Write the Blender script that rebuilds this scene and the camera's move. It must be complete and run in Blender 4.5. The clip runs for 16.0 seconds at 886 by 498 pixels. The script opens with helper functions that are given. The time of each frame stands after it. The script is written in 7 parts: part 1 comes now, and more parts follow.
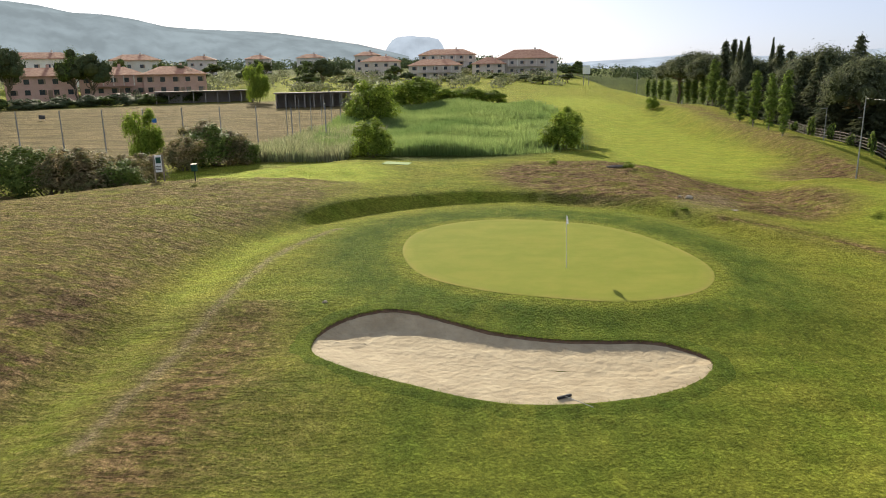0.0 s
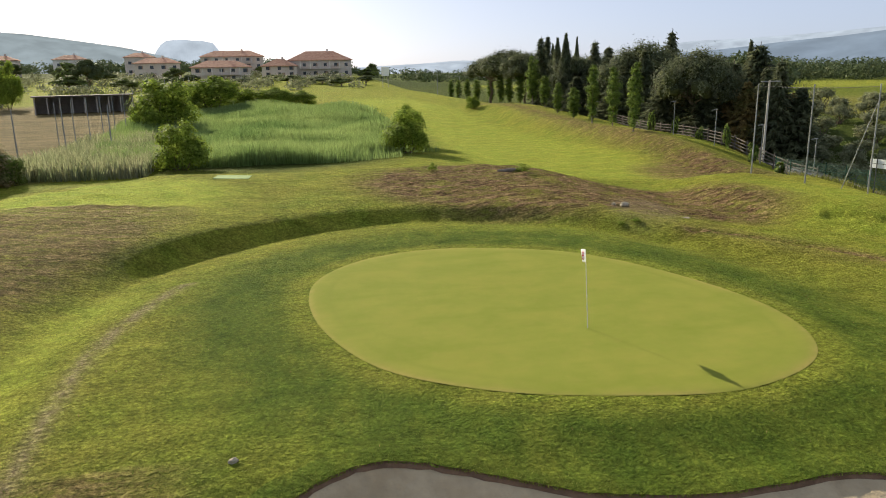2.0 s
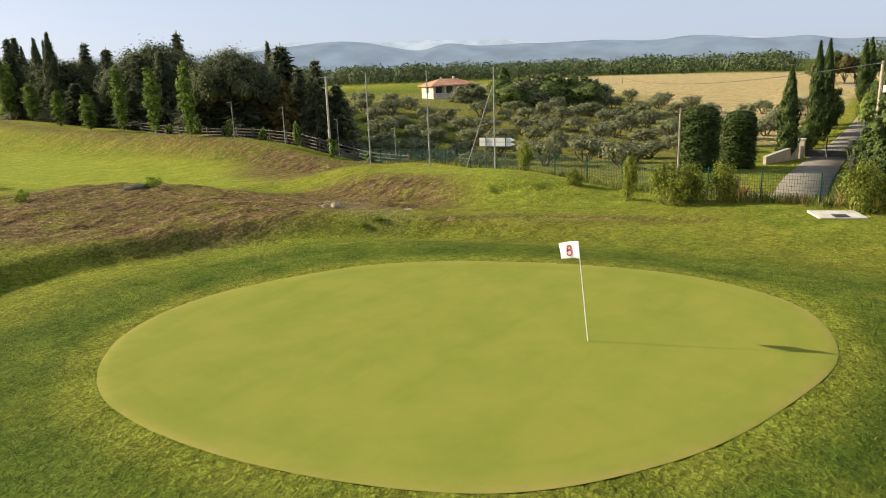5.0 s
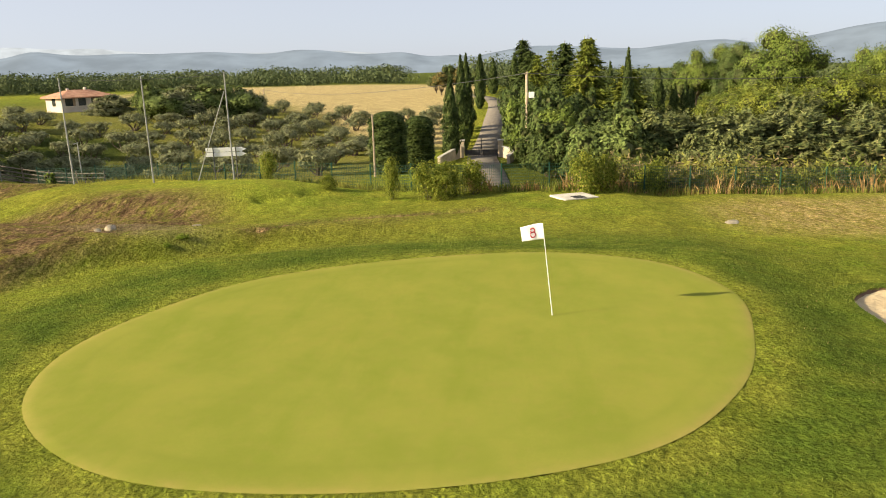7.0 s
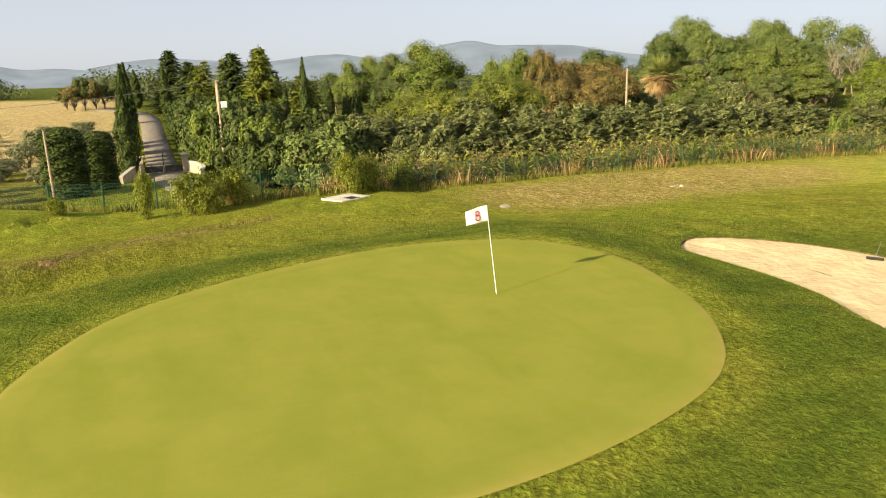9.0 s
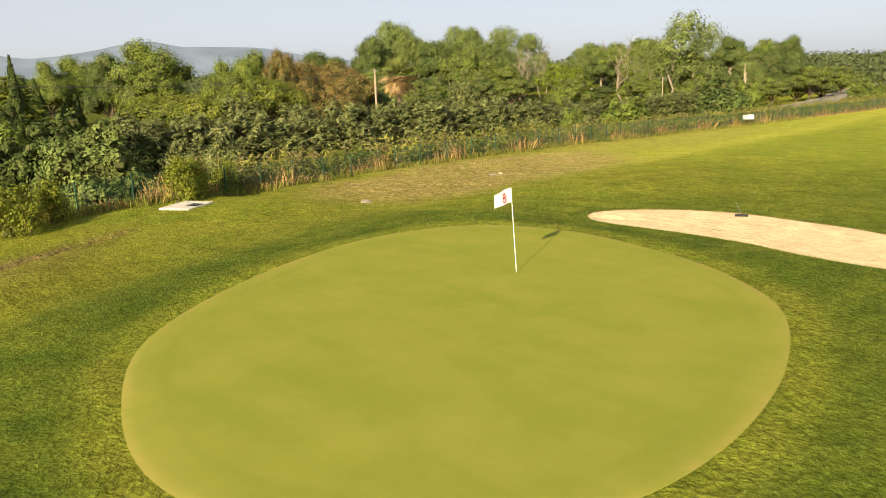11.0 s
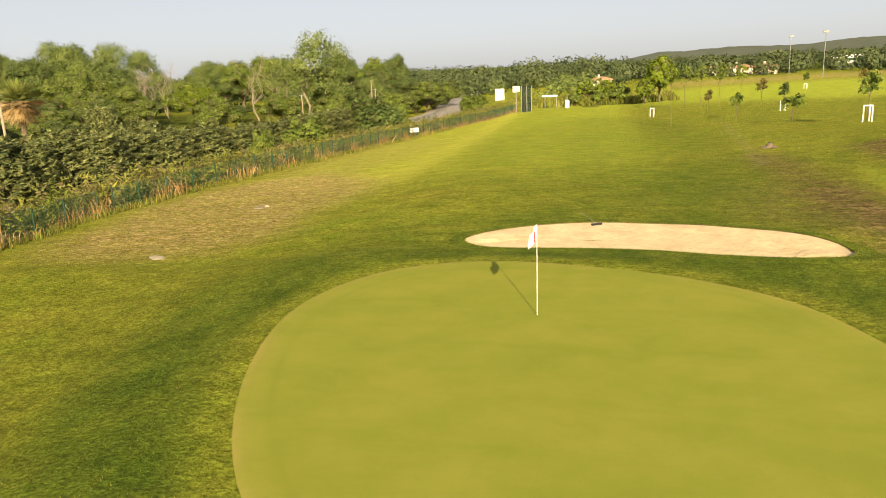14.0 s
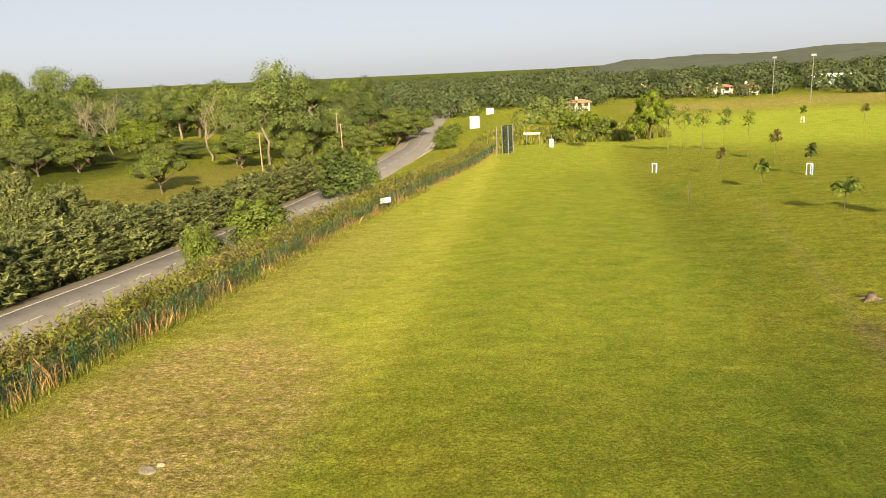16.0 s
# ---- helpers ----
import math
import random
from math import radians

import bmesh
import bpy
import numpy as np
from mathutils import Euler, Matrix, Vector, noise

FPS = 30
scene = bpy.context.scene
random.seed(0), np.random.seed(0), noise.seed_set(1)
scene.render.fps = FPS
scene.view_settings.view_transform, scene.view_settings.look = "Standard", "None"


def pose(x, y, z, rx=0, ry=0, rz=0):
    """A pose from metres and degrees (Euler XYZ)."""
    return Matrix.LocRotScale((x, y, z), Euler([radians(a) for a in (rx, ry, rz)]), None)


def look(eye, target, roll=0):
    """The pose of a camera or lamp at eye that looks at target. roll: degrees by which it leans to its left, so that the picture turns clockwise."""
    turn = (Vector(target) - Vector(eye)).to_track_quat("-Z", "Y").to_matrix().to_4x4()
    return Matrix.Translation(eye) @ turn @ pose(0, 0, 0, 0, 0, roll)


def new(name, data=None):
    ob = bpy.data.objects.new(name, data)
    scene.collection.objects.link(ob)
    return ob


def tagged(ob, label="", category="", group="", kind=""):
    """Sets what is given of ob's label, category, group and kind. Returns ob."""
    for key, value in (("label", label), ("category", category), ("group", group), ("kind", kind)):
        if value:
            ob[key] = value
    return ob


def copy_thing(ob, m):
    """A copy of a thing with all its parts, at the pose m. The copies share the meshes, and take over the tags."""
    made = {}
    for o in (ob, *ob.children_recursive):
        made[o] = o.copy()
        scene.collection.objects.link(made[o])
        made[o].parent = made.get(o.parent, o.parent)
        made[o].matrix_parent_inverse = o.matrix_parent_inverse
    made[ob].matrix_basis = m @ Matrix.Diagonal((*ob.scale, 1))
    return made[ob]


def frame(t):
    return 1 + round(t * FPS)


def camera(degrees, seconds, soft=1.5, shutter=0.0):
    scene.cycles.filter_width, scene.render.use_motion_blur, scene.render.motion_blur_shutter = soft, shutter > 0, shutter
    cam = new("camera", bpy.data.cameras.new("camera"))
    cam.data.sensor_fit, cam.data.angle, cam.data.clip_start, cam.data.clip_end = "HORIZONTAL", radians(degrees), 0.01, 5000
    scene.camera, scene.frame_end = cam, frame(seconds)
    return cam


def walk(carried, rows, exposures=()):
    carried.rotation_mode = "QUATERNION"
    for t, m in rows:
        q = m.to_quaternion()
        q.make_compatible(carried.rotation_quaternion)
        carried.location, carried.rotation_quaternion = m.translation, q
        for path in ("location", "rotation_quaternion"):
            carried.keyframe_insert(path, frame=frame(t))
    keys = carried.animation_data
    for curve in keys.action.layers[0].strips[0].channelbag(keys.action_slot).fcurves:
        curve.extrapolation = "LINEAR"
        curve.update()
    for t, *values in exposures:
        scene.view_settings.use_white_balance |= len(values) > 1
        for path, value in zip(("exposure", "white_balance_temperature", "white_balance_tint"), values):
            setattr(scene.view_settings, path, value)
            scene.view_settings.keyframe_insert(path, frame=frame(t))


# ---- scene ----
cam = camera(63.4, 16.0, soft=1.0)
PATH = [
    (0, (0.863, -0.376, 7.983), (0.747, 1.561, 7.498), -0.93),
    (0.5, (-0.353, 3.238, 7.713), (-0.394, 5.179, 7.231), -0.91),
    (1, (-1.507, 6.340, 7.415), (-1.420, 8.279, 6.932), -0.99),
    (1.5, (-2.631, 8.987, 7.115), (-2.376, 10.911, 6.632), -1.05),
    (2, (-3.763, 11.364, 6.801), (-3.313, 13.252, 6.321), -1.01),
    (2.5, (-4.776, 13.524, 6.458), (-4.137, 15.359, 5.981), -1.16),
    (3, (-5.798, 15.359, 6.196), (-4.978, 17.120, 5.722), -1.31),
    (3.5, (-6.668, 17.241, 5.986), (-5.657, 18.899, 5.510), -1.45),
    (4, (-7.416, 19.018, 5.807), (-6.189, 20.524, 5.329), -1.78),
    (4.2, (-7.689, 19.753, 5.745), (-6.376, 21.184, 5.266), -1.95),
    (6.3, (-10.853, 26.921, 5.563), (-8.985, 27.445, 5.080), -1.46),
    (6.5, (-10.984, 27.590, 5.543), (-9.091, 28.016, 5.059), -1.43),
    (7, (-11.193, 29.153, 5.422), (-9.260, 29.332, 4.941), -1.67),
    (7.5, (-11.188, 30.779, 5.351), (-9.248, 30.707, 4.871), -1.72),
    (8, (-10.974, 32.412, 5.257), (-9.058, 32.099, 4.779), -1.67),
    (8.5, (-10.610, 34.039, 5.190), (-8.747, 33.488, 4.713), -1.83),
    (9, (-9.967, 35.561, 5.069), (-8.182, 34.794, 4.593), -2.00),
    (9.5, (-9.253, 37.171, 5.059), (-7.560, 36.219, 4.582), -2.08),
    (9.7, (-8.912, 37.825, 5.061), (-7.263, 36.799, 4.581), -2.18),
    (11.8, (-3.517, 43.409, 4.777), (-2.429, 41.803, 4.293), -2.06),
    (12, (-2.800, 43.711, 4.703), (-1.777, 42.061, 4.223), -2.26),
    (12.5, (-1.312, 44.604, 4.809), (-0.465, 42.858, 4.325), -2.38),
    (13, (0.117, 45.078, 4.869), (0.785, 43.257, 4.382), -2.49),
    (13.5, (1.474, 44.876, 4.939), (1.989, 43.007, 4.449), -2.61),
    (14, (2.904, 43.439, 5.489), (3.324, 41.546, 5.000), -2.52),
    (14.5, (4.257, 40.798, 6.858), (4.637, 38.895, 6.372), -2.63),
    (15, (5.389, 37.231, 8.509), (5.736, 35.322, 8.022), -2.74),
    (15.5, (6.264, 33.151, 9.973), (6.603, 31.240, 9.489), -2.74),
    (16, (6.570, 28.429, 11.334), (6.908, 26.517, 10.852), -2.64),
]
walk(cam, [(t, look(eye, target, roll)) for t, eye, target, roll in PATH],
     [(0.0, 0.86, 6250, 10), (1.2, 0.8, 6280, 10), (4.0, 0.87, 6350, 10), (7.0, 1.12, 7200, 10), (9.0, 1.12, 7550, 10), (12.5, 1.06, 7800, 10), (14.5, 1.05, 8250, 10), (15.2, 1.04, 8250, 10), (15.6, 0.94, 8100, 10), (16.0, 1.05, 7850, 10)])

# ---- light ----
SUN_AZ, SUN_EL = math.atan2(0.945, -0.33), radians(23.0)
world = bpy.data.worlds.new("world")
scene.world = world
world.use_nodes = True
wn = world.node_tree.nodes
sky = wn.new("ShaderNodeTexSky")
sky.sky_type, sky.sun_disc = "NISHITA", False
sky.sun_elevation, sky.sun_rotation = SUN_EL, math.pi / 2 - SUN_AZ
sky.air_density, sky.dust_density, sky.ozone_density = 0.45, 1.6, 1.5
# a thin even veil of summer haze over the clear sky
veil = wn.new("ShaderNodeMix")
veil.data_type, veil.blend_type = "RGBA", "ADD"
veil.inputs[0].default_value, veil.inputs[7].default_value = 1.0, (4.75, 5.25, 6.2, 1)
thin = wn.new("ShaderNodeVectorMath")
thin.operation, thin.inputs["Scale"].default_value = "SCALE", 0.52
world.node_tree.links.new(sky.outputs[0], thin.inputs[0])
world.node_tree.links.new(thin.outputs[0], veil.inputs[6])
world.node_tree.links.new(veil.outputs[2], wn["Background"].inputs[0])
wn["Background"].inputs[1].default_value = 0.05
sun = new("sun", bpy.data.lights.new("sun", "SUN"))
sun.data.energy, sun.data.angle, sun.data.color = 5.0, radians(0.6), (1.0, 0.885, 0.65)
sun.matrix_basis = look((-33, 94.5, 42.5), (0, 0, 0))

# ---- materials ----
def material(name, c1, c2, scale=3.0, rough=0.9, bump=0.3, bscale=40.0, bdist=0.02, vary=0.15, translucent=0.0, metal=0.0, spec=0.3, island=False, fine=0.25):
    """Two colours mixed by noise at two scales, with grain, relief and a random shade per object or per island."""
    m = bpy.data.materials.new(name)
    m.use_nodes = True
    nt = m.node_tree
    nd, ln = nt.nodes, nt.links
    bs = nd["Principled BSDF"]
    bs.inputs["Roughness"].default_value = rough
    bs.inputs["Metallic"].default_value = metal
    bs.inputs["Specular IOR Level"].default_value = spec
    tc = nd.new("ShaderNodeTexCoord")
    n1 = nd.new("ShaderNodeTexNoise")
    n1.inputs["Scale"].default_value, n1.inputs["Detail"].default_value = scale, 6
    ln.new(tc.outputs["Object"], n1.inputs["Vector"])
    ramp = nd.new("ShaderNodeMapRange")
    ramp.inputs[1].default_value, ramp.inputs[2].default_value = 0.35, 0.65
    ln.new(n1.outputs[0], ramp.inputs[0])
    mix = nd.new("ShaderNodeMix")
    mix.data_type = "RGBA"
    mix.inputs[6].default_value, mix.inputs[7].default_value = (*c1, 1), (*c2, 1)
    ln.new(ramp.outputs[0], mix.inputs[0])
    n2 = nd.new("ShaderNodeTexNoise")
    n2.inputs["Scale"].default_value, n2.inputs["Detail"].default_value = bscale, 4
    ln.new(tc.outputs["Object"], n2.inputs["Vector"])
    # shade: fine grain times a random value
    if island:
        rnd = nd.new("ShaderNodeNewGeometry").outputs["Random Per Island"]
    else:
        rnd = nd.new("ShaderNodeObjectInfo").outputs["Random"]
    r1 = nd.new("ShaderNodeMapRange")
    r1.inputs[3].default_value, r1.inputs[4].default_value = 1 - vary, 1 + vary
    ln.new(rnd, r1.inputs[0])
    r2 = nd.new("ShaderNodeMapRange")
    r2.inputs[3].default_value, r2.inputs[4].default_value = 1 - fine, 1 + fine
    ln.new(n2.outputs[0], r2.inputs[0])
    mul = nd.new("ShaderNodeMath")
    mul.operation = "MULTIPLY"
    ln.new(r1.outputs[0], mul.inputs[0])
    ln.new(r2.outputs[0], mul.inputs[1])
    vm = nd.new("ShaderNodeVectorMath")
    vm.operation = "SCALE"
    ln.new(mix.outputs[2], vm.inputs[0])
    ln.new(mul.outputs[0], vm.inputs["Scale"])
    ln.new(vm.outputs[0], bs.inputs["Base Color"])
    if bump:
        bp = nd.new("ShaderNodeBump")
        bp.inputs["Strength"].default_value, bp.inputs["Distance"].default_value = bump, bdist
        ln.new(n2.outputs[0], bp.inputs["Height"])
        ln.new(bp.outputs[0], bs.inputs["Normal"])
    if translucent:
        tr = nd.new("ShaderNodeBsdfTranslucent")
        ln.new(vm.outputs[0], tr.inputs[0])
        ms = nd.new("ShaderNodeMixShader")
        ms.inputs[0].default_value = translucent
        ln.new(bs.outputs[0], ms.inputs[1])
        ln.new(tr.outputs[0], ms.inputs[2])
        ln.new(ms.outputs[0], nd["Material Output"].inputs[0])
    return m


def leafy(name, c1, c2, translucent=0.3, vary=0.45, scale=0.6):
    return material(name, c1, c2, scale=scale, rough=0.65, bump=0, bscale=9, vary=vary, translucent=translucent, spec=0.06, island=True)


LEAF_OAK = leafy("oak_leaves", (0.08, 0.12, 0.024), (0.165, 0.205, 0.042), 0.12, vary=0.35)
LEAF_HOLM = leafy("holm_oak_leaves", (0.05, 0.08, 0.024), (0.105, 0.138, 0.04), 0.1, vary=0.35)
LEAF_ASH = leafy("ash_leaves", (0.10, 0.14, 0.04), (0.18, 0.22, 0.068), 0.2, vary=0.35)
# muted, lifted green: distance haze is mixed into this colour
LEAF_FAR = leafy("far_foliage", (0.055, 0.08, 0.036), (0.115, 0.138, 0.06), 0.2, vary=0.18, scale=0.06)
LEAF_LIGHT = leafy("light_leaves", (0.16, 0.23, 0.03), (0.27, 0.33, 0.05), 0.55)
LEAF_LAUREL = leafy("laurel_leaves", (0.10, 0.15, 0.022), (0.27, 0.27, 0.045), 0.4, scale=1.5)
LEAF_PINE = leafy("pine_needles", (0.085, 0.12, 0.02), (0.19, 0.205, 0.035), 0.15, scale=0.5)
LEAF_RUST = leafy("rusty_needles", (0.10, 0.10, 0.03), (0.26, 0.175, 0.065), 0.2)
LEAF_DARK = leafy("dark_needles", (0.075, 0.092, 0.05), (0.145, 0.155, 0.08), 0.45)
LEAF_CYPRESS = leafy("cypress_foliage", (0.04, 0.062, 0.018), (0.08, 0.105, 0.03), 0.1, scale=2)
LEAF_HEDGE = leafy("hedge_foliage", (0.065, 0.092, 0.034), (0.24, 0.25, 0.095), 0.15, scale=1.6)
LEAF_OLIVE = leafy("olive_leaves", (0.15, 0.168, 0.085), (0.26, 0.26, 0.14), 0.3)
LEAF_POPLAR = leafy("poplar_leaves", (0.11, 0.165, 0.032), (0.19, 0.245, 0.05), 0.45)
LEAF_PALM = leafy("palm_fronds", (0.14, 0.17, 0.04), (0.22, 0.24, 0.07), 0.2)
LEAF_DRY = leafy("dry_fronds", (0.26, 0.175, 0.08), (0.42, 0.30, 0.15), 0.25)
LEAF_REED = leafy("reed_blades", (0.16, 0.24, 0.075), (0.28, 0.35, 0.12), 0.5, scale=0.08, vary=0.3)
LEAF_STRAW = leafy("straw_blades", (0.30, 0.165, 0.07), (0.46, 0.31, 0.14), 0.3, scale=0.4)
LEAF_FENNEL = leafy("fennel_blades", (0.12, 0.15, 0.03), (0.25, 0.24, 0.055), 0.35, scale=0.3)
LEAF_TURF = leafy("turf_blades", (0.15, 0.20, 0.035), (0.24, 0.26, 0.055), 0.4, scale=0.35, vary=0.3)
LEAF_BRAMBLE = leafy("bramble_leaves", (0.12, 0.13, 0.045), (0.30, 0.225, 0.12), 0.45, scale=0.5)
# for crown fillers: a dark colour in place of the shade between leaves
INNER_SHADE = material("painted_inner_shade", (0.05, 0.058, 0.024), (0.085, 0.092, 0.038), scale=2, rough=0.95, bump=0, bscale=6, spec=0.0)
BARK = material("bark", (0.10, 0.075, 0.05), (0.17, 0.13, 0.09), scale=4, bscale=25, bump=0.6)
BARK_PALE = material("pale_bark", (0.19, 0.155, 0.115), (0.30, 0.25, 0.19), scale=4, bscale=25, bump=0.5)
STUCCO_PINK = material("pink_stucco", (0.60, 0.37, 0.29), (0.68, 0.44, 0.35), scale=0.5, bscale=30)
STUCCO_CREAM = material("cream_stucco", (0.62, 0.52, 0.43), (0.70, 0.61, 0.52), scale=0.5, bscale=30)
STUCCO_WHITE = material("white_stucco", (0.68, 0.62, 0.54), (0.76, 0.72, 0.65), scale=0.5, bscale=30)
ROOF_TILE = material("roof_tiles", (0.33, 0.15, 0.09), (0.46, 0.25, 0.16), scale=1.2, bscale=8, bump=0.7, bdist=0.08)
WINDOW_DARK = material("window_glass", (0.03, 0.035, 0.04), (0.05, 0.055, 0.06), rough=0.08, bump=0, vary=0.3, spec=0.6)
SHUTTER = material("shutter_paint", (0.30, 0.20, 0.13), (0.36, 0.25, 0.17), rough=0.6)
CONCRETE = material("concrete", (0.38, 0.35, 0.30), (0.50, 0.47, 0.41), scale=2.5, bscale=60, bump=0.3)
STONE = material("pale_stone", (0.26, 0.22, 0.15), (0.42, 0.36, 0.26), scale=2.0, bscale=18, bump=0.8, bdist=0.05)
WALL_STONE = material("wall_render", (0.40, 0.33, 0.25), (0.50, 0.42, 0.32), scale=1.5, bscale=20, bump=0.4)
METAL_GREEN = material("green_paint", (0.008, 0.048, 0.03), (0.014, 0.07, 0.042), rough=0.5, bump=0.05, vary=0.12)
METAL_GREY = material("galvanised_steel", (0.24, 0.24, 0.23), (0.32, 0.32, 0.30), rough=0.65, bump=0.1, metal=0.2, vary=0.08)
METAL_DARK = material("dark_steel", (0.04, 0.042, 0.045), (0.07, 0.07, 0.07), rough=0.5, bump=0.1, vary=0.1)
WHITE_PAINT = material("white_paint", (0.76, 0.75, 0.72), (0.82, 0.81, 0.79), rough=0.5, bump=0.05, vary=0.03, fine=0.05)
GREY_BACK = material("sign_back", (0.45, 0.46, 0.46), (0.55, 0.56, 0.56), rough=0.5, bump=0.05)
RED_PAINT = material("red_print", (0.45, 0.02, 0.04), (0.50, 0.03, 0.05), rough=0.6, bump=0, fine=0.05)
BLACK_RUBBER = material("black_plastic", (0.015, 0.015, 0.017), (0.03, 0.03, 0.03), rough=0.6, bump=0.1)
WOOD_GREY = material("weathered_wood", (0.20, 0.16, 0.12), (0.30, 0.25, 0.19), scale=5, bscale=30, bump=0.4)
POLE_WOOD = material("pole_wood", (0.30, 0.23, 0.16), (0.40, 0.32, 0.24), scale=5, bscale=30, bump=0.4)
CLOTH_WHITE = material("flag_cloth", (0.80, 0.80, 0.82), (0.84, 0.84, 0.85), scale=6, rough=0.8, bump=0.1, translucent=0.25, fine=0.04)
ASPHALT = material("asphalt", (0.25, 0.225, 0.20), (0.31, 0.28, 0.25), scale=0.6, bscale=60, bump=0.2)
GRAVEL = material("gravel", (0.33, 0.27, 0.20), (0.43, 0.36, 0.27), scale=1.5, bscale=30, bump=0.5)
SAND = material("bunker_sand", (0.375, 0.292, 0.178), (0.455, 0.364, 0.23), scale=1.6, bscale=4.5, bump=0.7, bdist=0.1, fine=0.17)
SAND.node_tree.nodes["Principled BSDF"].inputs["Diffuse Roughness"].default_value = 0.25
LINE_PAINT = material("worn_line_paint", (0.36, 0.34, 0.30), (0.55, 0.53, 0.49), scale=2.5, bscale=30, rough=0.8)
DRIVE_GRAVEL = material("drive_gravel", (0.125, 0.108, 0.088), (0.18, 0.155, 0.125), scale=1.5, bscale=30, bump=0.5)
WOOD_DARK = material("dark_weathered_wood", (0.09, 0.075, 0.06), (0.15, 0.125, 0.10), scale=5, bscale=30, bump=0.4)
# grey weathered wood, its tone lifted to imitate haze before the shelters
WOOD_HAZED = material("hazed_weathered_wood", (0.36, 0.31, 0.26), (0.48, 0.42, 0.36), scale=5, bscale=30, bump=0.4)
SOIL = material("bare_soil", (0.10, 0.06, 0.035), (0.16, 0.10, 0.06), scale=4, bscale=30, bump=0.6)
NET = material("green_net", (0.012, 0.028, 0.024), (0.02, 0.04, 0.034), rough=0.8, bump=0)
BLUE_PAINT = material("blue_paint", (0.02, 0.12, 0.32), (0.03, 0.15, 0.38), rough=0.5, bump=0)


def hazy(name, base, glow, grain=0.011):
    """A far backdrop whose haze is painted in as a pale, blotched emission."""
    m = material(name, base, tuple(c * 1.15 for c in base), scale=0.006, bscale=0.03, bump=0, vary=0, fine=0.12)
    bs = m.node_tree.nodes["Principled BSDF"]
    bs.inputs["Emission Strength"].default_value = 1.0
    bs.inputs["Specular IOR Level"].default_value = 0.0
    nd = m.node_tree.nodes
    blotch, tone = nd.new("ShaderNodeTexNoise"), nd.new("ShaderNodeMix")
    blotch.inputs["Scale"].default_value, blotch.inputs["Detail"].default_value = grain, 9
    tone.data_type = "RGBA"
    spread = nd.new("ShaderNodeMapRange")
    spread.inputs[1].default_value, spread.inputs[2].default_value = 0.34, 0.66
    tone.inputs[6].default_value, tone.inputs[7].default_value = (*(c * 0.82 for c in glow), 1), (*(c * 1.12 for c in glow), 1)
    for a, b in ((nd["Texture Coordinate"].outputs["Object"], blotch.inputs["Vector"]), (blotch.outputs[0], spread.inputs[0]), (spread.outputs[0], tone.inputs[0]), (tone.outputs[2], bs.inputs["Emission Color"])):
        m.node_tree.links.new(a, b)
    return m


# each glow colour imitates the bright air in front of that range
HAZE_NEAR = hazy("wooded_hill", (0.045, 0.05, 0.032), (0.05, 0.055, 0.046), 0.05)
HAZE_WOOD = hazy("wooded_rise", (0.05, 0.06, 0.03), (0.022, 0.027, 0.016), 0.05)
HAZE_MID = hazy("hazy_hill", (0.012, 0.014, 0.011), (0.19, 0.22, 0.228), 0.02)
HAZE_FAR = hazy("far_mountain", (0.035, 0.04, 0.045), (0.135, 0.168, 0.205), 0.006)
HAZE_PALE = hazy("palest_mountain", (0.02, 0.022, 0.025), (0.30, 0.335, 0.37))


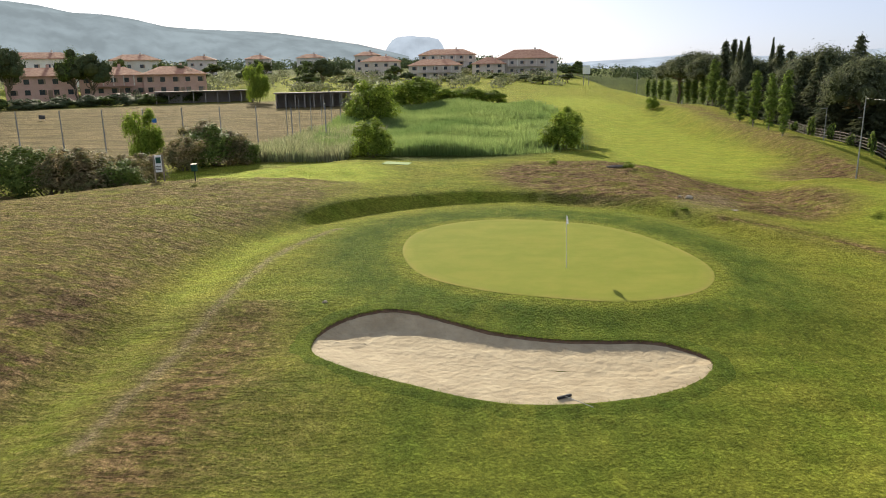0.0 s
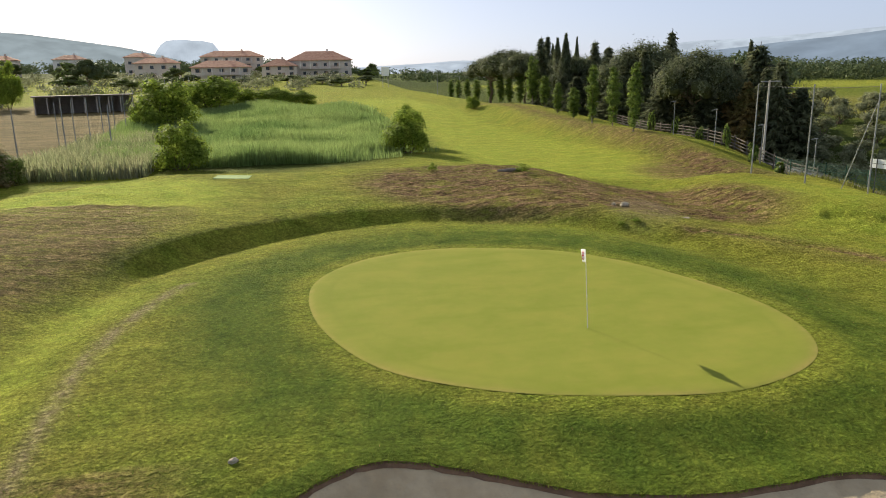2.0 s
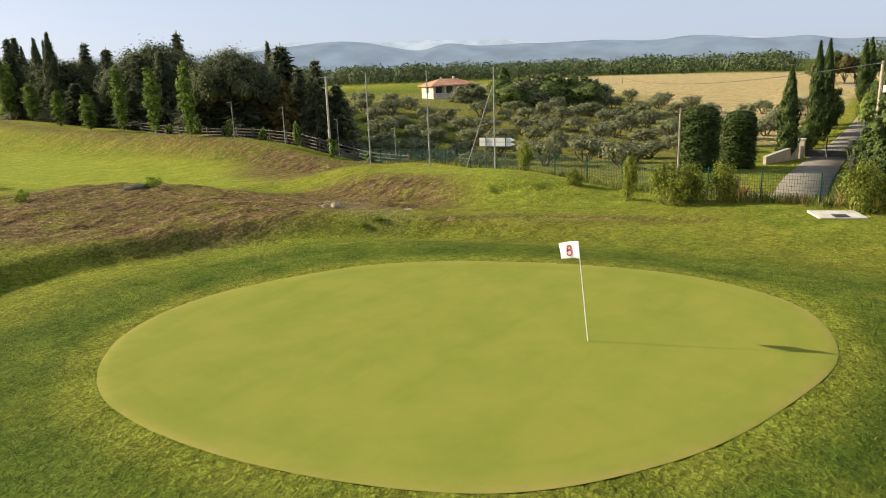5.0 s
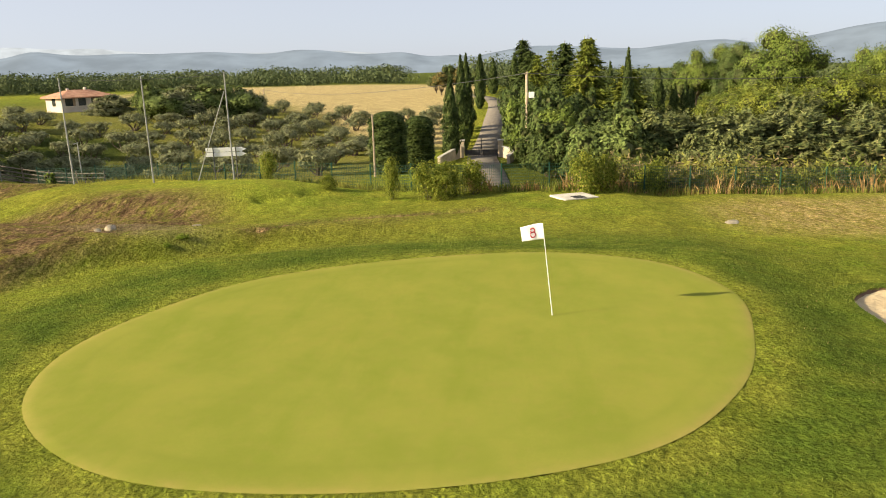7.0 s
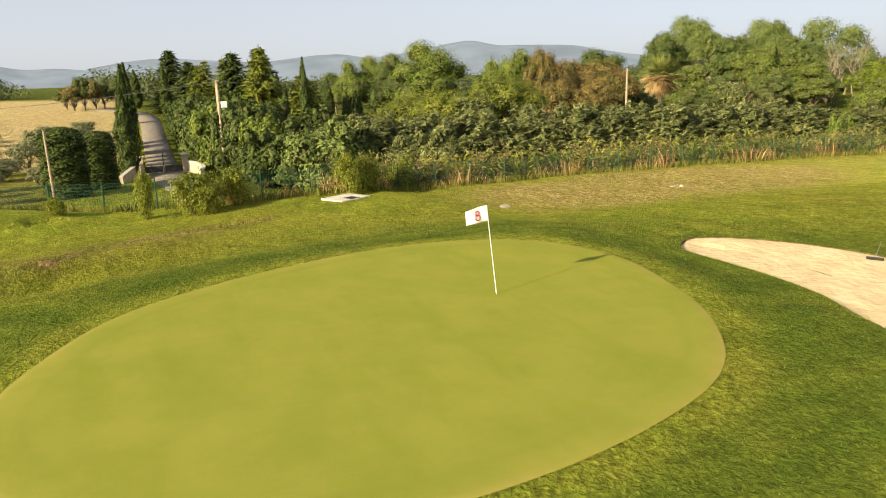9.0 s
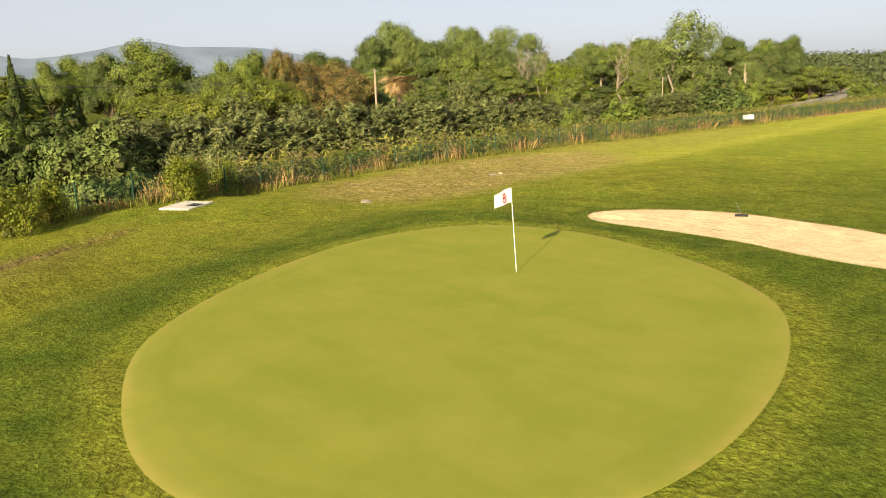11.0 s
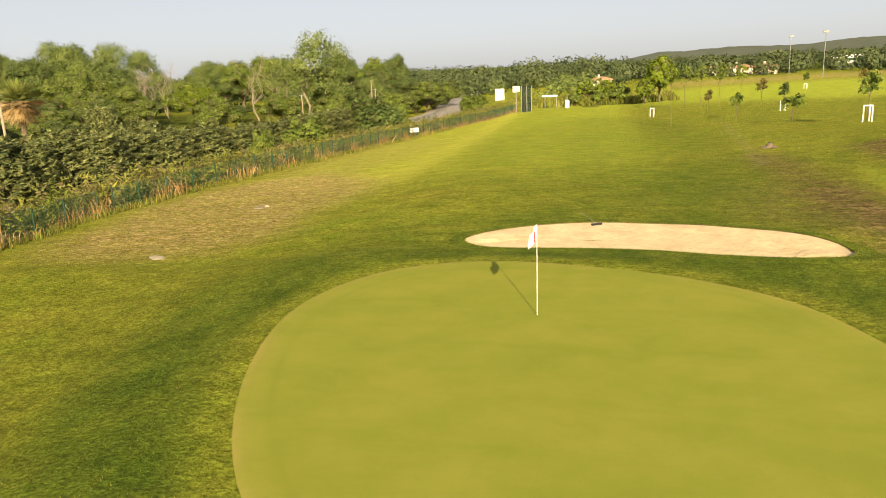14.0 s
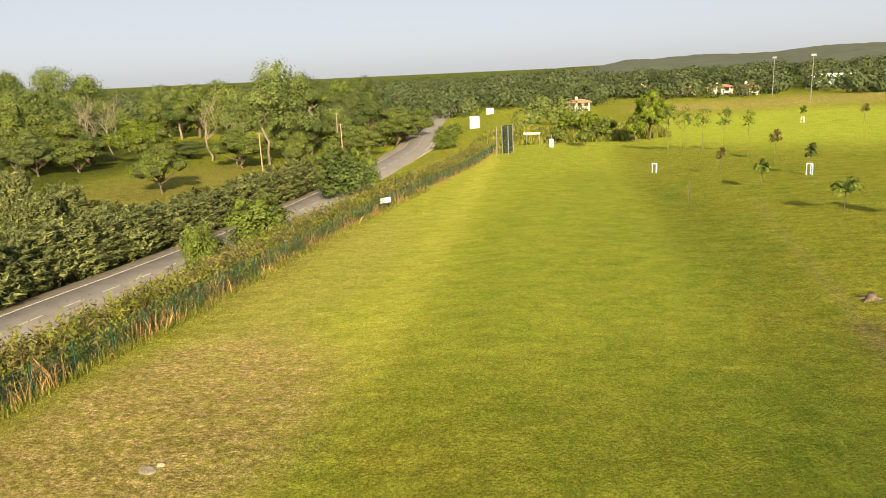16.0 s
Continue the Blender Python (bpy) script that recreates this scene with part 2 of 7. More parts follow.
def turf_material(name, putting=False):
    """Grass whose mown, brown and dry zones are read from the sheet's own attributes."""
    m = bpy.data.materials.new(name)
    m.use_nodes = True
    nt = m.node_tree
    nd, ln = nt.nodes, nt.links
    bs = nd["Principled BSDF"]
    bs.inputs["Roughness"].default_value = 0.95
    bs.inputs["Specular IOR Level"].default_value = 0.03
    bs.inputs["Diffuse Roughness"].default_value = 0.0 if putting else 0.05
    tc = nd.new("ShaderNodeTexCoord")

    def noise_node(scale, detail=5, rough=0.6, lo=0.35, hi=0.65, stretch=None):
        n = nd.new("ShaderNodeTexNoise")
        n.inputs["Scale"].default_value, n.inputs["Detail"].default_value, n.inputs["Roughness"].default_value = scale, detail, rough
        if stretch:
            mp = nd.new("ShaderNodeMapping")
            mp.inputs["Scale"].default_value = stretch[:3]
            mp.inputs["Rotation"].default_value = (0, 0, radians(stretch[3]))
            ln.new(tc.outputs["Object"], mp.inputs[0])
            ln.new(mp.outputs[0], n.inputs["Vector"])
        else:
            ln.new(tc.outputs["Object"], n.inputs["Vector"])
        r = nd.new("ShaderNodeMapRange")
        r.inputs[1].default_value, r.inputs[2].default_value = lo, hi
        ln.new(n.outputs[0], r.inputs[0])
        return r.outputs[0]

    def mixed(fac, a, b):
        mx = nd.new("ShaderNodeMix")
        mx.data_type = "RGBA"
        for socket, value in ((mx.inputs[0], fac), (mx.inputs[6], a), (mx.inputs[7], b)):
            if isinstance(value, tuple):
                socket.default_value = (*value, 1)
            elif isinstance(value, float):
                socket.default_value = value
            else:
                ln.new(value, socket)
        return mx.outputs[2]

    def math_node(op, a, b):
        mt = nd.new("ShaderNodeMath")
        mt.operation, mt.use_clamp = op, op != "MULTIPLY"
        for socket, value in zip(mt.inputs, (a, b)):
            if isinstance(value, float):
                socket.default_value = value
            else:
                ln.new(value, socket)
        return mt.outputs[0]

    broad, patch, fine = noise_node(0.09, 4), noise_node(0.7, 6), noise_node(14.0, 5, 0.75, 0.3, 0.7)
    grain = noise_node(55.0, 3, 0.7, 0.25, 0.75)
    mid = noise_node(3.4, 6, 0.72, 0.32, 0.68)
    tuft = noise_node(8.0, 5, 0.75, 0.35, 0.65)
    if putting:
        col = mixed(patch, (0.188, 0.208, 0.033), (0.228, 0.236, 0.043))
        col = mixed(math_node("MULTIPLY", noise_node(0.35, 5, 0.6, 0.45, 0.7), 0.5), col, (0.255, 0.235, 0.045))
        col = mixed(math_node("MULTIPLY", noise_node(0.5, 4, 0.6, 0.5, 0.72, (0.5, 2.0, 1, 25)), 0.5), col, (0.155, 0.192, 0.024))
        col = mixed(math_node("MULTIPLY", grain, 0.4), col, (0.125, 0.15, 0.022))
        col = mixed(math_node("MULTIPLY", noise_node(2.6, 6, 0.7, 0.5, 0.75), 0.35), col, (0.235, 0.205, 0.05))
        # sparse browned blades along the cut edge, and a paler inner lap of the mower
        edge = nd.new("ShaderNodeAttribute")
        edge.attribute_name = "edge"
        lap = nd.new("ShaderNodeSeparateColor")
        ln.new(edge.outputs["Color"], lap.inputs[0])
        col = mixed(math_node("MULTIPLY", lap.outputs[0], math_node("ADD", noise_node(0.6, 6, 0.7, 0.4, 0.65), 0.15)), col, (0.30, 0.235, 0.075))
        col = mixed(math_node("MULTIPLY", lap.outputs[1], math_node("ADD", noise_node(0.4, 5, 0.6, 0.35, 0.7), 0.2)), col, (0.165, 0.185, 0.03))
        bumps = 0.12
    else:
        def zone(name):
            at = nd.new("ShaderNodeAttribute")
            at.attribute_name = name
            sp = nd.new("ShaderNodeSeparateColor")
            ln.new(at.outputs["Color"], sp.inputs[0])
            return sp.outputs
        za, zb, zc = zone("zone_a"), zone("zone_b"), zone("zone_c")
        # rough grass: green and yellowed patches
        col = mixed(patch, (0.215, 0.275, 0.029), (0.315, 0.325, 0.044))
        col = mixed(math_node("MULTIPLY", broad, 0.55), col, (0.33, 0.30, 0.045))
        # fairway and surround
        col = mixed(zb[2], col, mixed(patch, (0.30, 0.38, 0.042), (0.41, 0.44, 0.058)))
        # deep green grass, mottled with lighter worn strips
        col = mixed(math_node("MULTIPLY", za[1], math_node("SUBTRACT", 1.1, math_node("MULTIPLY", noise_node(0.8, 6, 0.7, 0.42, 0.68, (1.3, 0.55, 1, 14)), 0.5))), col, mixed(patch, (0.078, 0.125, 0.016), (0.118, 0.162, 0.022)))
        col = mixed(zc[0], col, mixed(patch, (0.44, 0.45, 0.066), (0.54, 0.51, 0.095)))
        # brown and dry ground with a broken edge
        brk = noise_node(1.6, 7, 0.75, 0.3, 0.62)
        streak = noise_node(1.1, 7, 0.8, 0.38, 0.6, (0.45, 1.6, 1, 12))
        brown = math_node("MULTIPLY", za[0], math_node("ADD", math_node("MULTIPLY", brk, 0.7), math_node("MULTIPLY", streak, 0.8)))
        rows = noise_node(1.0, 6, 0.75, 0.4, 0.6, (0.5, 3.4, 1, 10))
        clod = math_node("ADD", math_node("MULTIPLY", tuft, 0.45), math_node("MULTIPLY", rows, 0.6))
        brown = math_node("MULTIPLY", brown, math_node("ADD", noise_node(0.28, 5, 0.65, 0.36, 0.52), 0.45))
        lumps = nd.new("ShaderNodeTexVoronoi")
        lumps.inputs["Scale"].default_value = 2.6
        stretch = nd.new("ShaderNodeMapping")
        stretch.inputs["Scale"].default_value = (0.7, 1.7, 1)
        wobble = nd.new("ShaderNodeVectorMath")
        wobble.operation = "MULTIPLY_ADD"
        wob = nd.new("ShaderNodeTexNoise")
        wob.inputs["Scale"].default_value, wob.inputs["Detail"].default_value = 2.0, 4
        ln.new(tc.outputs["Object"], wob.inputs["Vector"])
        ln.new(wob.outputs["Color"], wobble.inputs[0])
        wobble.inputs[1].default_value = (0.9, 0.9, 0.9)
        ln.new(tc.outputs["Object"], wobble.inputs[2])
        ln.new(wobble.outputs[0], stretch.inputs[0])
        ln.new(stretch.outputs[0], lumps.inputs["Vector"])
        gap = nd.new("ShaderNodeMapRange")
        gap.inputs[1].default_value, gap.inputs[2].default_value, gap.inputs[3].default_value, gap.inputs[4].default_value = 0.15, 0.6, 1.0, 0.0
        ln.new(lumps.outputs["Distance"], gap.inputs[0])
        lumpy = gap.outputs[0]
        clod = math_node("ADD", math_node("MULTIPLY", clod, 0.6), math_node("MULTIPLY", lumpy, 0.45))
        col = mixed(brown, col, mixed(clod, (0.07, 0.042, 0.021), (0.45, 0.29, 0.15)))
        dry = math_node("MULTIPLY", za[2], math_node("ADD", math_node("MULTIPLY", brk, 0.8), math_node("MULTIPLY", streak, 0.45)))
        speck = noise_node(2.6, 8, 0.8, 0.44, 0.6, (1.0, 1.9, 1, 35))
        col = mixed(dry, col, mixed(speck, (0.30, 0.235, 0.06), (0.72, 0.52, 0.25)))
        col = mixed(zb[0], col, mixed(patch, (0.46, 0.355, 0.165), (0.58, 0.46, 0.225)))
        col = mixed(zb[1], col, mixed(noise_node(0.25, 6, 0.7, 0.38, 0.62, (0.35, 1.8, 1, 20)), (0.17, 0.135, 0.06), (0.30, 0.225, 0.105)))
        # dark floor green of the woods, with the meadow's tree shade painted in
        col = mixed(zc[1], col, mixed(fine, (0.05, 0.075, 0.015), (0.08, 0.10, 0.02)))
        col = mixed(math_node("MULTIPLY", zc[2], math_node("ADD", brk, 0.15)), col, mixed(fine, (0.30, 0.23, 0.13), (0.40, 0.31, 0.19)))
        # light and dark tufts
        rough_only = math_node("SUBTRACT", math_node("SUBTRACT", 1.0, math_node("MULTIPLY", zb[2], 0.6)), math_node("MULTIPLY", za[1], 0.3))

        def ripple(n, amp):
            r = nd.new("ShaderNodeMapRange")
            r.clamp = False
            r.inputs[3].default_value, r.inputs[4].default_value = -amp, amp
            ln.new(n, r.inputs[0])
            m1 = nd.new("ShaderNodeMath")
            m1.operation = "MULTIPLY_ADD"
            ln.new(r.outputs[0], m1.inputs[0])
            ln.new(rough_only, m1.inputs[1])
            m1.inputs[2].default_value = 1.0
            return m1.outputs[0]

        # small clumps with dark gaps between them
        warp = nd.new("ShaderNodeTexNoise")
        warp.inputs["Scale"].default_value = 5.0
        ln.new(tc.outputs["Object"], warp.inputs["Vector"])
        off = nd.new("ShaderNodeVectorMath")
        off.operation = "MULTIPLY_ADD"
        ln.new(warp.outputs["Color"], off.inputs[0])
        off.inputs[1].default_value = (0.25, 0.25, 0.25)
        ln.new(tc.outputs["Object"], off.inputs[2])
        cell = nd.new("ShaderNodeTexVoronoi")
        cell.inputs["Scale"].default_value = 8.5
        ln.new(off.outputs[0], cell.inputs["Vector"])
        cr = nd.new("ShaderNodeMapRange")
        cr.inputs[1].default_value, cr.inputs[2].default_value, cr.inputs[3].default_value, cr.inputs[4].default_value = 0.1, 0.75, 1.0, 0.0
        ln.new(cell.outputs["Distance"], cr.inputs[0])
        clump = cr.outputs[0]
        shade = math_node("MULTIPLY", math_node("MULTIPLY", math_node("MULTIPLY", ripple(mid, 0.3), ripple(clump, 0.22)), ripple(tuft, 0.26)), math_node("MULTIPLY", math_node("MULTIPLY", ripple(fine, 0.42), ripple(grain, 0.26)), ripple(noise_node(0.9, 6, 0.75, 0.36, 0.64, (0.55, 1.5, 1, 14)), 0.2)))
        sc = nd.new("ShaderNodeVectorMath")
        sc.operation = "SCALE"
        ln.new(col, sc.inputs[0])
        ln.new(shade, sc.inputs["Scale"])
        col = sc.outputs[0]
        bumps = 0.95
    ln.new(col, bs.inputs["Base Color"])
    hgt = grain
    if not putting:
        add = nd.new("ShaderNodeMath")
        add.operation = "ADD"
        ln.new(math_node("MULTIPLY", math_node("MULTIPLY", clump, 1.3), rough_only), add.inputs[0])
        ridged = math_node("MULTIPLY", math_node("MULTIPLY", math_node("ADD", rows, lumpy), za[0]), 4.5)
        ln.new(math_node("MULTIPLY", math_node("MULTIPLY", tuft, 1.5), rough_only), add.inputs[1])
        add2 = nd.new("ShaderNodeMath")
        add2.operation = "ADD"
        ln.new(add.outputs[0], add2.inputs[0])
        ln.new(ridged, add2.inputs[1])
        hgt = add2.outputs[0]
    bp = nd.new("ShaderNodeBump")
    bp.inputs["Strength"].default_value, bp.inputs["Distance"].default_value = bumps, 0.08
    ln.new(hgt, bp.inputs["Height"])
    ln.new(bp.outputs[0], bs.inputs["Normal"])
    return m


TURF = turf_material("turf")
PUTTING = turf_material("putting_turf", True)


# ---- mesh helpers ----
def part(name, verts, faces, mat, parent=None, label="", smooth=False):
    me = bpy.data.meshes.new(name)
    me.from_pydata([tuple(v) for v in verts], [], [tuple(int(i) for i in f) for f in faces])
    me.materials.append(mat)
    if smooth:
        me.polygons.foreach_set("use_smooth", [True] * len(me.polygons))
    me.update()
    ob = new(name, me)
    if parent:
        ob.parent = parent
    if label:
        ob["label"] = label
    return ob


def thing(name, m, label, category, group="", kind=""):
    ob = new(name)
    ob.matrix_basis = m
    ob.empty_display_size = 0.2
    return tagged(ob, label, category, group, kind)


def join(*pieces):
    """Merge (verts, faces) pairs."""
    vs, fs, n = [], [], 0
    for v, f in pieces:
        v = np.asarray(v, float).reshape(-1, 3)
        vs.append(v)
        fs += [tuple(int(i) + n for i in q) for q in f]
        n += len(v)
    return np.concatenate(vs), fs


def box(x0, y0, z0, x1, y1, z1, bev=0.0):
    """A box, with chamfered edges where bev is given."""
    if not bev:
        v = [(x, y, z) for z in (z0, z1) for y in (y0, y1) for x in (x0, x1)]
        return np.array(v, float), [(0, 2, 3, 1), (4, 5, 7, 6), (0, 1, 5, 4), (2, 6, 7, 3), (0, 4, 6, 2), (1, 3, 7, 5)]
    bm = bmesh.new()
    bmesh.ops.create_cube(bm, size=1)
    for vert in bm.verts:
        vert.co = ((x0 + x1) / 2 + vert.co.x * (x1 - x0), (y0 + y1) / 2 + vert.co.y * (y1 - y0), (z0 + z1) / 2 + vert.co.z * (z1 - z0))
    bmesh.ops.bevel(bm, geom=bm.edges[:], offset=bev, segments=1, affect="EDGES")
    bm.verts.index_update()
    out = np.array([v.co[:] for v in bm.verts]), [tuple(v.index for v in f.verts) for f in bm.faces]
    bm.free()
    return out


def tube(points, radii, seg=7, cap=True):
    """A tapered tube along points."""
    pts = np.asarray(points, float)
    n = len(pts)
    rad = np.broadcast_to(np.asarray(radii, float), (n,))
    vs, fs = [], []
    for i in range(n):
        d = pts[min(i + 1, n - 1)] - pts[max(i - 1, 0)]
        d /= np.linalg.norm(d) + 1e-9
        a = np.cross(d, (0, 0, 1) if abs(d[2]) < 0.9 else (1, 0, 0))
        a /= np.linalg.norm(a)
        b = np.cross(d, a)
        for k in range(seg):
            w = 2 * math.pi * k / seg
            vs.append(pts[i] + rad[i] * (math.cos(w) * a + math.sin(w) * b))
    for i in range(n - 1):
        for k in range(seg):
            p, q = i * seg + k, i * seg + (k + 1) % seg
            fs.append((p, q, q + seg, p + seg))
    if cap:
        fs.append(tuple(range(seg))[::-1])
        fs.append(tuple(range((n - 1) * seg, n * seg)))
    return np.array(vs), fs


def moved(piece, m):
    v, f = piece
    a = np.array(m)
    return np.asarray(v) @ a[:3, :3].T + a[:3, 3], f


def leaves(centres, normals, sizes, rng, aspect=1.5, axis=None):
    """Pointed leaves (one island each) at centres, facing normals, along axis where it is given."""
    n = len(centres)
    nr = normals / (np.linalg.norm(normals, axis=1, keepdims=True) + 1e-9)
    if axis is None:
        a = np.cross(nr, rng.normal(size=(n, 3)))
    else:
        a = axis + rng.normal(size=(n, 3)) * 0.25
        a = a - nr * np.sum(a * nr, 1, keepdims=True)
    a /= np.linalg.norm(a, axis=1, keepdims=True) + 1e-9
    b = np.cross(nr, a)
    s = sizes[:, None]
    v = np.stack([centres - a * s * aspect * 0.4 + b * s * 0.55, centres - a * s * aspect * 0.4 - b * s * 0.55, centres + a * s * aspect * 0.75], 1).reshape(-1, 3)
    return v, np.arange(3 * n).reshape(-1, 3).tolist()


def clumps(lobes, count, per, leaf, rng, spread=0.2, up=0.3, inner=0.72, aspect=1.5):
    """Leaf clumps on the shells of ellipsoid lobes (x, y, z, rx, ry, rz)."""
    lb = np.asarray(lobes, float)
    wt = (lb[:, 3] * lb[:, 4] * lb[:, 5]) ** 0.667
    pick = rng.choice(len(lb), count, p=wt / wt.sum())
    d = rng.normal(size=(count, 3))
    d /= np.linalg.norm(d, axis=1, keepdims=True)
    d[:, 2] = np.where(d[:, 2] < -0.55, -d[:, 2], d[:, 2])
    r = inner + (1.05 - inner) * rng.random(count) ** 0.6
    c = lb[pick, :3] + d * lb[pick, 3:] * r[:, None]
    R = lb[pick, 3:].mean(1) * spread
    off = rng.normal(size=(count, per, 3)) * 0.5
    cen = (c[:, None] + off * R[:, None, None]).reshape(-1, 3)
    nor = (d[:, None] * 1.4 + off * 0.6 + np.array((0, 0, up)) + rng.normal(size=off.shape) * 0.3).reshape(-1, 3)
    siz = leaf * (0.6 + 0.8 * rng.random(len(cen)))
    return leaves(cen, nor, siz, rng, aspect)


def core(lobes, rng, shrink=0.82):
    """Rough filler masses, one in each lobe, coloured dark to imitate shade among the leaves."""
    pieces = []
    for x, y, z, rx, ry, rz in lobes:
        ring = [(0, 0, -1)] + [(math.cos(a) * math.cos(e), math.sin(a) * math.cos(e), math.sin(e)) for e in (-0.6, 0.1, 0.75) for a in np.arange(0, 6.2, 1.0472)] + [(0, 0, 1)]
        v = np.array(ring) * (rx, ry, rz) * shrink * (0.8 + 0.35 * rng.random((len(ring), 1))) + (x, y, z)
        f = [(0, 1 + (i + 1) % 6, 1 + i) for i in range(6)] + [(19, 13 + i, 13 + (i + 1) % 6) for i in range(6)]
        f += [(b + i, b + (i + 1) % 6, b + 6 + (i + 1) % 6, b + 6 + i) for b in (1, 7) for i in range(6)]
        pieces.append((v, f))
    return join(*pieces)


def limb(rng, start, end, r0, r1, bend=0.12, n=5):
    s, e = np.array(start, float), np.array(end, float)
    t = np.linspace(0, 1, n)[:, None]
    p = s + (e - s) * t
    L = np.linalg.norm(e - s)
    p[1:-1] += rng.normal(size=(n - 2, 3)) * L * bend * 0.5
    return tube(p, np.linspace(r0, r1, n), 6, cap=False)


# ---- tree kinds, each about 10 m high with its foot at the origin ----
def broadleaf(seed, mat, name="broadleaf_tree", wide=0.5, dense=True, count=1150, per=18, leaf=0.13, trunk_h=3.2, bark=None, lobes_n=13, girth=0.3):
    rng = np.random.default_rng(seed)
    t = new(name)
    limbs = [limb(rng, (0, 0, -0.3), (rng.normal() * 0.2, rng.normal() * 0.2, trunk_h), girth, girth * 0.66)]
    lobes = [(0, 0, 6.4, 10 * wide * 0.46, 10 * wide * 0.46, 2.4)]
    for i in range(lobes_n):
        a = 2 * math.pi * (i + rng.random() * 0.7) / lobes_n
        rr = 10 * wide * (0.45 + 0.25 * rng.random())
        z = 4.2 + 4.2 * rng.random()
        if z > 7:
            rr *= 0.6
        s = 1.15 + 0.8 * rng.random()
        lobes.append((rr * math.cos(a), rr * math.sin(a), z, s * 1.15, s * 1.15, s * 0.85))
        limbs.append(limb(rng, (0, 0, trunk_h * (0.75 + 0.25 * rng.random())), (rr * math.cos(a) * 0.9, rr * math.sin(a) * 0.9, z - 0.2), girth * 0.46, 0.025))
    lobes.append((rng.normal() * 0.6, rng.normal() * 0.6, 8.9, 1.7, 1.7, 1.2))
    v, f = join(*limbs)
    part("trunk", v, f, bark or BARK, t, smooth=True)
    part("crown", *clumps(lobes, count, per, leaf, rng, 0.34, up=0.2, inner=0.8, aspect=1.25), mat, t)
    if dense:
        part("inner_crown", *core(lobes, rng), INNER_SHADE, t, "dark twigs inside the crown")
    return t


def bare_tree(seed, mat, name="bare_tree", count=60):
    rng = np.random.default_rng(seed)
    t = new(name)
    limbs, tips = [limb(rng, (0, 0, -0.3), (0.3, 0.1, 4.2), 0.11, 0.08, 0.06)], []
    for i in range(9):
        a = rng.random() * 6.28
        z0 = 2.6 + 1.6 * rng.random()
        z1 = 6.2 + 3.6 * rng.random()
        r1 = 0.6 + 2.0 * rng.random()
        e = np.array((r1 * math.cos(a), r1 * math.sin(a), z1))
        s = np.array((0.2, 0.1, z0))
        limbs.append(limb(rng, s, e, 0.045, 0.012, 0.16))
        for k in range(4):
            q = s + (e - s) * (0.45 + 0.5 * rng.random())
            e2 = q + rng.normal(size=3) * (0.7, 0.7, 0.4) + (0, 0, 0.8)
            limbs.append(limb(rng, q, e2, 0.022, 0.008, 0.15, 4))
            tips.append(e2)
    v, f = join(*limbs)
    part("trunk", v, f, BARK_PALE, t, smooth=True)
    if count:
        tips = np.array(tips)
        part("crown", *clumps([(*p, 0.7, 0.7, 0.55) for p in tips], count, 6, 0.26, rng, 0.5, inner=0.2), mat, t)
    return t


def umbrella_pine(seed, mat, name="stone_pine", low=4.6):
    rng = np.random.default_rng(seed)
    t = new(name)
    limbs = [limb(rng, (0, 0, -0.3), (0.2, 0, low + 0.6), 0.28, 0.2, 0.05)]
    lobes = []
    for i in range(14):
        a = 2.4 * i
        r = 4.0 * math.sqrt((i + 0.5) / 14)
        z = 8.6 - 0.13 * r * r - rng.random() * 0.5
        lobes.append((r * math.cos(a), r * math.sin(a), z, 1.5, 1.5, 1.0))
        limbs.append(limb(rng, (0.2, 0, low - 0.4 + 0.9 * rng.random()), (r * 0.9 * math.cos(a), r * 0.9 * math.sin(a), z - 0.6), 0.12, 0.03))
    for i in range(6):
        a = 1.05 * i
        lobes.append((3.2 * math.cos(a), 3.2 * math.sin(a), 5.4 + rng.random(), 1.3, 1.3, 0.9))
    v, f = join(*limbs)
    part("trunk", v, f, BARK, t, smooth=True)
    part("crown", *clumps(lobes, 950, 14, 0.11, rng, 0.4, up=0.6, inner=0.72, aspect=2.0), mat, t)
    part("inner_crown", *core(lobes, rng, 0.7), INNER_SHADE, t, "dark twigs inside the crown")
    return t


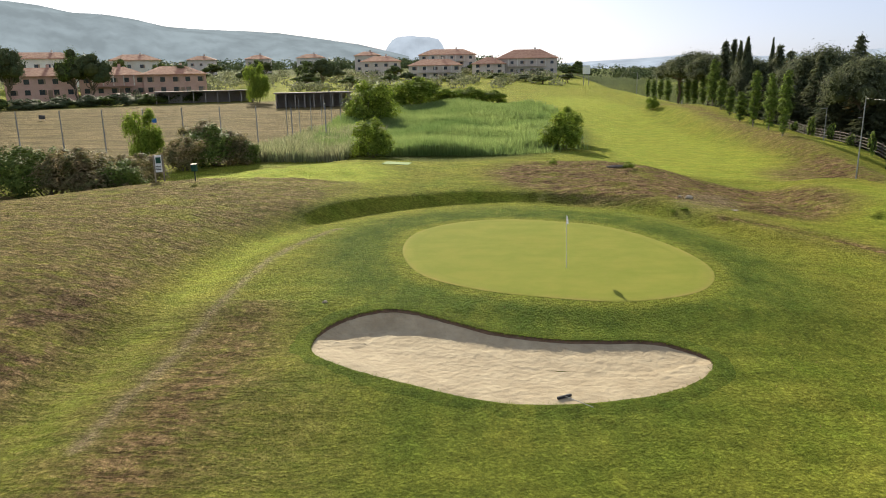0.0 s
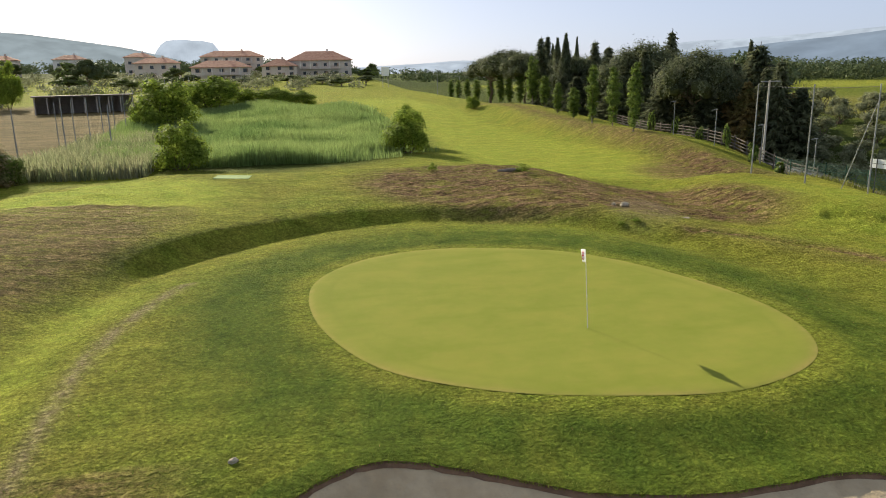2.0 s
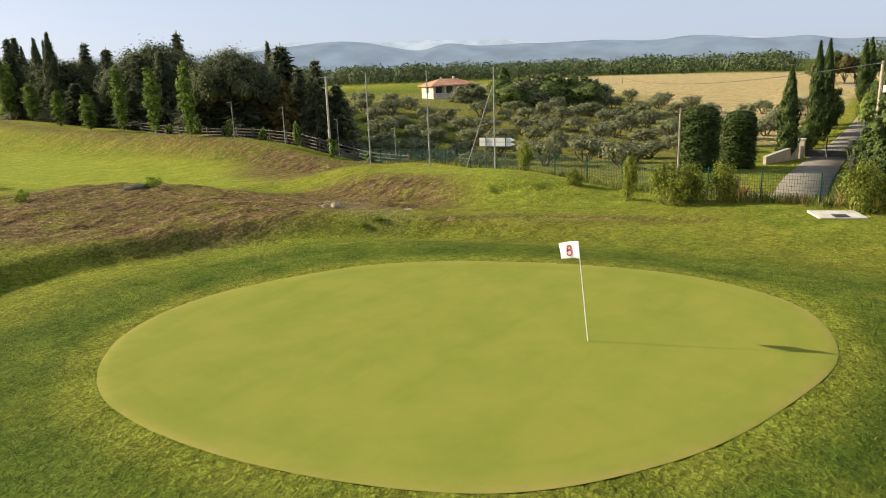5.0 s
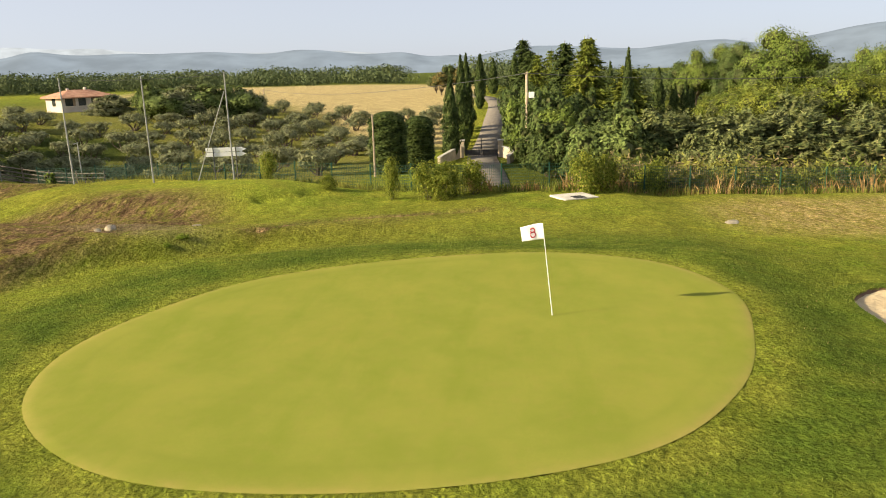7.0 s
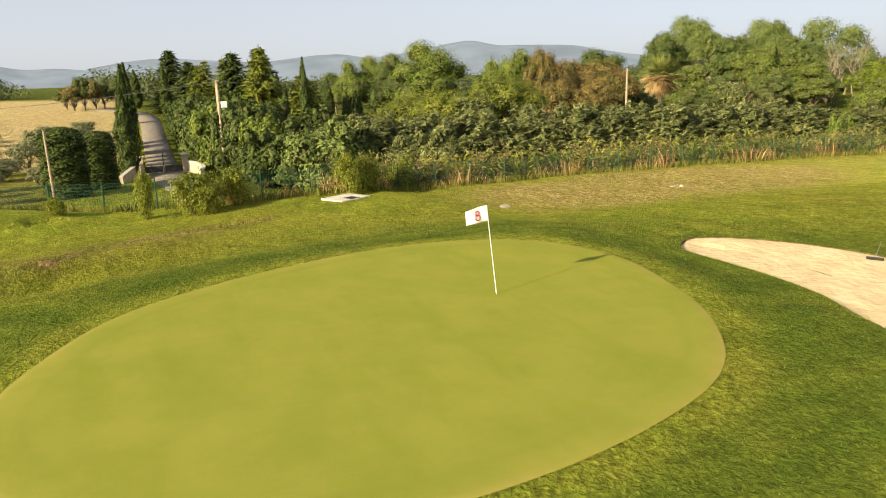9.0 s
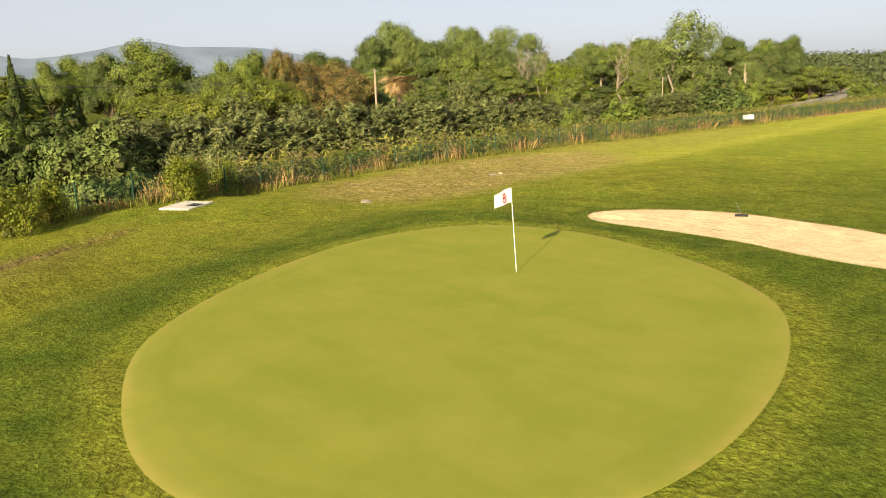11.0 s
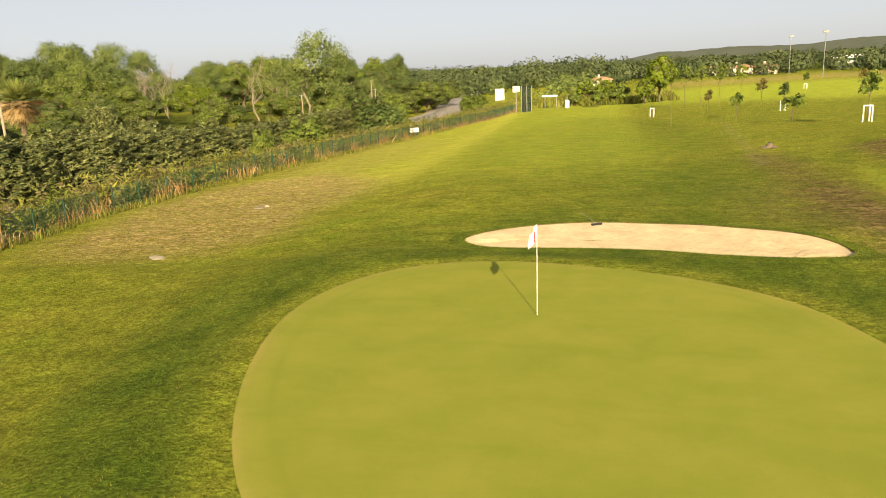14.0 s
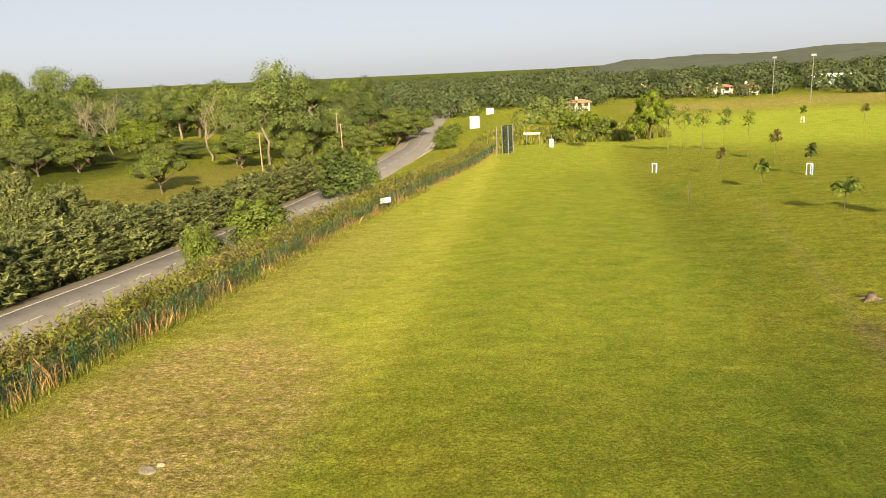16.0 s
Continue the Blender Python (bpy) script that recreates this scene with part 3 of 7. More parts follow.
def cypress(seed, mat, name="cypress_tree", n=4200, blunt=False):
    """A narrow column, 10 m high and 1.6 m wide."""
    rng = np.random.default_rng(seed)
    t = new(name)
    part("trunk", *tube([(0, 0, -0.2), (0, 0, 1.5)], [0.16, 0.13], 7), BARK, t)
    z = 0.25 + 9.75 * rng.random(n) ** 1.05
    prof = 0.82 * np.minimum(1, (z / 1.6) ** 0.6) * (1 - np.clip((z - 4) / 6.1, 0, 1) ** 1.7)
    if blunt:
        prof = 0.82 * np.minimum(1, (z / 0.8) ** 0.4) * np.sqrt(1 - np.clip((z - 8.3) / 1.75, 0, 1) ** 2)
    a = rng.random(n) * 6.283
    wob = 1 + (0.3 if blunt else 1.0) * (0.16 * np.sin(a * 3 + z * 1.9) + 0.12 * np.sin(a * 5 - z * 3.1))
    r = prof * wob * (0.72 + 0.32 * rng.random(n))
    c = np.stack([r * np.cos(a), r * np.sin(a), z], 1)
    nr = np.stack([np.cos(a), np.sin(a), 0.25 + 0 * a], 1) + rng.normal(size=(n, 3)) * 0.4
    if blunt:
        part("inner_crown", *core([(0, 0, z0, 0.8, 0.8, 2.3) for z0 in (2.0, 3.6, 5.2, 6.8, 7.9)], rng, 0.8), INNER_SHADE, t, "dark twigs inside the crown")
    part("crown", *leaves(c, nr, (0.09 if blunt else 0.13) * (0.6 + 0.8 * rng.random(n)), rng, 2.8, np.stack([0.4 * np.cos(a), 0.4 * np.sin(a), 1 + 0 * a], 1)), mat, t)
    return t


def conifer(seed, mat, name="fir_tree", tiers=27, wide=0.30, droop=0.25):
    """A cone of drooping tiers, with gaps between them."""
    rng = np.random.default_rng(seed)
    t = new(name)
    limbs, cs, ns = [tube([(0, 0, -0.3), (0, 0, 5), (0, 0, 9.8)], [0.24, 0.13, 0.02], 7)], [], []
    for i in range(tiers):
        z = 0.9 + 8.7 * (i / tiers) ** 0.95
        R = 10 * wide * (1 - i / tiers) ** 0.8 + 0.12
        nb = 7
        for k in range(nb):
            a = 6.283 * (k + 0.5 * (i % 2) + rng.normal() * 0.18) / nb
            Rk = R * (0.72 + 0.4 * rng.random())
            m = int(13 + 30 * Rk / (10 * wide))
            s = rng.random(m) ** 0.7
            p = np.stack([s * Rk * math.cos(a), s * Rk * math.sin(a), z - droop * s * Rk + 0.12 * (s > 0.8)], 1)
            p += rng.normal(size=p.shape) * (0.16, 0.16, 0.07) * (0.5 + Rk / 3)
            cs.append(p)
            ns.append(np.stack([0.35 * math.cos(a) + 0 * s, 0.35 * math.sin(a) + 0 * s, 0.9 + 0 * s], 1) + rng.normal(size=p.shape) * 0.35)
            if i % 2 == 0 and k % 2 == 0:
                limbs.append(tube([(0, 0, z), (Rk * 0.8 * math.cos(a), Rk * 0.8 * math.sin(a), z - droop * Rk * 0.8)], [0.045, 0.015], 5, False))
    c, nr = np.concatenate(cs), np.concatenate(ns)
    v, f = join(*limbs)
    part("trunk", v, f, BARK, t)
    part("crown", *leaves(c, nr, 0.2 * (0.6 + 0.7 * rng.random(len(c))), rng, 2.6, c * (1, 1, 0)), mat, t)
    return t


def plume_conifer(seed, mat, name="hedge_conifer"):
    """A Leyland-like hedge tree of slanting plumes, 10 m high and 6 m wide."""
    rng = np.random.default_rng(seed)
    t = new(name)
    part("trunk", *tube([(0, 0, -0.3), (0, 0, 7)], [0.25, 0.08], 7), BARK, t)
    cs, ns, ax = [], [], []
    for i in range(250):
        a = rng.random() * 6.283
        z = 0.2 + 8.0 * rng.random()
        R = 3.1 * (1 - (z / 11.5) ** 2.2) * (0.8 + 0.25 * rng.random())
        m = 32
        s = np.linspace(0, 1, m)
        base = np.array((R * 0.5 * math.cos(a), R * 0.5 * math.sin(a), z))
        tip = np.array((R * 1.15 * math.cos(a + 0.12), R * 1.15 * math.sin(a + 0.12), z + 1.7 + 0.6 * rng.random()))
        p = base + (tip - base) * s[:, None] + rng.normal(size=(m, 3)) * (0.26 * (1 - s[:, None]) + 0.05)
        cs.append(p)
        ax.append(np.tile(tip - base, (m, 1)) / np.linalg.norm(tip - base))
        ns.append(np.array((math.cos(a) * 0.5, math.sin(a) * 0.5, 0.8)) + rng.normal(size=(m, 3)) * 0.35)
    c, nr, ax = np.concatenate(cs), np.concatenate(ns), np.concatenate(ax)
    part("crown", *leaves(c, nr, 0.2 * (0.6 + 0.7 * rng.random(len(c))), rng, 3.4, ax), mat, t)
    part("inner_crown", *core([(0, 0, z, r, r, 2.2) for z, r in ((2.2, 2.6), (4.5, 2.5), (6.6, 2.0))], rng, 0.8), INNER_SHADE, t, "dark twigs inside the hedge")
    return t


def poplar(seed, mat, name="poplar_tree"):
    """A thin young column, 10 m high and 2 m wide, open below."""
    rng = np.random.default_rng(seed)
    t = new(name)
    limbs = [tube([(0, 0, -0.2), (0.05, 0, 4), (0, 0.05, 9.6)], [0.11, 0.08, 0.02], 6)]
    lobes = []
    for i in range(15):
        z = 1.3 + 8.2 * i / 14
        R = 0.95 * math.sin(math.pi * min(1, (z - 0.2) / 10.3)) ** 0.6
        a = 2.4 * i
        o = 0.32 * R
        lobes.append((o * math.cos(a), o * math.sin(a), z, R * (0.6 + 0.3 * rng.random()), R * (0.6 + 0.3 * rng.random()), 0.75))
        limbs.append(limb(rng, (0, 0, z - 0.9), (R * 0.6 * math.cos(a), R * 0.6 * math.sin(a), z + 0.3), 0.03, 0.01, 0.1, 3))
    v, f = join(*limbs)
    part("trunk", v, f, BARK_PALE, t)
    part("crown", *clumps(lobes, 420, 9, 0.16, rng, 0.5, inner=0.5), mat, t)
    return t


def olive(seed, mat, name="olive_tree"):
    """A low grey-green crown on a short forked trunk, 10 units high and 12 wide."""
    rng = np.random.default_rng(seed)
    t = new(name)
    limbs, lobes = [], [(0, 0, 5.4, 3.4, 3.4, 3.0)]
    for i in range(6):
        a = 1.05 * i + rng.random() * 0.6
        e = (3.4 * math.cos(a), 3.4 * math.sin(a), 3.4 + 3.2 * rng.random())
        limbs.append(limb(rng, (0, 0, -0.4), e, 0.34, 0.08, 0.14))
        lobes.append((*e, 2.0, 2.0, 1.9))
    v, f = join(*limbs)
    part("trunk", v, f, BARK, t, smooth=True)
    part("crown", *clumps(lobes, 150, 10, 0.46, rng, 0.42, inner=0.5), mat, t)
    return t


def bush(seed, mat, name="bush", count=120, per=8, leaf=1.0, ragged=0.25, upright=False, core_too=True):
    """A shrub that fills about 10 x 10 x 10 units from the ground up."""
    rng = np.random.default_rng(seed)
    t = new(name)
    stems, lobes = [], [(0, 0, 4.2, 3.6, 3.6, 4.0)]
    for i in range(9):
        a = 0.7 * i + rng.random() * 0.5
        r = 2.6 + 1.2 * rng.random()
        z = 1.8 + 5.6 * rng.random()
        e = (r * math.cos(a), r * math.sin(a), z)
        s = 1.3 + 1.2 * rng.random()
        lobes.append((*e, s, s, s * (1.6 if upright else 1.0)))
        stems.append(limb(rng, (0.2 * math.cos(a), 0.2 * math.sin(a), -0.3), e, 0.12, 0.04))
    for i in range(4):
        lobes.append((rng.normal() * 1.3, rng.normal() * 1.3, 8.0 + rng.random() * 1.4, 1.1, 1.1, 1.3))
    v, f = join(*stems)
    part("stem", v, f, BARK, t)
    part("foliage", *clumps(lobes, count, per, leaf, rng, 0.3 + ragged, inner=0.7, aspect=1.4), mat, t)
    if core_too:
        part("inner_crown", *core(lobes, rng, 0.66), INNER_SHADE, t, "dark twigs inside the foliage")
    return t


used = set()


def extents(k):
    """Height and width that the foliage of a plant fills."""
    leaf = next(c for c in k.children if c.name.startswith(("crown", "foliage"))).data if len(k.children) > 1 else k.children[0].data
    co = np.empty(len(leaf.vertices) * 3)
    leaf.vertices.foreach_get("co", co)
    co = co.reshape(-1, 3)
    return float(np.percentile(co[:, 2], 99.3)), 2 * float(np.percentile(np.hypot(co[:, 0], co[:, 1]), 96))


def plant(kinds, places, label, category, group, sink=0.15):
    """Set out plants of some kinds at (x, y, top, width)."""
    rng = np.random.default_rng(len(places) * 7 + len(label))
    size = [extents(k) for k in kinds]
    for i, (x, y, top, w) in enumerate(places):
        q = int(rng.integers(len(kinds)))
        k, (base_h, base_w) = kinds[q], size[q]
        g = float(gz(x, y))
        h = max(0.2, top - g + sink)
        m = pose(x, y, g - sink, 0, 0, float(rng.random() * 360)) @ Matrix.Diagonal((w / base_w, w / base_w, h / base_h, 1))
        if k in used:
            ob = copy_thing(k, m @ Matrix.Diagonal((1 / k.scale[0], 1 / k.scale[1], 1 / k.scale[2], 1)))
        else:
            used.add(k)
            k.matrix_basis = m
            ob = k
        tagged(ob, label, category, group)
    for k in kinds:
        if k not in used:
            for o in (*k.children_recursive, k):
                bpy.data.objects.remove(o)


# ---- the ground ----
def sst(t):
    t = np.clip(t, 0, 1)
    return t * t * (3 - 2 * t)


GREEN_C = (3.4, 31.0)


def closed(points, n):
    """A closed smooth curve through points."""
    p = np.array(points, float)
    k = len(p)
    out = []
    for i in range(n):
        u = i * k / n
        j, t = int(u), u - int(u)
        a, b, c, d = p[(j - 1) % k], p[j % k], p[(j + 1) % k], p[(j + 2) % k]
        out.append(0.5 * (2 * b + (c - a) * t + (2 * a - 5 * b + 4 * c - d) * t * t + (3 * b - a - 3 * c + d) * t ** 3))
    return np.array(out)


GREEN_RIM = closed([(-2.85, 31.0), (-2.62, 34.75), (-0.72, 37.37), (1.94, 38.35), (4.68, 37.72), (7.36, 35.93), (9.26, 32.35), (10.0, 28.2), (8.8, 25.06), (5.99, 23.73), (2.9, 24.2), (0.28, 25.31), (-1.77, 27.33)], 120)
BUNKER_RIM = closed([(-4.6, 20.75), (-4.25, 21.85), (-3.3, 22.65), (-2.1, 22.9), (-0.6, 22.3), (1.2, 21.35), (3.4, 20.88), (6.0, 20.85), (7.1, 20.2), (7.45, 19.35),
                     (6.9, 18.25), (5.5, 17.2), (3.6, 16.6), (1.8, 16.52), (0.0, 16.95), (-1.9, 17.8), (-3.4, 18.65), (-4.35, 19.65)], 128)


def away(x, y, rim):
    """Distance of points to a closed curve, negative inside."""
    x, y = np.asarray(x, float), np.asarray(y, float)
    a, b = rim, np.roll(rim, -1, 0)
    best, inside = np.full(x.shape, 1e9), np.zeros(x.shape, bool)
    for (x0, y0), (x1, y1) in zip(a, b):
        dx, dy = x1 - x0, y1 - y0
        t = np.clip(((x - x0) * dx + (y - y0) * dy) / (dx * dx + dy * dy), 0, 1)
        best = np.minimum(best, np.hypot(x - x0 - t * dx, y - y0 - t * dy))
        if y0 != y1:
            inside ^= ((y0 > y) != (y1 > y)) & (x < x0 + (y - y0) * dx / dy)
    return np.where(inside, -best, best)


def foot_line(x, y):
    """How far outside the foot of the bank round the green a place lies."""
    rho = np.hypot((x - 2) / 12.8, (np.maximum(y, 28) - 28) / 17.2)
    return (rho - 1) * 14


def gz(x, y):
    """Height of the ground."""
    x, y = np.asarray(x, float), np.asarray(y, float)
    a = np.interp(y, [-400, -250, -130, -75, -45, -8, 3, 16, 20.5, 22.2, 23.1, 24, 27, 36, 44, 60, 90, 110, 135, 200, 260, 330, 400, 900], [-3, -3.6, -4, -3.1, -2.3, -0.95, -0.65, -0.42, -0.33, -0.12, 0.04, 0.055, 0.03, 0, -0.15, -0.4, -1.1, -0.7, 0.8, 1.5, 3, 5.8, 8.6, 12])
    east = np.interp(x, [0, 10, 12, 17, 24, 29, 31, 36, 46, 60, 77, 100, 200], [0, 0, -0.2, -0.7, -0.95, -1.15, -1.5, -3.1, -3.5, -4.2, -4.9, -5.2, -5.2])
    east = east + 5.0 * sst((x - 77) / 110) * sst(y / 30) + 5.4 * sst((y - 45) / 60) * sst((x - 50) / 40) * (1 - sst((x - 77) / 110) * 0.8)
    west = np.interp(-x, [0, 5, 20, 60, 200], [0, 0.1, 1.0, 2.0, 4.0]) * (1 - sst((y + 5) / 20))
    shrink = 1 - (0.2 * sst((15 - y) / 30) + 0.45 * sst((-y - 20) / 80)) * (1 - sst((x - 40) / 30))
    north = 1 - 0.6 * sst((y - 56) / 28) * (1 - sst((x - 38) / 14))
    z = a * (1 - sst((x - 45) / 50)) + east * shrink * north + west
    # bank and tee terrace
    d = foot_line(x, y)
    wide = 6.0 - 4.6 * sst((y - 29) / 9) * sst((x + 14.5) / 7)
    rise = (0.55 + 0.15 * sst((-x - 2) / 6)) * sst(d / wide) + 0.55 * sst((d - 1.5) / 10) - 0.25 * np.exp(-(d / 1.5) ** 2) * (y > 8) * sst((16 - x) / 5)
    edge = y - np.where(x > -11, 57, 57 + (x + 11) * 1.27)
    rise = rise * (1 - sst(edge / 9)) * (1 - sst((x - 12) / 9)) * (0.5 + 0.5 * sst((y + 10) / 20))
    z = z + np.where((y > 28) | (x < 2), rise, 0) * sst((y + 25) / 15)
    # low shoulder west of the bunker
    z = z + 0.13 * (1 - sst((np.hypot((x + 2.8) / 5, (y - 17.6) / 3.2) - 0.3) / 0.7))
    # raised tee by the road fence
    z = z + 1.0 * (1 - sst((np.hypot((x - 28) / 7.0, (y - 48.5) / 11) - 0.5) / 0.65))
    # the road runs in a cutting past the tee
    z = z - 1.1 * np.exp(-((x - 44.5) / 6) ** 2) * sst((y - 2) / 16) * (1 - sst((y - 82) / 22))
    # level verge above the road cutting
    z = z + 1.7 * sst((y - 45) / 11) * (1 - sst((y - 115) / 40)) * sst((x - 30) / 4) * (1 - sst((x - 39 - 0.02 * (y - 60)) / 3.5))
    # bank below the poplars
    z = z + 0.9 * sst((x - 24 - (y - 60) * 0.08) / 9) * sst((y - 60) / 15) * (1 - sst((x - 44) / 10)) * (1 - sst((y - 220) / 60))
    # gentle unevenness
    z = z + 0.06 * np.sin(x * 0.55 + 1.3 * np.sin(y * 0.21)) * np.sin(y * 0.47 + 0.6) * np.clip(np.hypot(x - 3.4, y - 31) / 8 - 1, 0, 1) * (1 - sst((np.hypot(x - 3.4, y - 31) - 35) / 30))
    return z


def blob(x, y, cx, cy, rx, ry, soft=0.5, turn=0.0):
    c, s = math.cos(radians(turn)), math.sin(radians(turn))
    u, v = (x - cx) * c + (y - cy) * s, -(x - cx) * s + (y - cy) * c
    return 1 - sst((np.hypot(u / rx, v / ry) - 1 + soft / 2) / soft)


def graded(lo, hi, step, far, grow):
    c = list(np.arange(lo, hi + 1e-6, step))
    up, s = hi, step
    while up < far:
        s *= grow
        up += s
        c.append(up)
    dn, s = lo, step
    while dn > -far:
        s *= grow
        dn -= s
        c.insert(0, dn)
    return np.array(c)


gx, gy = graded(-15, 26, 0.32, 4300, 1.09), graded(8, 60, 0.32, 4300, 1.09)
X, Y = np.meshgrid(gx, gy)
Z = gz(X, Y)
BD = np.full(X.shape, 9.0)
near = (X > -7) & (X < 10) & (Y > 14) & (Y < 26)
BD[near] = away(X[near], Y[near], BUNKER_RIM)
GD = np.full(X.shape, 40.0)
near = (X > -25) & (X < 32) & (Y > 5) & (Y < 60)
GD[near] = away(X[near], Y[near], GREEN_RIM)
# small lumps of the rough, none on the mown turf
lump = np.array([noise.noise((px * 0.8, py * 0.8, 0.3)) + 0.8 * noise.noise((px * 1.7, py * 1.7, 4.1)) for px, py in zip(X[near], Y[near])])
worn = 1.5 * blob(X[near], Y[near], 12.8, 50, 11.8, 7.4, 0.5, -20) + sst((foot_line(X[near], Y[near]) - 3) / 6) * (X[near] < -8)
Z[near] += (0.035 + 0.065 * np.clip(worn, 0, 1.5)) * lump * np.clip((GD[near] - 1) / 5, 0, 1)
# a broken scar left by old earthworks, with a low step down to the green
SCAR = [(13.7, 38.4), (17.0, 37.0), (19.1, 34.9), (20.8, 32.4), (21.8, 30.4)]
for (x0, y0), (x1, y1) in [*zip(SCAR[:-1], SCAR[1:]), ((23.4, 41.7), (26.6, 38.9))]:
    L = math.hypot(x1 - x0, y1 - y0)
    px, py = X[near] - x0, Y[near] - y0
    al, ac = (px * (x1 - x0) + py * (y1 - y0)) / L, (px * (y1 - y0) - py * (x1 - x0)) / L
    Z[near] -= 0.3 * np.exp(-((ac + 0.3 * lump) / 0.36) ** 2) * sst(al / 0.6 + 0.5) * sst((L - al) / 0.6 + 0.5) * np.clip(0.75 + 1.2 * lump, 0, 1)
Z = Z - 0.8 * (BD < -0.02)
Z = np.where(GD < -0.15, Z - 0.03, Z)
ny, nx = X.shape
idx = np.arange(nx * ny).reshape(ny, nx)
quads = np.stack([idx[:-1, :-1], idx[:-1, 1:], idx[1:, 1:], idx[1:, :-1]], -1).reshape(-1, 4)
me = bpy.data.meshes.new("ground")
me.from_pydata(np.stack([X, Y, Z], -1).reshape(-1, 3).tolist(), [], quads.tolist())
me.polygons.foreach_set("use_smooth", [True] * len(me.polygons))
me.materials.append(TURF)


FD = foot_line(X, Y)
SCAR_D = np.full(X.shape, 9.0)
for (x0, y0), (x1, y1) in zip(SCAR[:-1], SCAR[1:]):
    u = np.clip(((X - x0) * (x1 - x0) + (Y - y0) * (y1 - y0)) / ((x1 - x0) ** 2 + (y1 - y0) ** 2), 0, 1)
    SCAR_D = np.minimum(SCAR_D, np.hypot(X - x0 - u * (x1 - x0), Y - y0 - u * (y1 - y0)))
# along the scar, brown ground and the step's shadow are painted as one
brown = 0.8 * np.exp(-(SCAR_D / 0.5) ** 2) + 1.25 * blob(X, Y, 12.8, 50, 11.8, 7.4, 0.45, -20) + 0.78 * sst((FD - 0.3) / 2.5) * (X < -7) * (1 - sst((X + 10) / 4)) * (Y < 48) * (Y > -5) + 0.4 * blob(X, Y, -8.5, 16, 5, 9, 0.9, 20) + 0.55 * np.exp(-((FD + 4.0) / 1.5) ** 2) * (X < -5) * (Y < 24) * (Y > -6) + 0.3 * blob(X, Y, 17, 36.5, 6, 2.0, 0.8, -52) + 0.8 * blob(X, Y, 30, 62, 5, 6, 0.8) + 0.8 * np.exp(-((X - 31.6 - (Y - 62) * 0.067) / 1.9) ** 2) * sst((Y - 58) / 8) * (1 - sst((Y - 140) / 30))
lush = 0.82 * blob(X, Y, 4.2, 29.0, 10.5, 13.5, 0.7, 10) + 0.4 * blob(X, Y, -7, 8, 8, 12, 0.9) + 0.12 * blob(X, Y, 3, 12, 9, 8, 0.9) + 0.34 * blob(X, Y, 3.0, -28, 10.5, 46, 0.4)
lush = np.maximum(lush, 0.95 * (1 - sst((GD - 2.6) / 2.6))) * (1 - 0.35 * sst((24 - Y) / 5) * sst((X - 4) / 4)) * (0.35 + 0.65 * sst((GD - 0.2) / 0.9)) + 0.1 * sst((-X - 1) / 4) * sst((-30 - Y) / 15) + 0.5 * sst((X - 46) / 4) * sst((Y - 34) / 6) * (1 - sst((Y - 170) / 30)) * (1 - sst((X - 240) / 30))
dry = 0.8 * blob(X, Y, 21.5, 15.5, 5.5, 4.6, 0.9) + 1.25 * blob(X, Y, 22.2, 5.5, 5.8, 9.5, 0.8) + 0.3 * blob(X, Y, 24, -20, 5, 22, 0.8) + 0.45 * blob(X, Y, 68, -80, 20, 36, 0.7) + 0.7 * sst((-X - 8) / 12) * sst((-Y - 172) / 12) * (1 - sst((-Y - 215) / 10)) + 0.45 * sst((X - 50) / 5) * (1 - sst((X - 130) / 8)) * sst((Y - 40) / 6) * (1 - sst((Y - 130) / 20))
wheat = sst((X - np.interp(Y, [36, 50, 62, 75], [84, 90, 118, 132])) / 8) * (1 - sst((X - 300) / 20)) * sst((Y - 35) / 3) * (1 - sst((Y - 110 - 0.35 * (X - 130)) / 20))
rangef = sst((-X - 18) / 3) * sst((Y - 66) / 6) * (1 - sst((Y - 165 - 0.5 * (X + 60)) / 12)) * (1 - sst((-X - 140) / 30))
fair = 0.45 * sst((X - 12) / 4) * (1 - sst((X - 27) / 4)) * sst((Y - 58) / 4) * (1 - sst((Y - 170) / 20)) + 0.3 * blob(X, Y, 26, 45, 5.5, 6.5, 0.4)  + 0.8 * blob(X, Y, -14, 51, 8, 6, 0.5) + 0.85 * blob(X, Y, -45, -130, 45, 45, 0.6) + 0.5 * sst((X + 4) / 5) * (1 - sst((X - 23) / 5)) * sst((8 - Y) / 14) * sst((Y + 125) / 8) + 0.5 * np.exp(-((FD + 0.6) / 0.9) ** 2) * (X < -7) * (Y < 36) * (Y > 4)
fringe = np.clip(1 - np.abs(GD - 0.45) / 0.6, 0, 1) * 0.08 + 0.34 * np.exp(-((X - 15.9 + 0.03 * Y) / 2.0) ** 2) * (1 - sst((Y + 2) / 10)) * sst((Y + 110) / 20) + 0.32 * sst((X - 13.6 + 0.035 * Y) / 1.6) * (1 - sst((X - 27) / 3)) * sst((14 - Y) / 12) * sst((Y + 110) / 20)
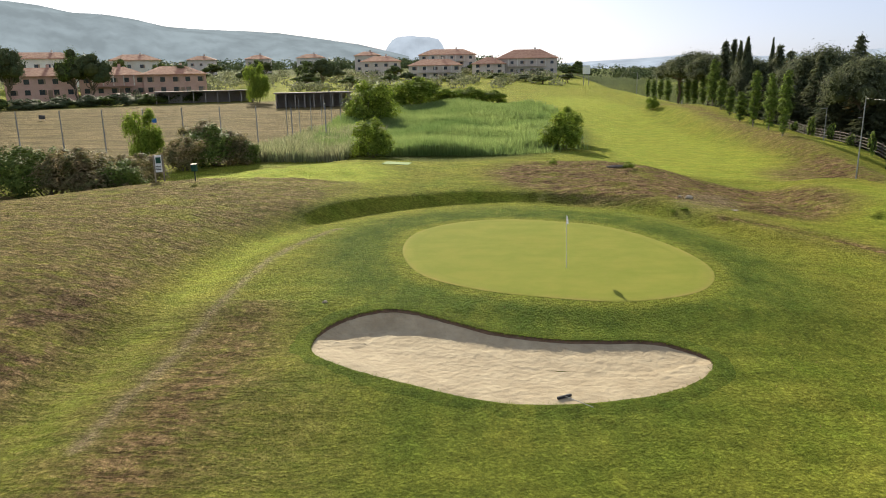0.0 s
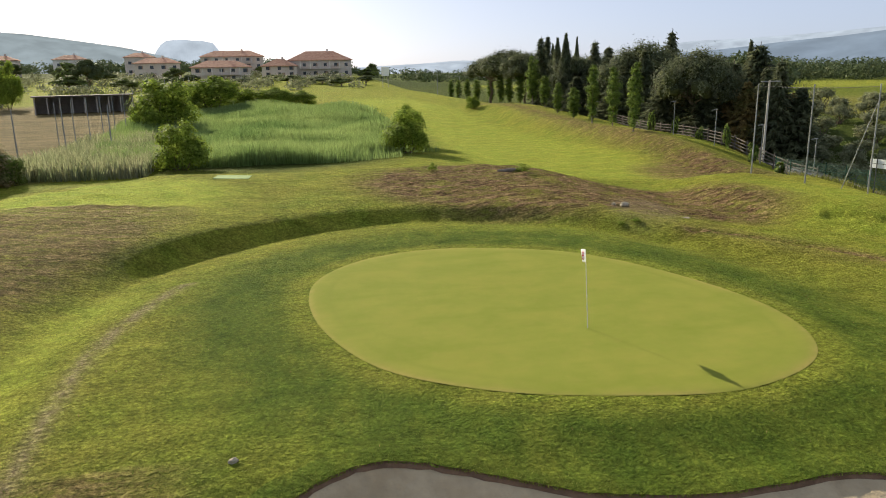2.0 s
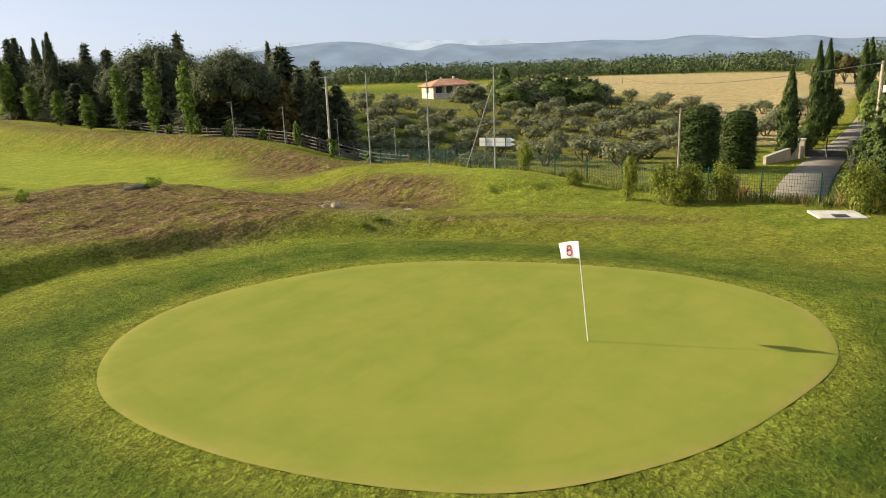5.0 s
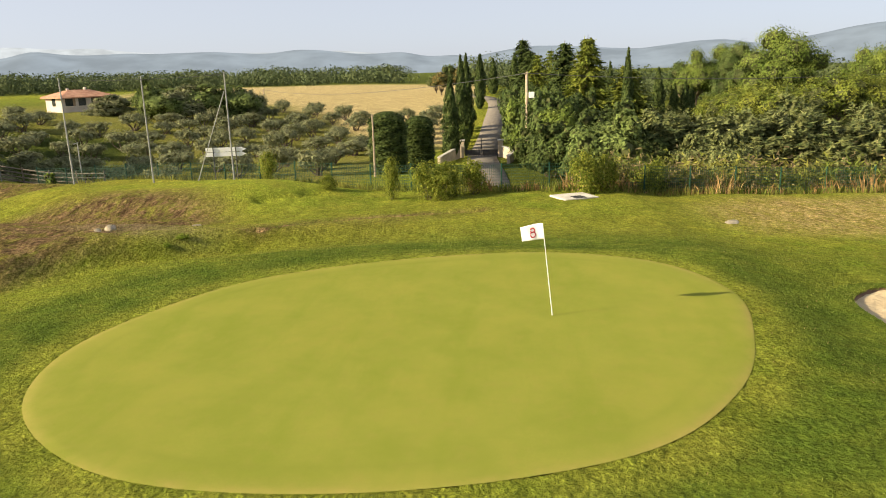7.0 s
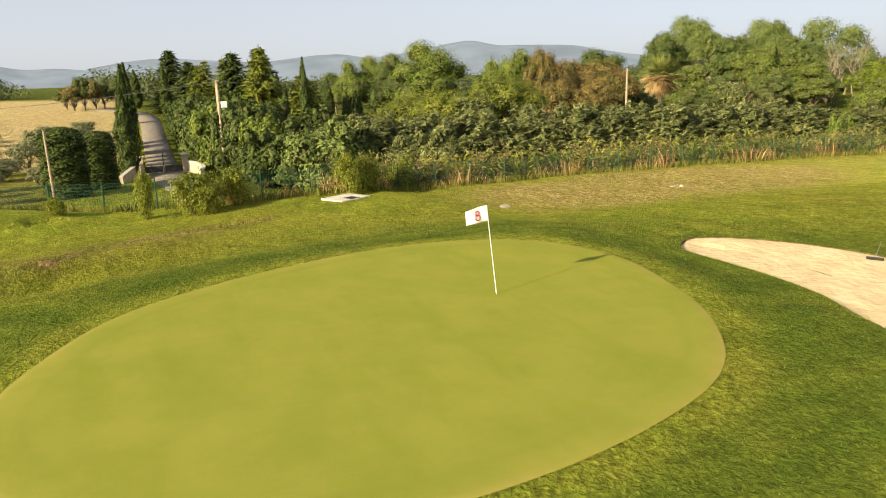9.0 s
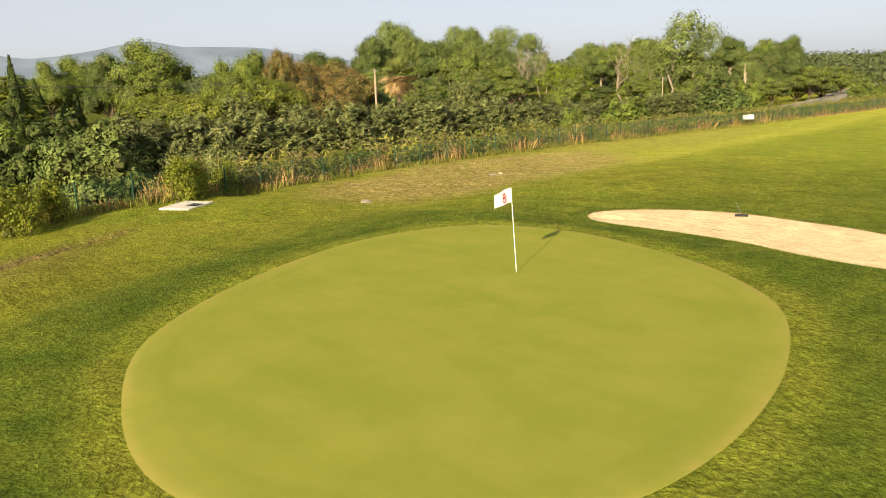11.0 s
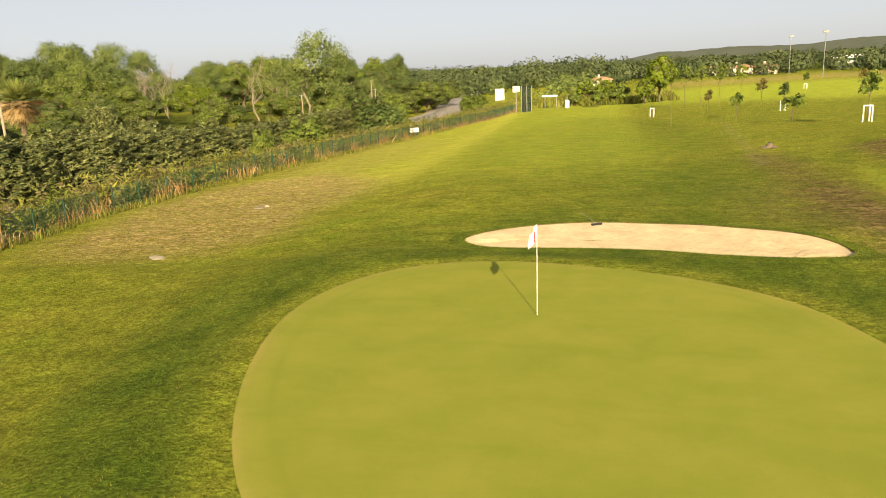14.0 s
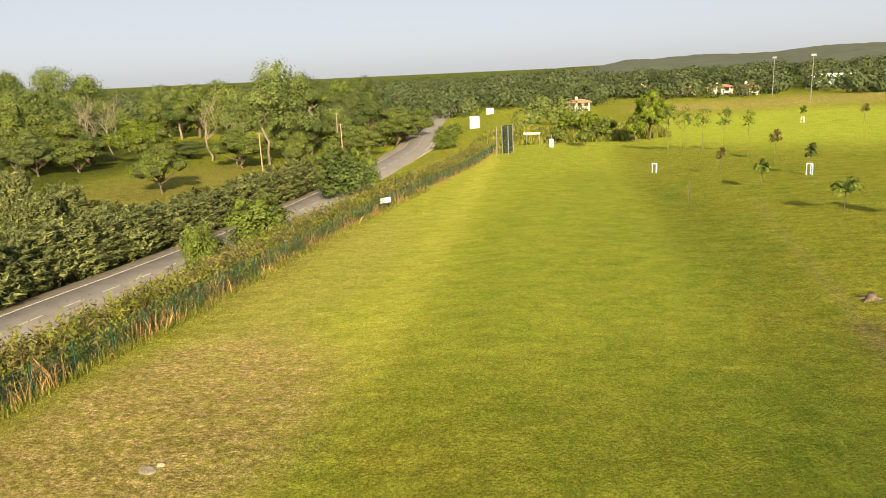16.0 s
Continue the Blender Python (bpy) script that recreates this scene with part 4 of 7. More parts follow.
# woods floor; its first term also paints tree shade onto the meadow
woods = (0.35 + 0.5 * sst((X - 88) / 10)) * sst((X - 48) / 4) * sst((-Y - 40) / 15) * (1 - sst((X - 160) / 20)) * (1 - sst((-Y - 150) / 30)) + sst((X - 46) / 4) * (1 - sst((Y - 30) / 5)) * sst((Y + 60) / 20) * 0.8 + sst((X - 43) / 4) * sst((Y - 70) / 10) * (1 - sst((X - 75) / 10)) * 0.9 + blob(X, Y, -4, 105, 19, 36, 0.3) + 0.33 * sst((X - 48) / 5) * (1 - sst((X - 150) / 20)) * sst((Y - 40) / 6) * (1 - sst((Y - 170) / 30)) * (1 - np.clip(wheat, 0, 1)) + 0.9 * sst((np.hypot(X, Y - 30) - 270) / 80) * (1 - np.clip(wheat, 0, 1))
track = 0.25 * np.exp(-((X + 7.6 - 0.11 * (Y + 13)) / 0.4) ** 2) * (Y < 0) * (Y > -40) + 0.85 * np.exp(-((FD + 2.4) / 0.26) ** 2) * (X < -6) * (Y > 14) * (Y < 36) + 0.6 * blob(X, Y, 14.5, 43.5, 1.6, 4, 0.9, -30)
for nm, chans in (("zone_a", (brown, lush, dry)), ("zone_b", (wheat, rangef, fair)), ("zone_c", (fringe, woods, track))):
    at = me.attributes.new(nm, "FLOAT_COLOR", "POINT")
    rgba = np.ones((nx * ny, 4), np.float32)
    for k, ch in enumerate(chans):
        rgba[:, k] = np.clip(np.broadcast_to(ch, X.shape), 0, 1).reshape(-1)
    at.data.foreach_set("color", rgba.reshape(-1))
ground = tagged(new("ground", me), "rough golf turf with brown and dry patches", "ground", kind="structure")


def zoned(ob):
    """Give a turf mesh plain rough attributes."""
    for nm in ("zone_a", "zone_b", "zone_c"):
        at = ob.data.attributes.new(nm, "FLOAT_COLOR", "POINT")
        col = (0, 0.9, 0, 1) if nm == "zone_a" else (0, 0, 0, 1)
        at.data.foreach_set("color", np.tile(np.array(col, np.float32), len(ob.data.vertices)))


def disc(rim, rings, centre, height):
    """A closed sheet inside rim: rings of (scale towards the centre), with height(x, y, k)."""
    c = np.array(centre)
    vs, fs = [], []
    n = len(rim)
    for k, s in enumerate(rings):
        p = c + (rim - c) * s
        vs.append(np.column_stack([p, height(p[:, 0], p[:, 1], k)]))
    vs.append(np.array([[*c, float(height(c[0], c[1], len(rings)))]]))
    for k in range(len(rings) - 1):
        for i in range(n):
            j = (i + 1) % n
            fs.append((k * n + i, k * n + j, (k + 1) * n + j, (k + 1) * n + i))
    last = (len(rings) - 1) * n
    for i in range(n):
        fs.append((last + i, last + (i + 1) % n, len(rings) * n))
    return np.concatenate(vs), fs


# the putting green, a few millimetres proud of the rough
v, f = disc(GREEN_RIM, [1.0, 0.994, 0.97, 0.925, 0.9, 0.875, 0.8, 0.65, 0.5, 0.35, 0.2], GREEN_C, lambda x, y, k: gz(x, y) + (0.004, 0.012, 0.018)[min(k, 2)])
green = tagged(part("putting_green", v, f, PUTTING, smooth=True), "closely mown light green putting green", "putting green", kind="structure")
edge = green.data.attributes.new("edge", "FLOAT_COLOR", "POINT")
laps = np.zeros((len(v), 4), np.float32)
for k, (worn, inner) in enumerate(((0.6, 0), (0.6, 0), (0.15, 0), (0, 0.05), (0, 0.6), (0, 0.05))):
    laps[k * len(GREEN_RIM):(k + 1) * len(GREEN_RIM), :2] = worn, inner
edge.data.foreach_set("color", laps.reshape(-1))

# the bunker: turf collar, soil lip, sand bowl
SPINE = np.array([(-2.9, 20.9), (0, 19.8), (3, 18.9), (5.6, 18.9)])


def spine_point(p):
    best = None
    for a, b in zip(SPINE[:-1], SPINE[1:]):
        d = b - a
        q = a + d * np.clip(np.dot(p - a, d) / np.dot(d, d), 0, 1)
        if best is None or np.hypot(*(p - q)) < np.hypot(*(p - best)):
            best = q
    return best


n = len(BUNKER_RIM)
tan = np.roll(BUNKER_RIM, -1, 0) - np.roll(BUNKER_RIM, 1, 0)
out = np.column_stack([-tan[:, 1], tan[:, 0]]) / np.linalg.norm(tan, axis=1, keepdims=True)
if np.mean(np.sum(out * (BUNKER_RIM - BUNKER_RIM.mean(0)), 1)) < 0:
    out = -out
wav = np.array([0.05 * noise.noise((i * 0.7, 2.0, 0)) + 0.03 * noise.noise((i * 2.1, 5.0, 0)) for i in range(n)])
rim = BUNKER_RIM + out * wav[:, None]
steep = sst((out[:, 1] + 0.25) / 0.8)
spine = np.array([spine_point(p) for p in rim])
rz = gz(rim[:, 0], rim[:, 1])
rows_b = [np.column_stack([rim + out * 0.75, gz(*(rim + out * 0.75).T) - 0.03]), np.column_stack([rim + out * 0.4, gz(*(rim + out * 0.4).T) + 0.02]),
          np.column_stack([rim + out * 0.06, rz + 0.045]), np.column_stack([rim - out * 0.03, rz + 0.03])]
cv = np.concatenate(rows_b)
cf = [(k * n + i, k * n + (i + 1) % n, (k + 1) * n + (i + 1) % n, (k + 1) * n + i) for k in range(3) for i in range(n)]
collar = tagged(part("bunker_collar", cv, cf, TURF, smooth=True), "turf edge round the sand bunker", "turf edge", kind="structure")
zoned(collar)
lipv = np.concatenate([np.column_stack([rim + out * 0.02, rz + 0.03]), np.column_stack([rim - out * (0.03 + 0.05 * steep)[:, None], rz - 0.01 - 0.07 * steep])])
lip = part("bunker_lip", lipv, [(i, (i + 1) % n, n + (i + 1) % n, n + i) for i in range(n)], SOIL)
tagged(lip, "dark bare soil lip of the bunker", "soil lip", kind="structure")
FLOOR = -0.47
sv, sf = [], []
rings = [0.0, 0.06, 0.13, 0.22, 0.32, 0.42, 0.52, 0.62, 0.72, 0.81, 0.9, 0.97]
for k, s in enumerate(rings):
    p = (rim - out * (0.02 + 0.05 * steep)[:, None]) * (1 - s) + spine * s
    dist = np.linalg.norm(p - rim, axis=1)
    top = rz + 0.015 - 0.07 * steep
    fall = np.where(steep > 0.5, sst(dist / 0.7), sst(dist / 2.4))
    zz = top * (1 - fall) + FLOOR * fall - 0.02
    zz += np.array([0.03 * noise.noise((q[0] * 2.2, q[1] * 2.2, 1)) + 0.035 * noise.noise((q[0] * 5.5, q[1] * 5.5, 7)) for q in p]) * min(1, s * 6)
    sv.append(np.column_stack([p, zz]))
for k in range(len(rings) - 1):
    sf += [(k * n + i, k * n + (i + 1) % n, (k + 1) * n + (i + 1) % n, (k + 1) * n + i) for i in range(n)]
m0 = len(rings) * n
sv.append(np.column_stack([spine, np.full(n, FLOOR - 0.02)]))
sf += [(m0 - n + i, m0 - n + (i + 1) % n, m0 + (i + 1) % n, m0 + i) for i in range(n)]
tagged(part("bunker_sand", np.concatenate(sv), sf, SAND, smooth=True), "pale raked sand with footprints in the bunker", "sand", kind="structure")


# ---- roads ----
def ribbon(name, line, width, mat, label, category, lift=0.05, seg=None, kind="structure"):
    """A road along a line of places, laid on the ground, with a thickness."""
    p = np.array(line, float)
    t = np.arange(len(p))
    u = np.linspace(0, len(p) - 1, seg or len(p) * 8)
    c = np.column_stack([np.interp(u, t, p[:, 0]), np.interp(u, t, p[:, 1])])
    for _ in range(6):
        c[1:-1] = (c[:-2] + 2 * c[1:-1] + c[2:]) / 4
    d = np.gradient(c, axis=0)
    nrm = np.column_stack([-d[:, 1], d[:, 0]]) / np.linalg.norm(d, axis=1, keepdims=True)
    mid = gz(c[:, 0], c[:, 1])
    vs, fs = [], []
    for k, (o, dz) in enumerate(((-width / 2 - 0.15, -0.35), (-width / 2, 0), (0, 0.04), (width / 2, 0), (width / 2 + 0.15, -0.35))):
        q = c + nrm * o
        vs.append(np.column_stack([q, np.maximum(mid, gz(q[:, 0], q[:, 1])) * 0.5 + mid * 0.5 + lift + dz]))
    n = len(c)
    for k in range(4):
        fs += [(k * n + i, k * n + i + 1, (k + 1) * n + i + 1, (k + 1) * n + i) for i in range(n - 1)]
    ob = part(name, np.concatenate(vs), [q[::-1] for q in fs], mat, smooth=True)
    tagged(ob, label, category, kind=kind)
    return c, nrm, mid + lift


ROAD = [(46.5, 170), (46.5, 130), (45.8, 100), (45, 75), (44.3, 50), (43.6, 25), (42.6, 5), (41.6, -12), (40.2, -28), (38.9, -44), (37.8, -60), (37, -80), (37.2, -100), (39, -128), (42, -150), (46.5, -185), (51, -220), (54, -260), (54, -300)]
ribbon("road_verge", ROAD, 10.0, GRAVEL, "pale gravel verge along the road", "road verge", 0.10)
rc, rn, rzm = ribbon("road", ROAD, 6.6, ASPHALT, "grey worn asphalt country road", "road", 0.22)
DRIVE = [(47, 30.5), (58, 31.2), (76, 32.2), (88, 32.0), (104, 31.7), (120, 31.5), (135, 31.2), (146, 31.2), (154, 31.9), (161, 33.6), (167, 36.4), (176, 41)]
ribbon("driveway", DRIVE, 3.5, DRIVE_GRAVEL, "pale gravel driveway beyond the gate", "driveway", 0.08)
for side, dash in ((-2.95, 0), (2.95, 0), (0.0, 1)):
    vs, fs = [], []
    i = 0
    while i < len(rc) - 1:
        for k in (i, i + 1):
            q0, q1 = rc[k] + rn[k] * (side - 0.07), rc[k] + rn[k] * (side + 0.07)
            z = rzm[k] + 0.06
            vs += [(*q0, z), (*q1, z), (*q1, z - 0.03), (*q0, z - 0.03)]
        b = len(vs) - 8
        fs += [(b, b + 1, b + 5, b + 4), (b + 1, b + 2, b + 6, b + 5), (b + 3, b, b + 4, b + 7)]
        i += 2 if dash else 1
    ob = part("road_marking", vs, fs, LINE_PAINT)
    tagged(ob, "worn white paint line on the road", "road marking", kind="structure")


# ---- distance ----
def ridge(name, az0, az1, dist, depth, tops, mat, label, rough=0.08, seed=0, base=-12):
    """A range of hills between two bearings (degrees from east), with heights at even steps."""
    n, rows_k = 120, 7
    az = np.radians(np.linspace(az0, az1, n))
    h = np.interp(np.linspace(0, 1, n), np.linspace(0, 1, len(tops)), tops)
    for _ in range(2):
        h[1:-1] = (h[:-2] + 2 * h[1:-1] + h[2:]) / 4
    vs = []
    for k in range(rows_k):
        s = k / (rows_k - 1)
        prof = sst(np.array(s * 1.15)) if k < rows_k - 1 else 1.0
        for i in range(n):
            w = noise.noise((i * 0.07 + seed, k * 0.5, seed)) * 1.0 + 0.6 * noise.noise((i * 0.23, k * 0.8, seed + 3)) + 0.5 * noise.noise((i * 0.71, k * 1.3, seed + 5))
            hh = base + (h[i] - base) * float(prof) * (1 + rough * w * (0.3 + 0.7 * s))
            r = dist + depth * s + depth * 0.05 * w
            vs.append((3.4 + r * math.cos(az[i]), 31 + r * math.sin(az[i]), hh))
    fs = [(k * n + i, k * n + i + 1, (k + 1) * n + i + 1, (k + 1) * n + i) for k in range(rows_k - 1) for i in range(n - 1)]
    ob = part(name, vs, [q[::-1] for q in fs], mat, smooth=True)
    return tagged(ob, label, "hills", kind="structure")


# the haze on these ranges is only the glow in their materials
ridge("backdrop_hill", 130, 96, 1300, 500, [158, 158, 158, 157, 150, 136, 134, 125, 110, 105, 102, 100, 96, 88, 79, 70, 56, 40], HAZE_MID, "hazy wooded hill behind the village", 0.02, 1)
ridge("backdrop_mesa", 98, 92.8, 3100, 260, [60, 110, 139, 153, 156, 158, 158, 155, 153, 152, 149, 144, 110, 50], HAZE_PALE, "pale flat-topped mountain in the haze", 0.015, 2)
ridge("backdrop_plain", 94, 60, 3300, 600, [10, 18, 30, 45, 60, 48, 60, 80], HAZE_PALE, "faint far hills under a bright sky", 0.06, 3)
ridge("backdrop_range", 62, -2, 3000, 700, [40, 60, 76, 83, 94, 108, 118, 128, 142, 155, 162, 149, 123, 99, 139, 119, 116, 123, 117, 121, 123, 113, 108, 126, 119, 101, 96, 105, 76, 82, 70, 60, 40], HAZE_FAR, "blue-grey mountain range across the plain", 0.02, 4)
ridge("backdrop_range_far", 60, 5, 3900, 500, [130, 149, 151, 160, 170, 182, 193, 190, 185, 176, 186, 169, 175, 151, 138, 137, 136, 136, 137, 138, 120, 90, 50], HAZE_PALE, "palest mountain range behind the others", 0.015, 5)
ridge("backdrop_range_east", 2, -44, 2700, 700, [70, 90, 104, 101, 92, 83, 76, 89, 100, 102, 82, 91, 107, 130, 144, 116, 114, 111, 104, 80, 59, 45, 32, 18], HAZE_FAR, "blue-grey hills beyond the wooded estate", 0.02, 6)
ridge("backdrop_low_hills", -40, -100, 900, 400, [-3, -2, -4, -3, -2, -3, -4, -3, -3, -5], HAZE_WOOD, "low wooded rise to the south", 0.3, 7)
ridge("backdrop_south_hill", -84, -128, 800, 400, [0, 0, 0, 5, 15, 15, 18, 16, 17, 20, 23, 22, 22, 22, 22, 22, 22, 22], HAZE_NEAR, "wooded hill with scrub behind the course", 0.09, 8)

# far woods: many leaf clumps in rows
def woods(name, spots, mat, label, leaf=1.5, seed=0, per=110):
    """spots: x, y, top, width of each far crown."""
    rng = np.random.default_rng(seed)
    cs, ns = [], []
    for x, y, top, w in spots:
        g = float(gz(x, y))
        h = max(2.5, top - g)
        d = rng.normal(size=(per, 3))
        d /= np.linalg.norm(d, axis=1, keepdims=True)
        s = 0.55 + 0.45 * rng.random((per, 1)) ** 0.7
        wob = 0.95 + 0.1 * rng.random((per, 1))
        cs.append(np.array((x, y, g + h * 0.46)) + d * s * wob * (w / 2, w / 2, h * 0.54))
        ns.append(d + (0, 0, 0.3) + rng.normal(size=(per, 3)) * 0.4)
    c, nr = np.concatenate(cs), np.concatenate(ns)
    ob = part(name, *leaves(c, nr, leaf * (0.6 + 0.8 * rng.random(len(c))), rng, 1.4), mat)
    return tagged(ob, label, "woods", kind="stuff")


def scatter(n, az0, az1, d0, d1, h0, h1, w0, w1, seed):
    rng = np.random.default_rng(seed)
    az, d = np.radians(az0 + (az1 - az0) * rng.random(n)), d0 + (d1 - d0) * rng.random(n)
    x, y = 3.4 + d * np.cos(az), 31 + d * np.sin(az)
    return [(a, b, float(gz(a, b)) + h0 + (h1 - h0) * r, w0 + (w1 - w0) * q) for a, b, r, q in zip(x, y, rng.random(n), rng.random(n))]


woods("far_woods_east", scatter(330, 54, 8, 315, 520, 6, 10, 12, 20, 1), LEAF_FAR, "dark line of woods beyond the wheat field", 0.75, 1, 190)
woods("far_woods_estate", scatter(230, 3, -36, 210, 440, 7, 12, 9, 15, 2), LEAF_FAR, "wooded estate behind the hedge", 0.6, 2, 230)
woods("far_woods_south", scatter(520, -36, -92, 250, 900, 8, 13, 12, 20, 3), LEAF_FAR, "mixed woods south of the meadow", 0.8, 3, 200)
woods("far_woods_hillside", scatter(420, -84, -122, 270, 700, 4, 8.5, 8, 14, 4), LEAF_FAR, "woods and gardens below the southern hill", 0.8, 4, 210)
woods("far_garden_trees", [q for q in scatter(70, -66, -90, 185, 330, 3, 7, 5, 9, 14) if not (20 < q[0] < 60 and q[1] > -238)], LEAF_ASH, "light green garden trees below the southern hill", 0.5, 14, 170)
woods("far_woods_north", scatter(300, 128, 66, 410, 640, 5, 9, 8, 16, 5), LEAF_FAR, "trees behind the village houses", 0.9, 5, 130)
woods("far_woods_northeast", scatter(240, 68, 50, 190, 420, 6, 11, 8, 14, 6), LEAF_FAR, "woods beyond the olive grove", 0.8, 6, 170)
# the olive grey-green takes in distance haze on this scrub
woods("far_scrub_village", scatter(230, 128, 84, 195, 340, 1.5, 3.6, 4, 9, 7), LEAF_OLIVE, "garden hedges and scrub in front of the village", 0.5, 7, 90)

# ---- trees, space by space ----
oaks = [broadleaf(11, LEAF_OAK), broadleaf(12, LEAF_HOLM, wide=0.46), broadleaf(13, LEAF_OAK, wide=0.55)]
plant(oaks, [
    (110.4, -14.1, 10.3, 14), (113, -8.5, 8.4, 9), (140.4, -14.2, 8.8, 11), (137, -8, 7.8, 9), (94.1, -23.1, 8.0, 8.5), (128.2, -63.4, 8.8, 14),
    (158.8, -10.6, 5.9, 9), (104.5, -24.6, 6.8, 9), (112.5, -40.4, 6.2, 10),
], "tall broad oak with a dense dark green crown", "tree", "estate trees")
oaks2 = [broadleaf(14, LEAF_OAK, count=850, per=16, leaf=0.17), broadleaf(15, LEAF_HOLM, wide=0.45, count=850, per=16, leaf=0.17, bark=BARK_PALE, trunk_h=4.0), broadleaf(16, LEAF_ASH, wide=0.5, count=850, per=16, leaf=0.16, bark=BARK_PALE, trunk_h=4.2, dense=False)]
plant(oaks2, [
    (167.3, -114.7, 14.0, 13.7), (172.1, -128.4, 19.3, 18.3), (161.2, -126.5, 14.4, 13.9), (147.8, -123.9, 12.0, 15.1), (152.7, -139.5, 16.8, 17.0),
    (142.2, -135.1, 11.3, 12.7), (164.0, -68.0, 8.4, 9.5), (132.3, -180.8, 9.3, 11.4), (120.6, -173.7, 6.6, 11.8), (88.8, -139.5, 9.8, 12.1),
    (135.3, -124.6, 15.1, 12.6), (126.2, -119.2, 11.3, 13.5), (124.2, -127.1, 9.0, 13.8), (117.8, -178.6, 10.3, 16.7), (107.5, -178.2, 11.1, 16.3),
    (127.3, -179.0, 10.7, 15.1), (94.5, -216.2, 11.6, 14.3), (81.5, -210.1, 9.9, 13.8), (71.5, -202.6, 10.5, 9.5),
], "big leafy woodland tree beside the meadow", "tree", "woodland trees")
mids = [broadleaf(17, LEAF_LIGHT, count=800, trunk_h=2.4, leaf=0.14)]
plant(mids, [(94.6, -111.3, 4.6, 13.5), (91.5, -106.5, 3.2, 9)], "round bright green tree in the paddock", "tree", "paddock trees")
plant([broadleaf(18, LEAF_OAK, count=620, trunk_h=2.2, leaf=0.14)], [
    (72.1, -78.9, 2.0, 9), (72.2, -110.3, 1.5, 11.7), (57, -102.2, 1.4, 6), (46.8, -116.1, 0.3, 8), (45.5, -137, 2.3, 9), (44.4, -157.8, 1.7, 9), (48.8, -99.8, 0.0, 5),
], "round green tree at the meadow's edge", "tree", "meadow trees")
thins = [broadleaf(19, LEAF_ASH, "tall_thin_tree", wide=0.36, dense=False, count=460, per=15, leaf=0.15, trunk_h=5.2, bark=BARK_PALE, lobes_n=9, girth=0.15), broadleaf(20, LEAF_ASH, "tall_thin_tree", wide=0.3, dense=False, count=420, per=15, leaf=0.15, trunk_h=5.6, bark=BARK_PALE, lobes_n=8, girth=0.15)]
plant(thins, [
    (69.1, -117, 14.7, 14.5), (66.5, -124.4, 12.3, 11.4), (73.2, -114.5, 9.2, 8), (147.5, -155.0, 17.0, 11.8), (142.7, -162.2, 14.6, 12.9), (136.1, -164.2, 8.4, 9.9),
    (62, -143, 4.0, 7),
], "tall thin-crowned tree with a pale trunk", "tree", "thin-crowned trees")
plant([bare_tree(21, LEAF_ASH, count=70), bare_tree(22, LEAF_OAK, count=0)], [
    (82.8, -117.9, 10.9, 10), (74.5, -112.8, 9.1, 6), (110.8, -118, 9.0, 8), (108.5, -121, 10.5, 7), (116, -123.6, 9.5, 6),
], "nearly bare pale-barked tree with dead branches", "tree", "bare trees")
plant([umbrella_pine(31, LEAF_PINE), umbrella_pine(32, LEAF_PINE)], [
    (81.3, -2.6, 3.0, 11), (76, 2.5, 2.2, 9), (59.5, -1.5, 4.3, 9), (63.5, -5.2, 4.0, 8), (58.5, 5.0, 3.2, 8),
], "round-topped pine with yellow-green needles behind the hedge", "pine tree", "estate pines")
plant([umbrella_pine(33, LEAF_RUST, low=3.0), umbrella_pine(36, LEAF_RUST, low=3.0)], [
    (86.5, -23.3, 8.0, 5.5), (91.7, -31.2, 6.4, 8.5), (93, -38.9, 6.1, 10), (88.4, -32.1, 4.7, 7.9), (88.3, -38.2, 4.3, 7.7), (86.5, -25.5, 5.8, 7), (81.5, -33, 4.4, 8), (78.5, -20.5, 3.4, 8), (78, -27, 3.2, 8), (75, -24, 1.6, 7),
], "browning pine with rust-coloured needles behind the hedge", "pine tree", "rusty pines")
dpines = [umbrella_pine(34, LEAF_DARK), umbrella_pine(35, LEAF_DARK)]
plant(dpines, [
    (42.3, 159, 9.7, 11), (43.4, 150.1, 10.7, 12), (43, 139.6, 9.9, 9), (47.1, 133.4, 9.3, 10), (45.7, 123, 8.8, 9),
    (49.8, 123.1, 8.8, 10), (47, 110.9, 7.8, 8), (51.6, 112.9, 8.5, 9), (49.4, 107.2, 10.2, 13), (45.8, 89, 8.7, 10),
    (57.3, 109.2, 7.3, 8),
], "dark umbrella pine in the grove beyond the road", "pine tree", "grove pines")
plant([conifer(41, LEAF_DARK, "grove_conifer"), conifer(42, LEAF_DARK, "grove_conifer", wide=0.4), conifer(43, LEAF_DARK, "grove_conifer", tiers=25)], [
    (42.6, 131, 11.8, 5), (45.1, 134.3, 12.2, 4), (48.2, 121.7, 10.7, 6), (47.5, 115.3, 9.7, 6), (45.2, 105.1, 8.7, 6),
    (45.8, 101.2, 8.9, 6), (55.2, 110.6, 11.6, 7), (49.5, 97.5, 7.6, 7), (47.5, 91.6, 5.9, 8), (52.6, 91.5, 7, 8),
    (56, 91.3, 9, 9), (52.6, 85, 6.3, 6), (51.1, 80.9, 7, 6), (52.8, 79.4, 4.3, 6), (41.4, 118.4, 5.8, 6),
    (41.7, 113.8, 5.6, 6), (46.3, 87.5, 4.5, 7), (44.4, 93.8, 4.5, 8), (42, 102.3, 4.6, 7),
], "dark backlit conifer in the grove beyond the road", "conifer", "grove conifers")
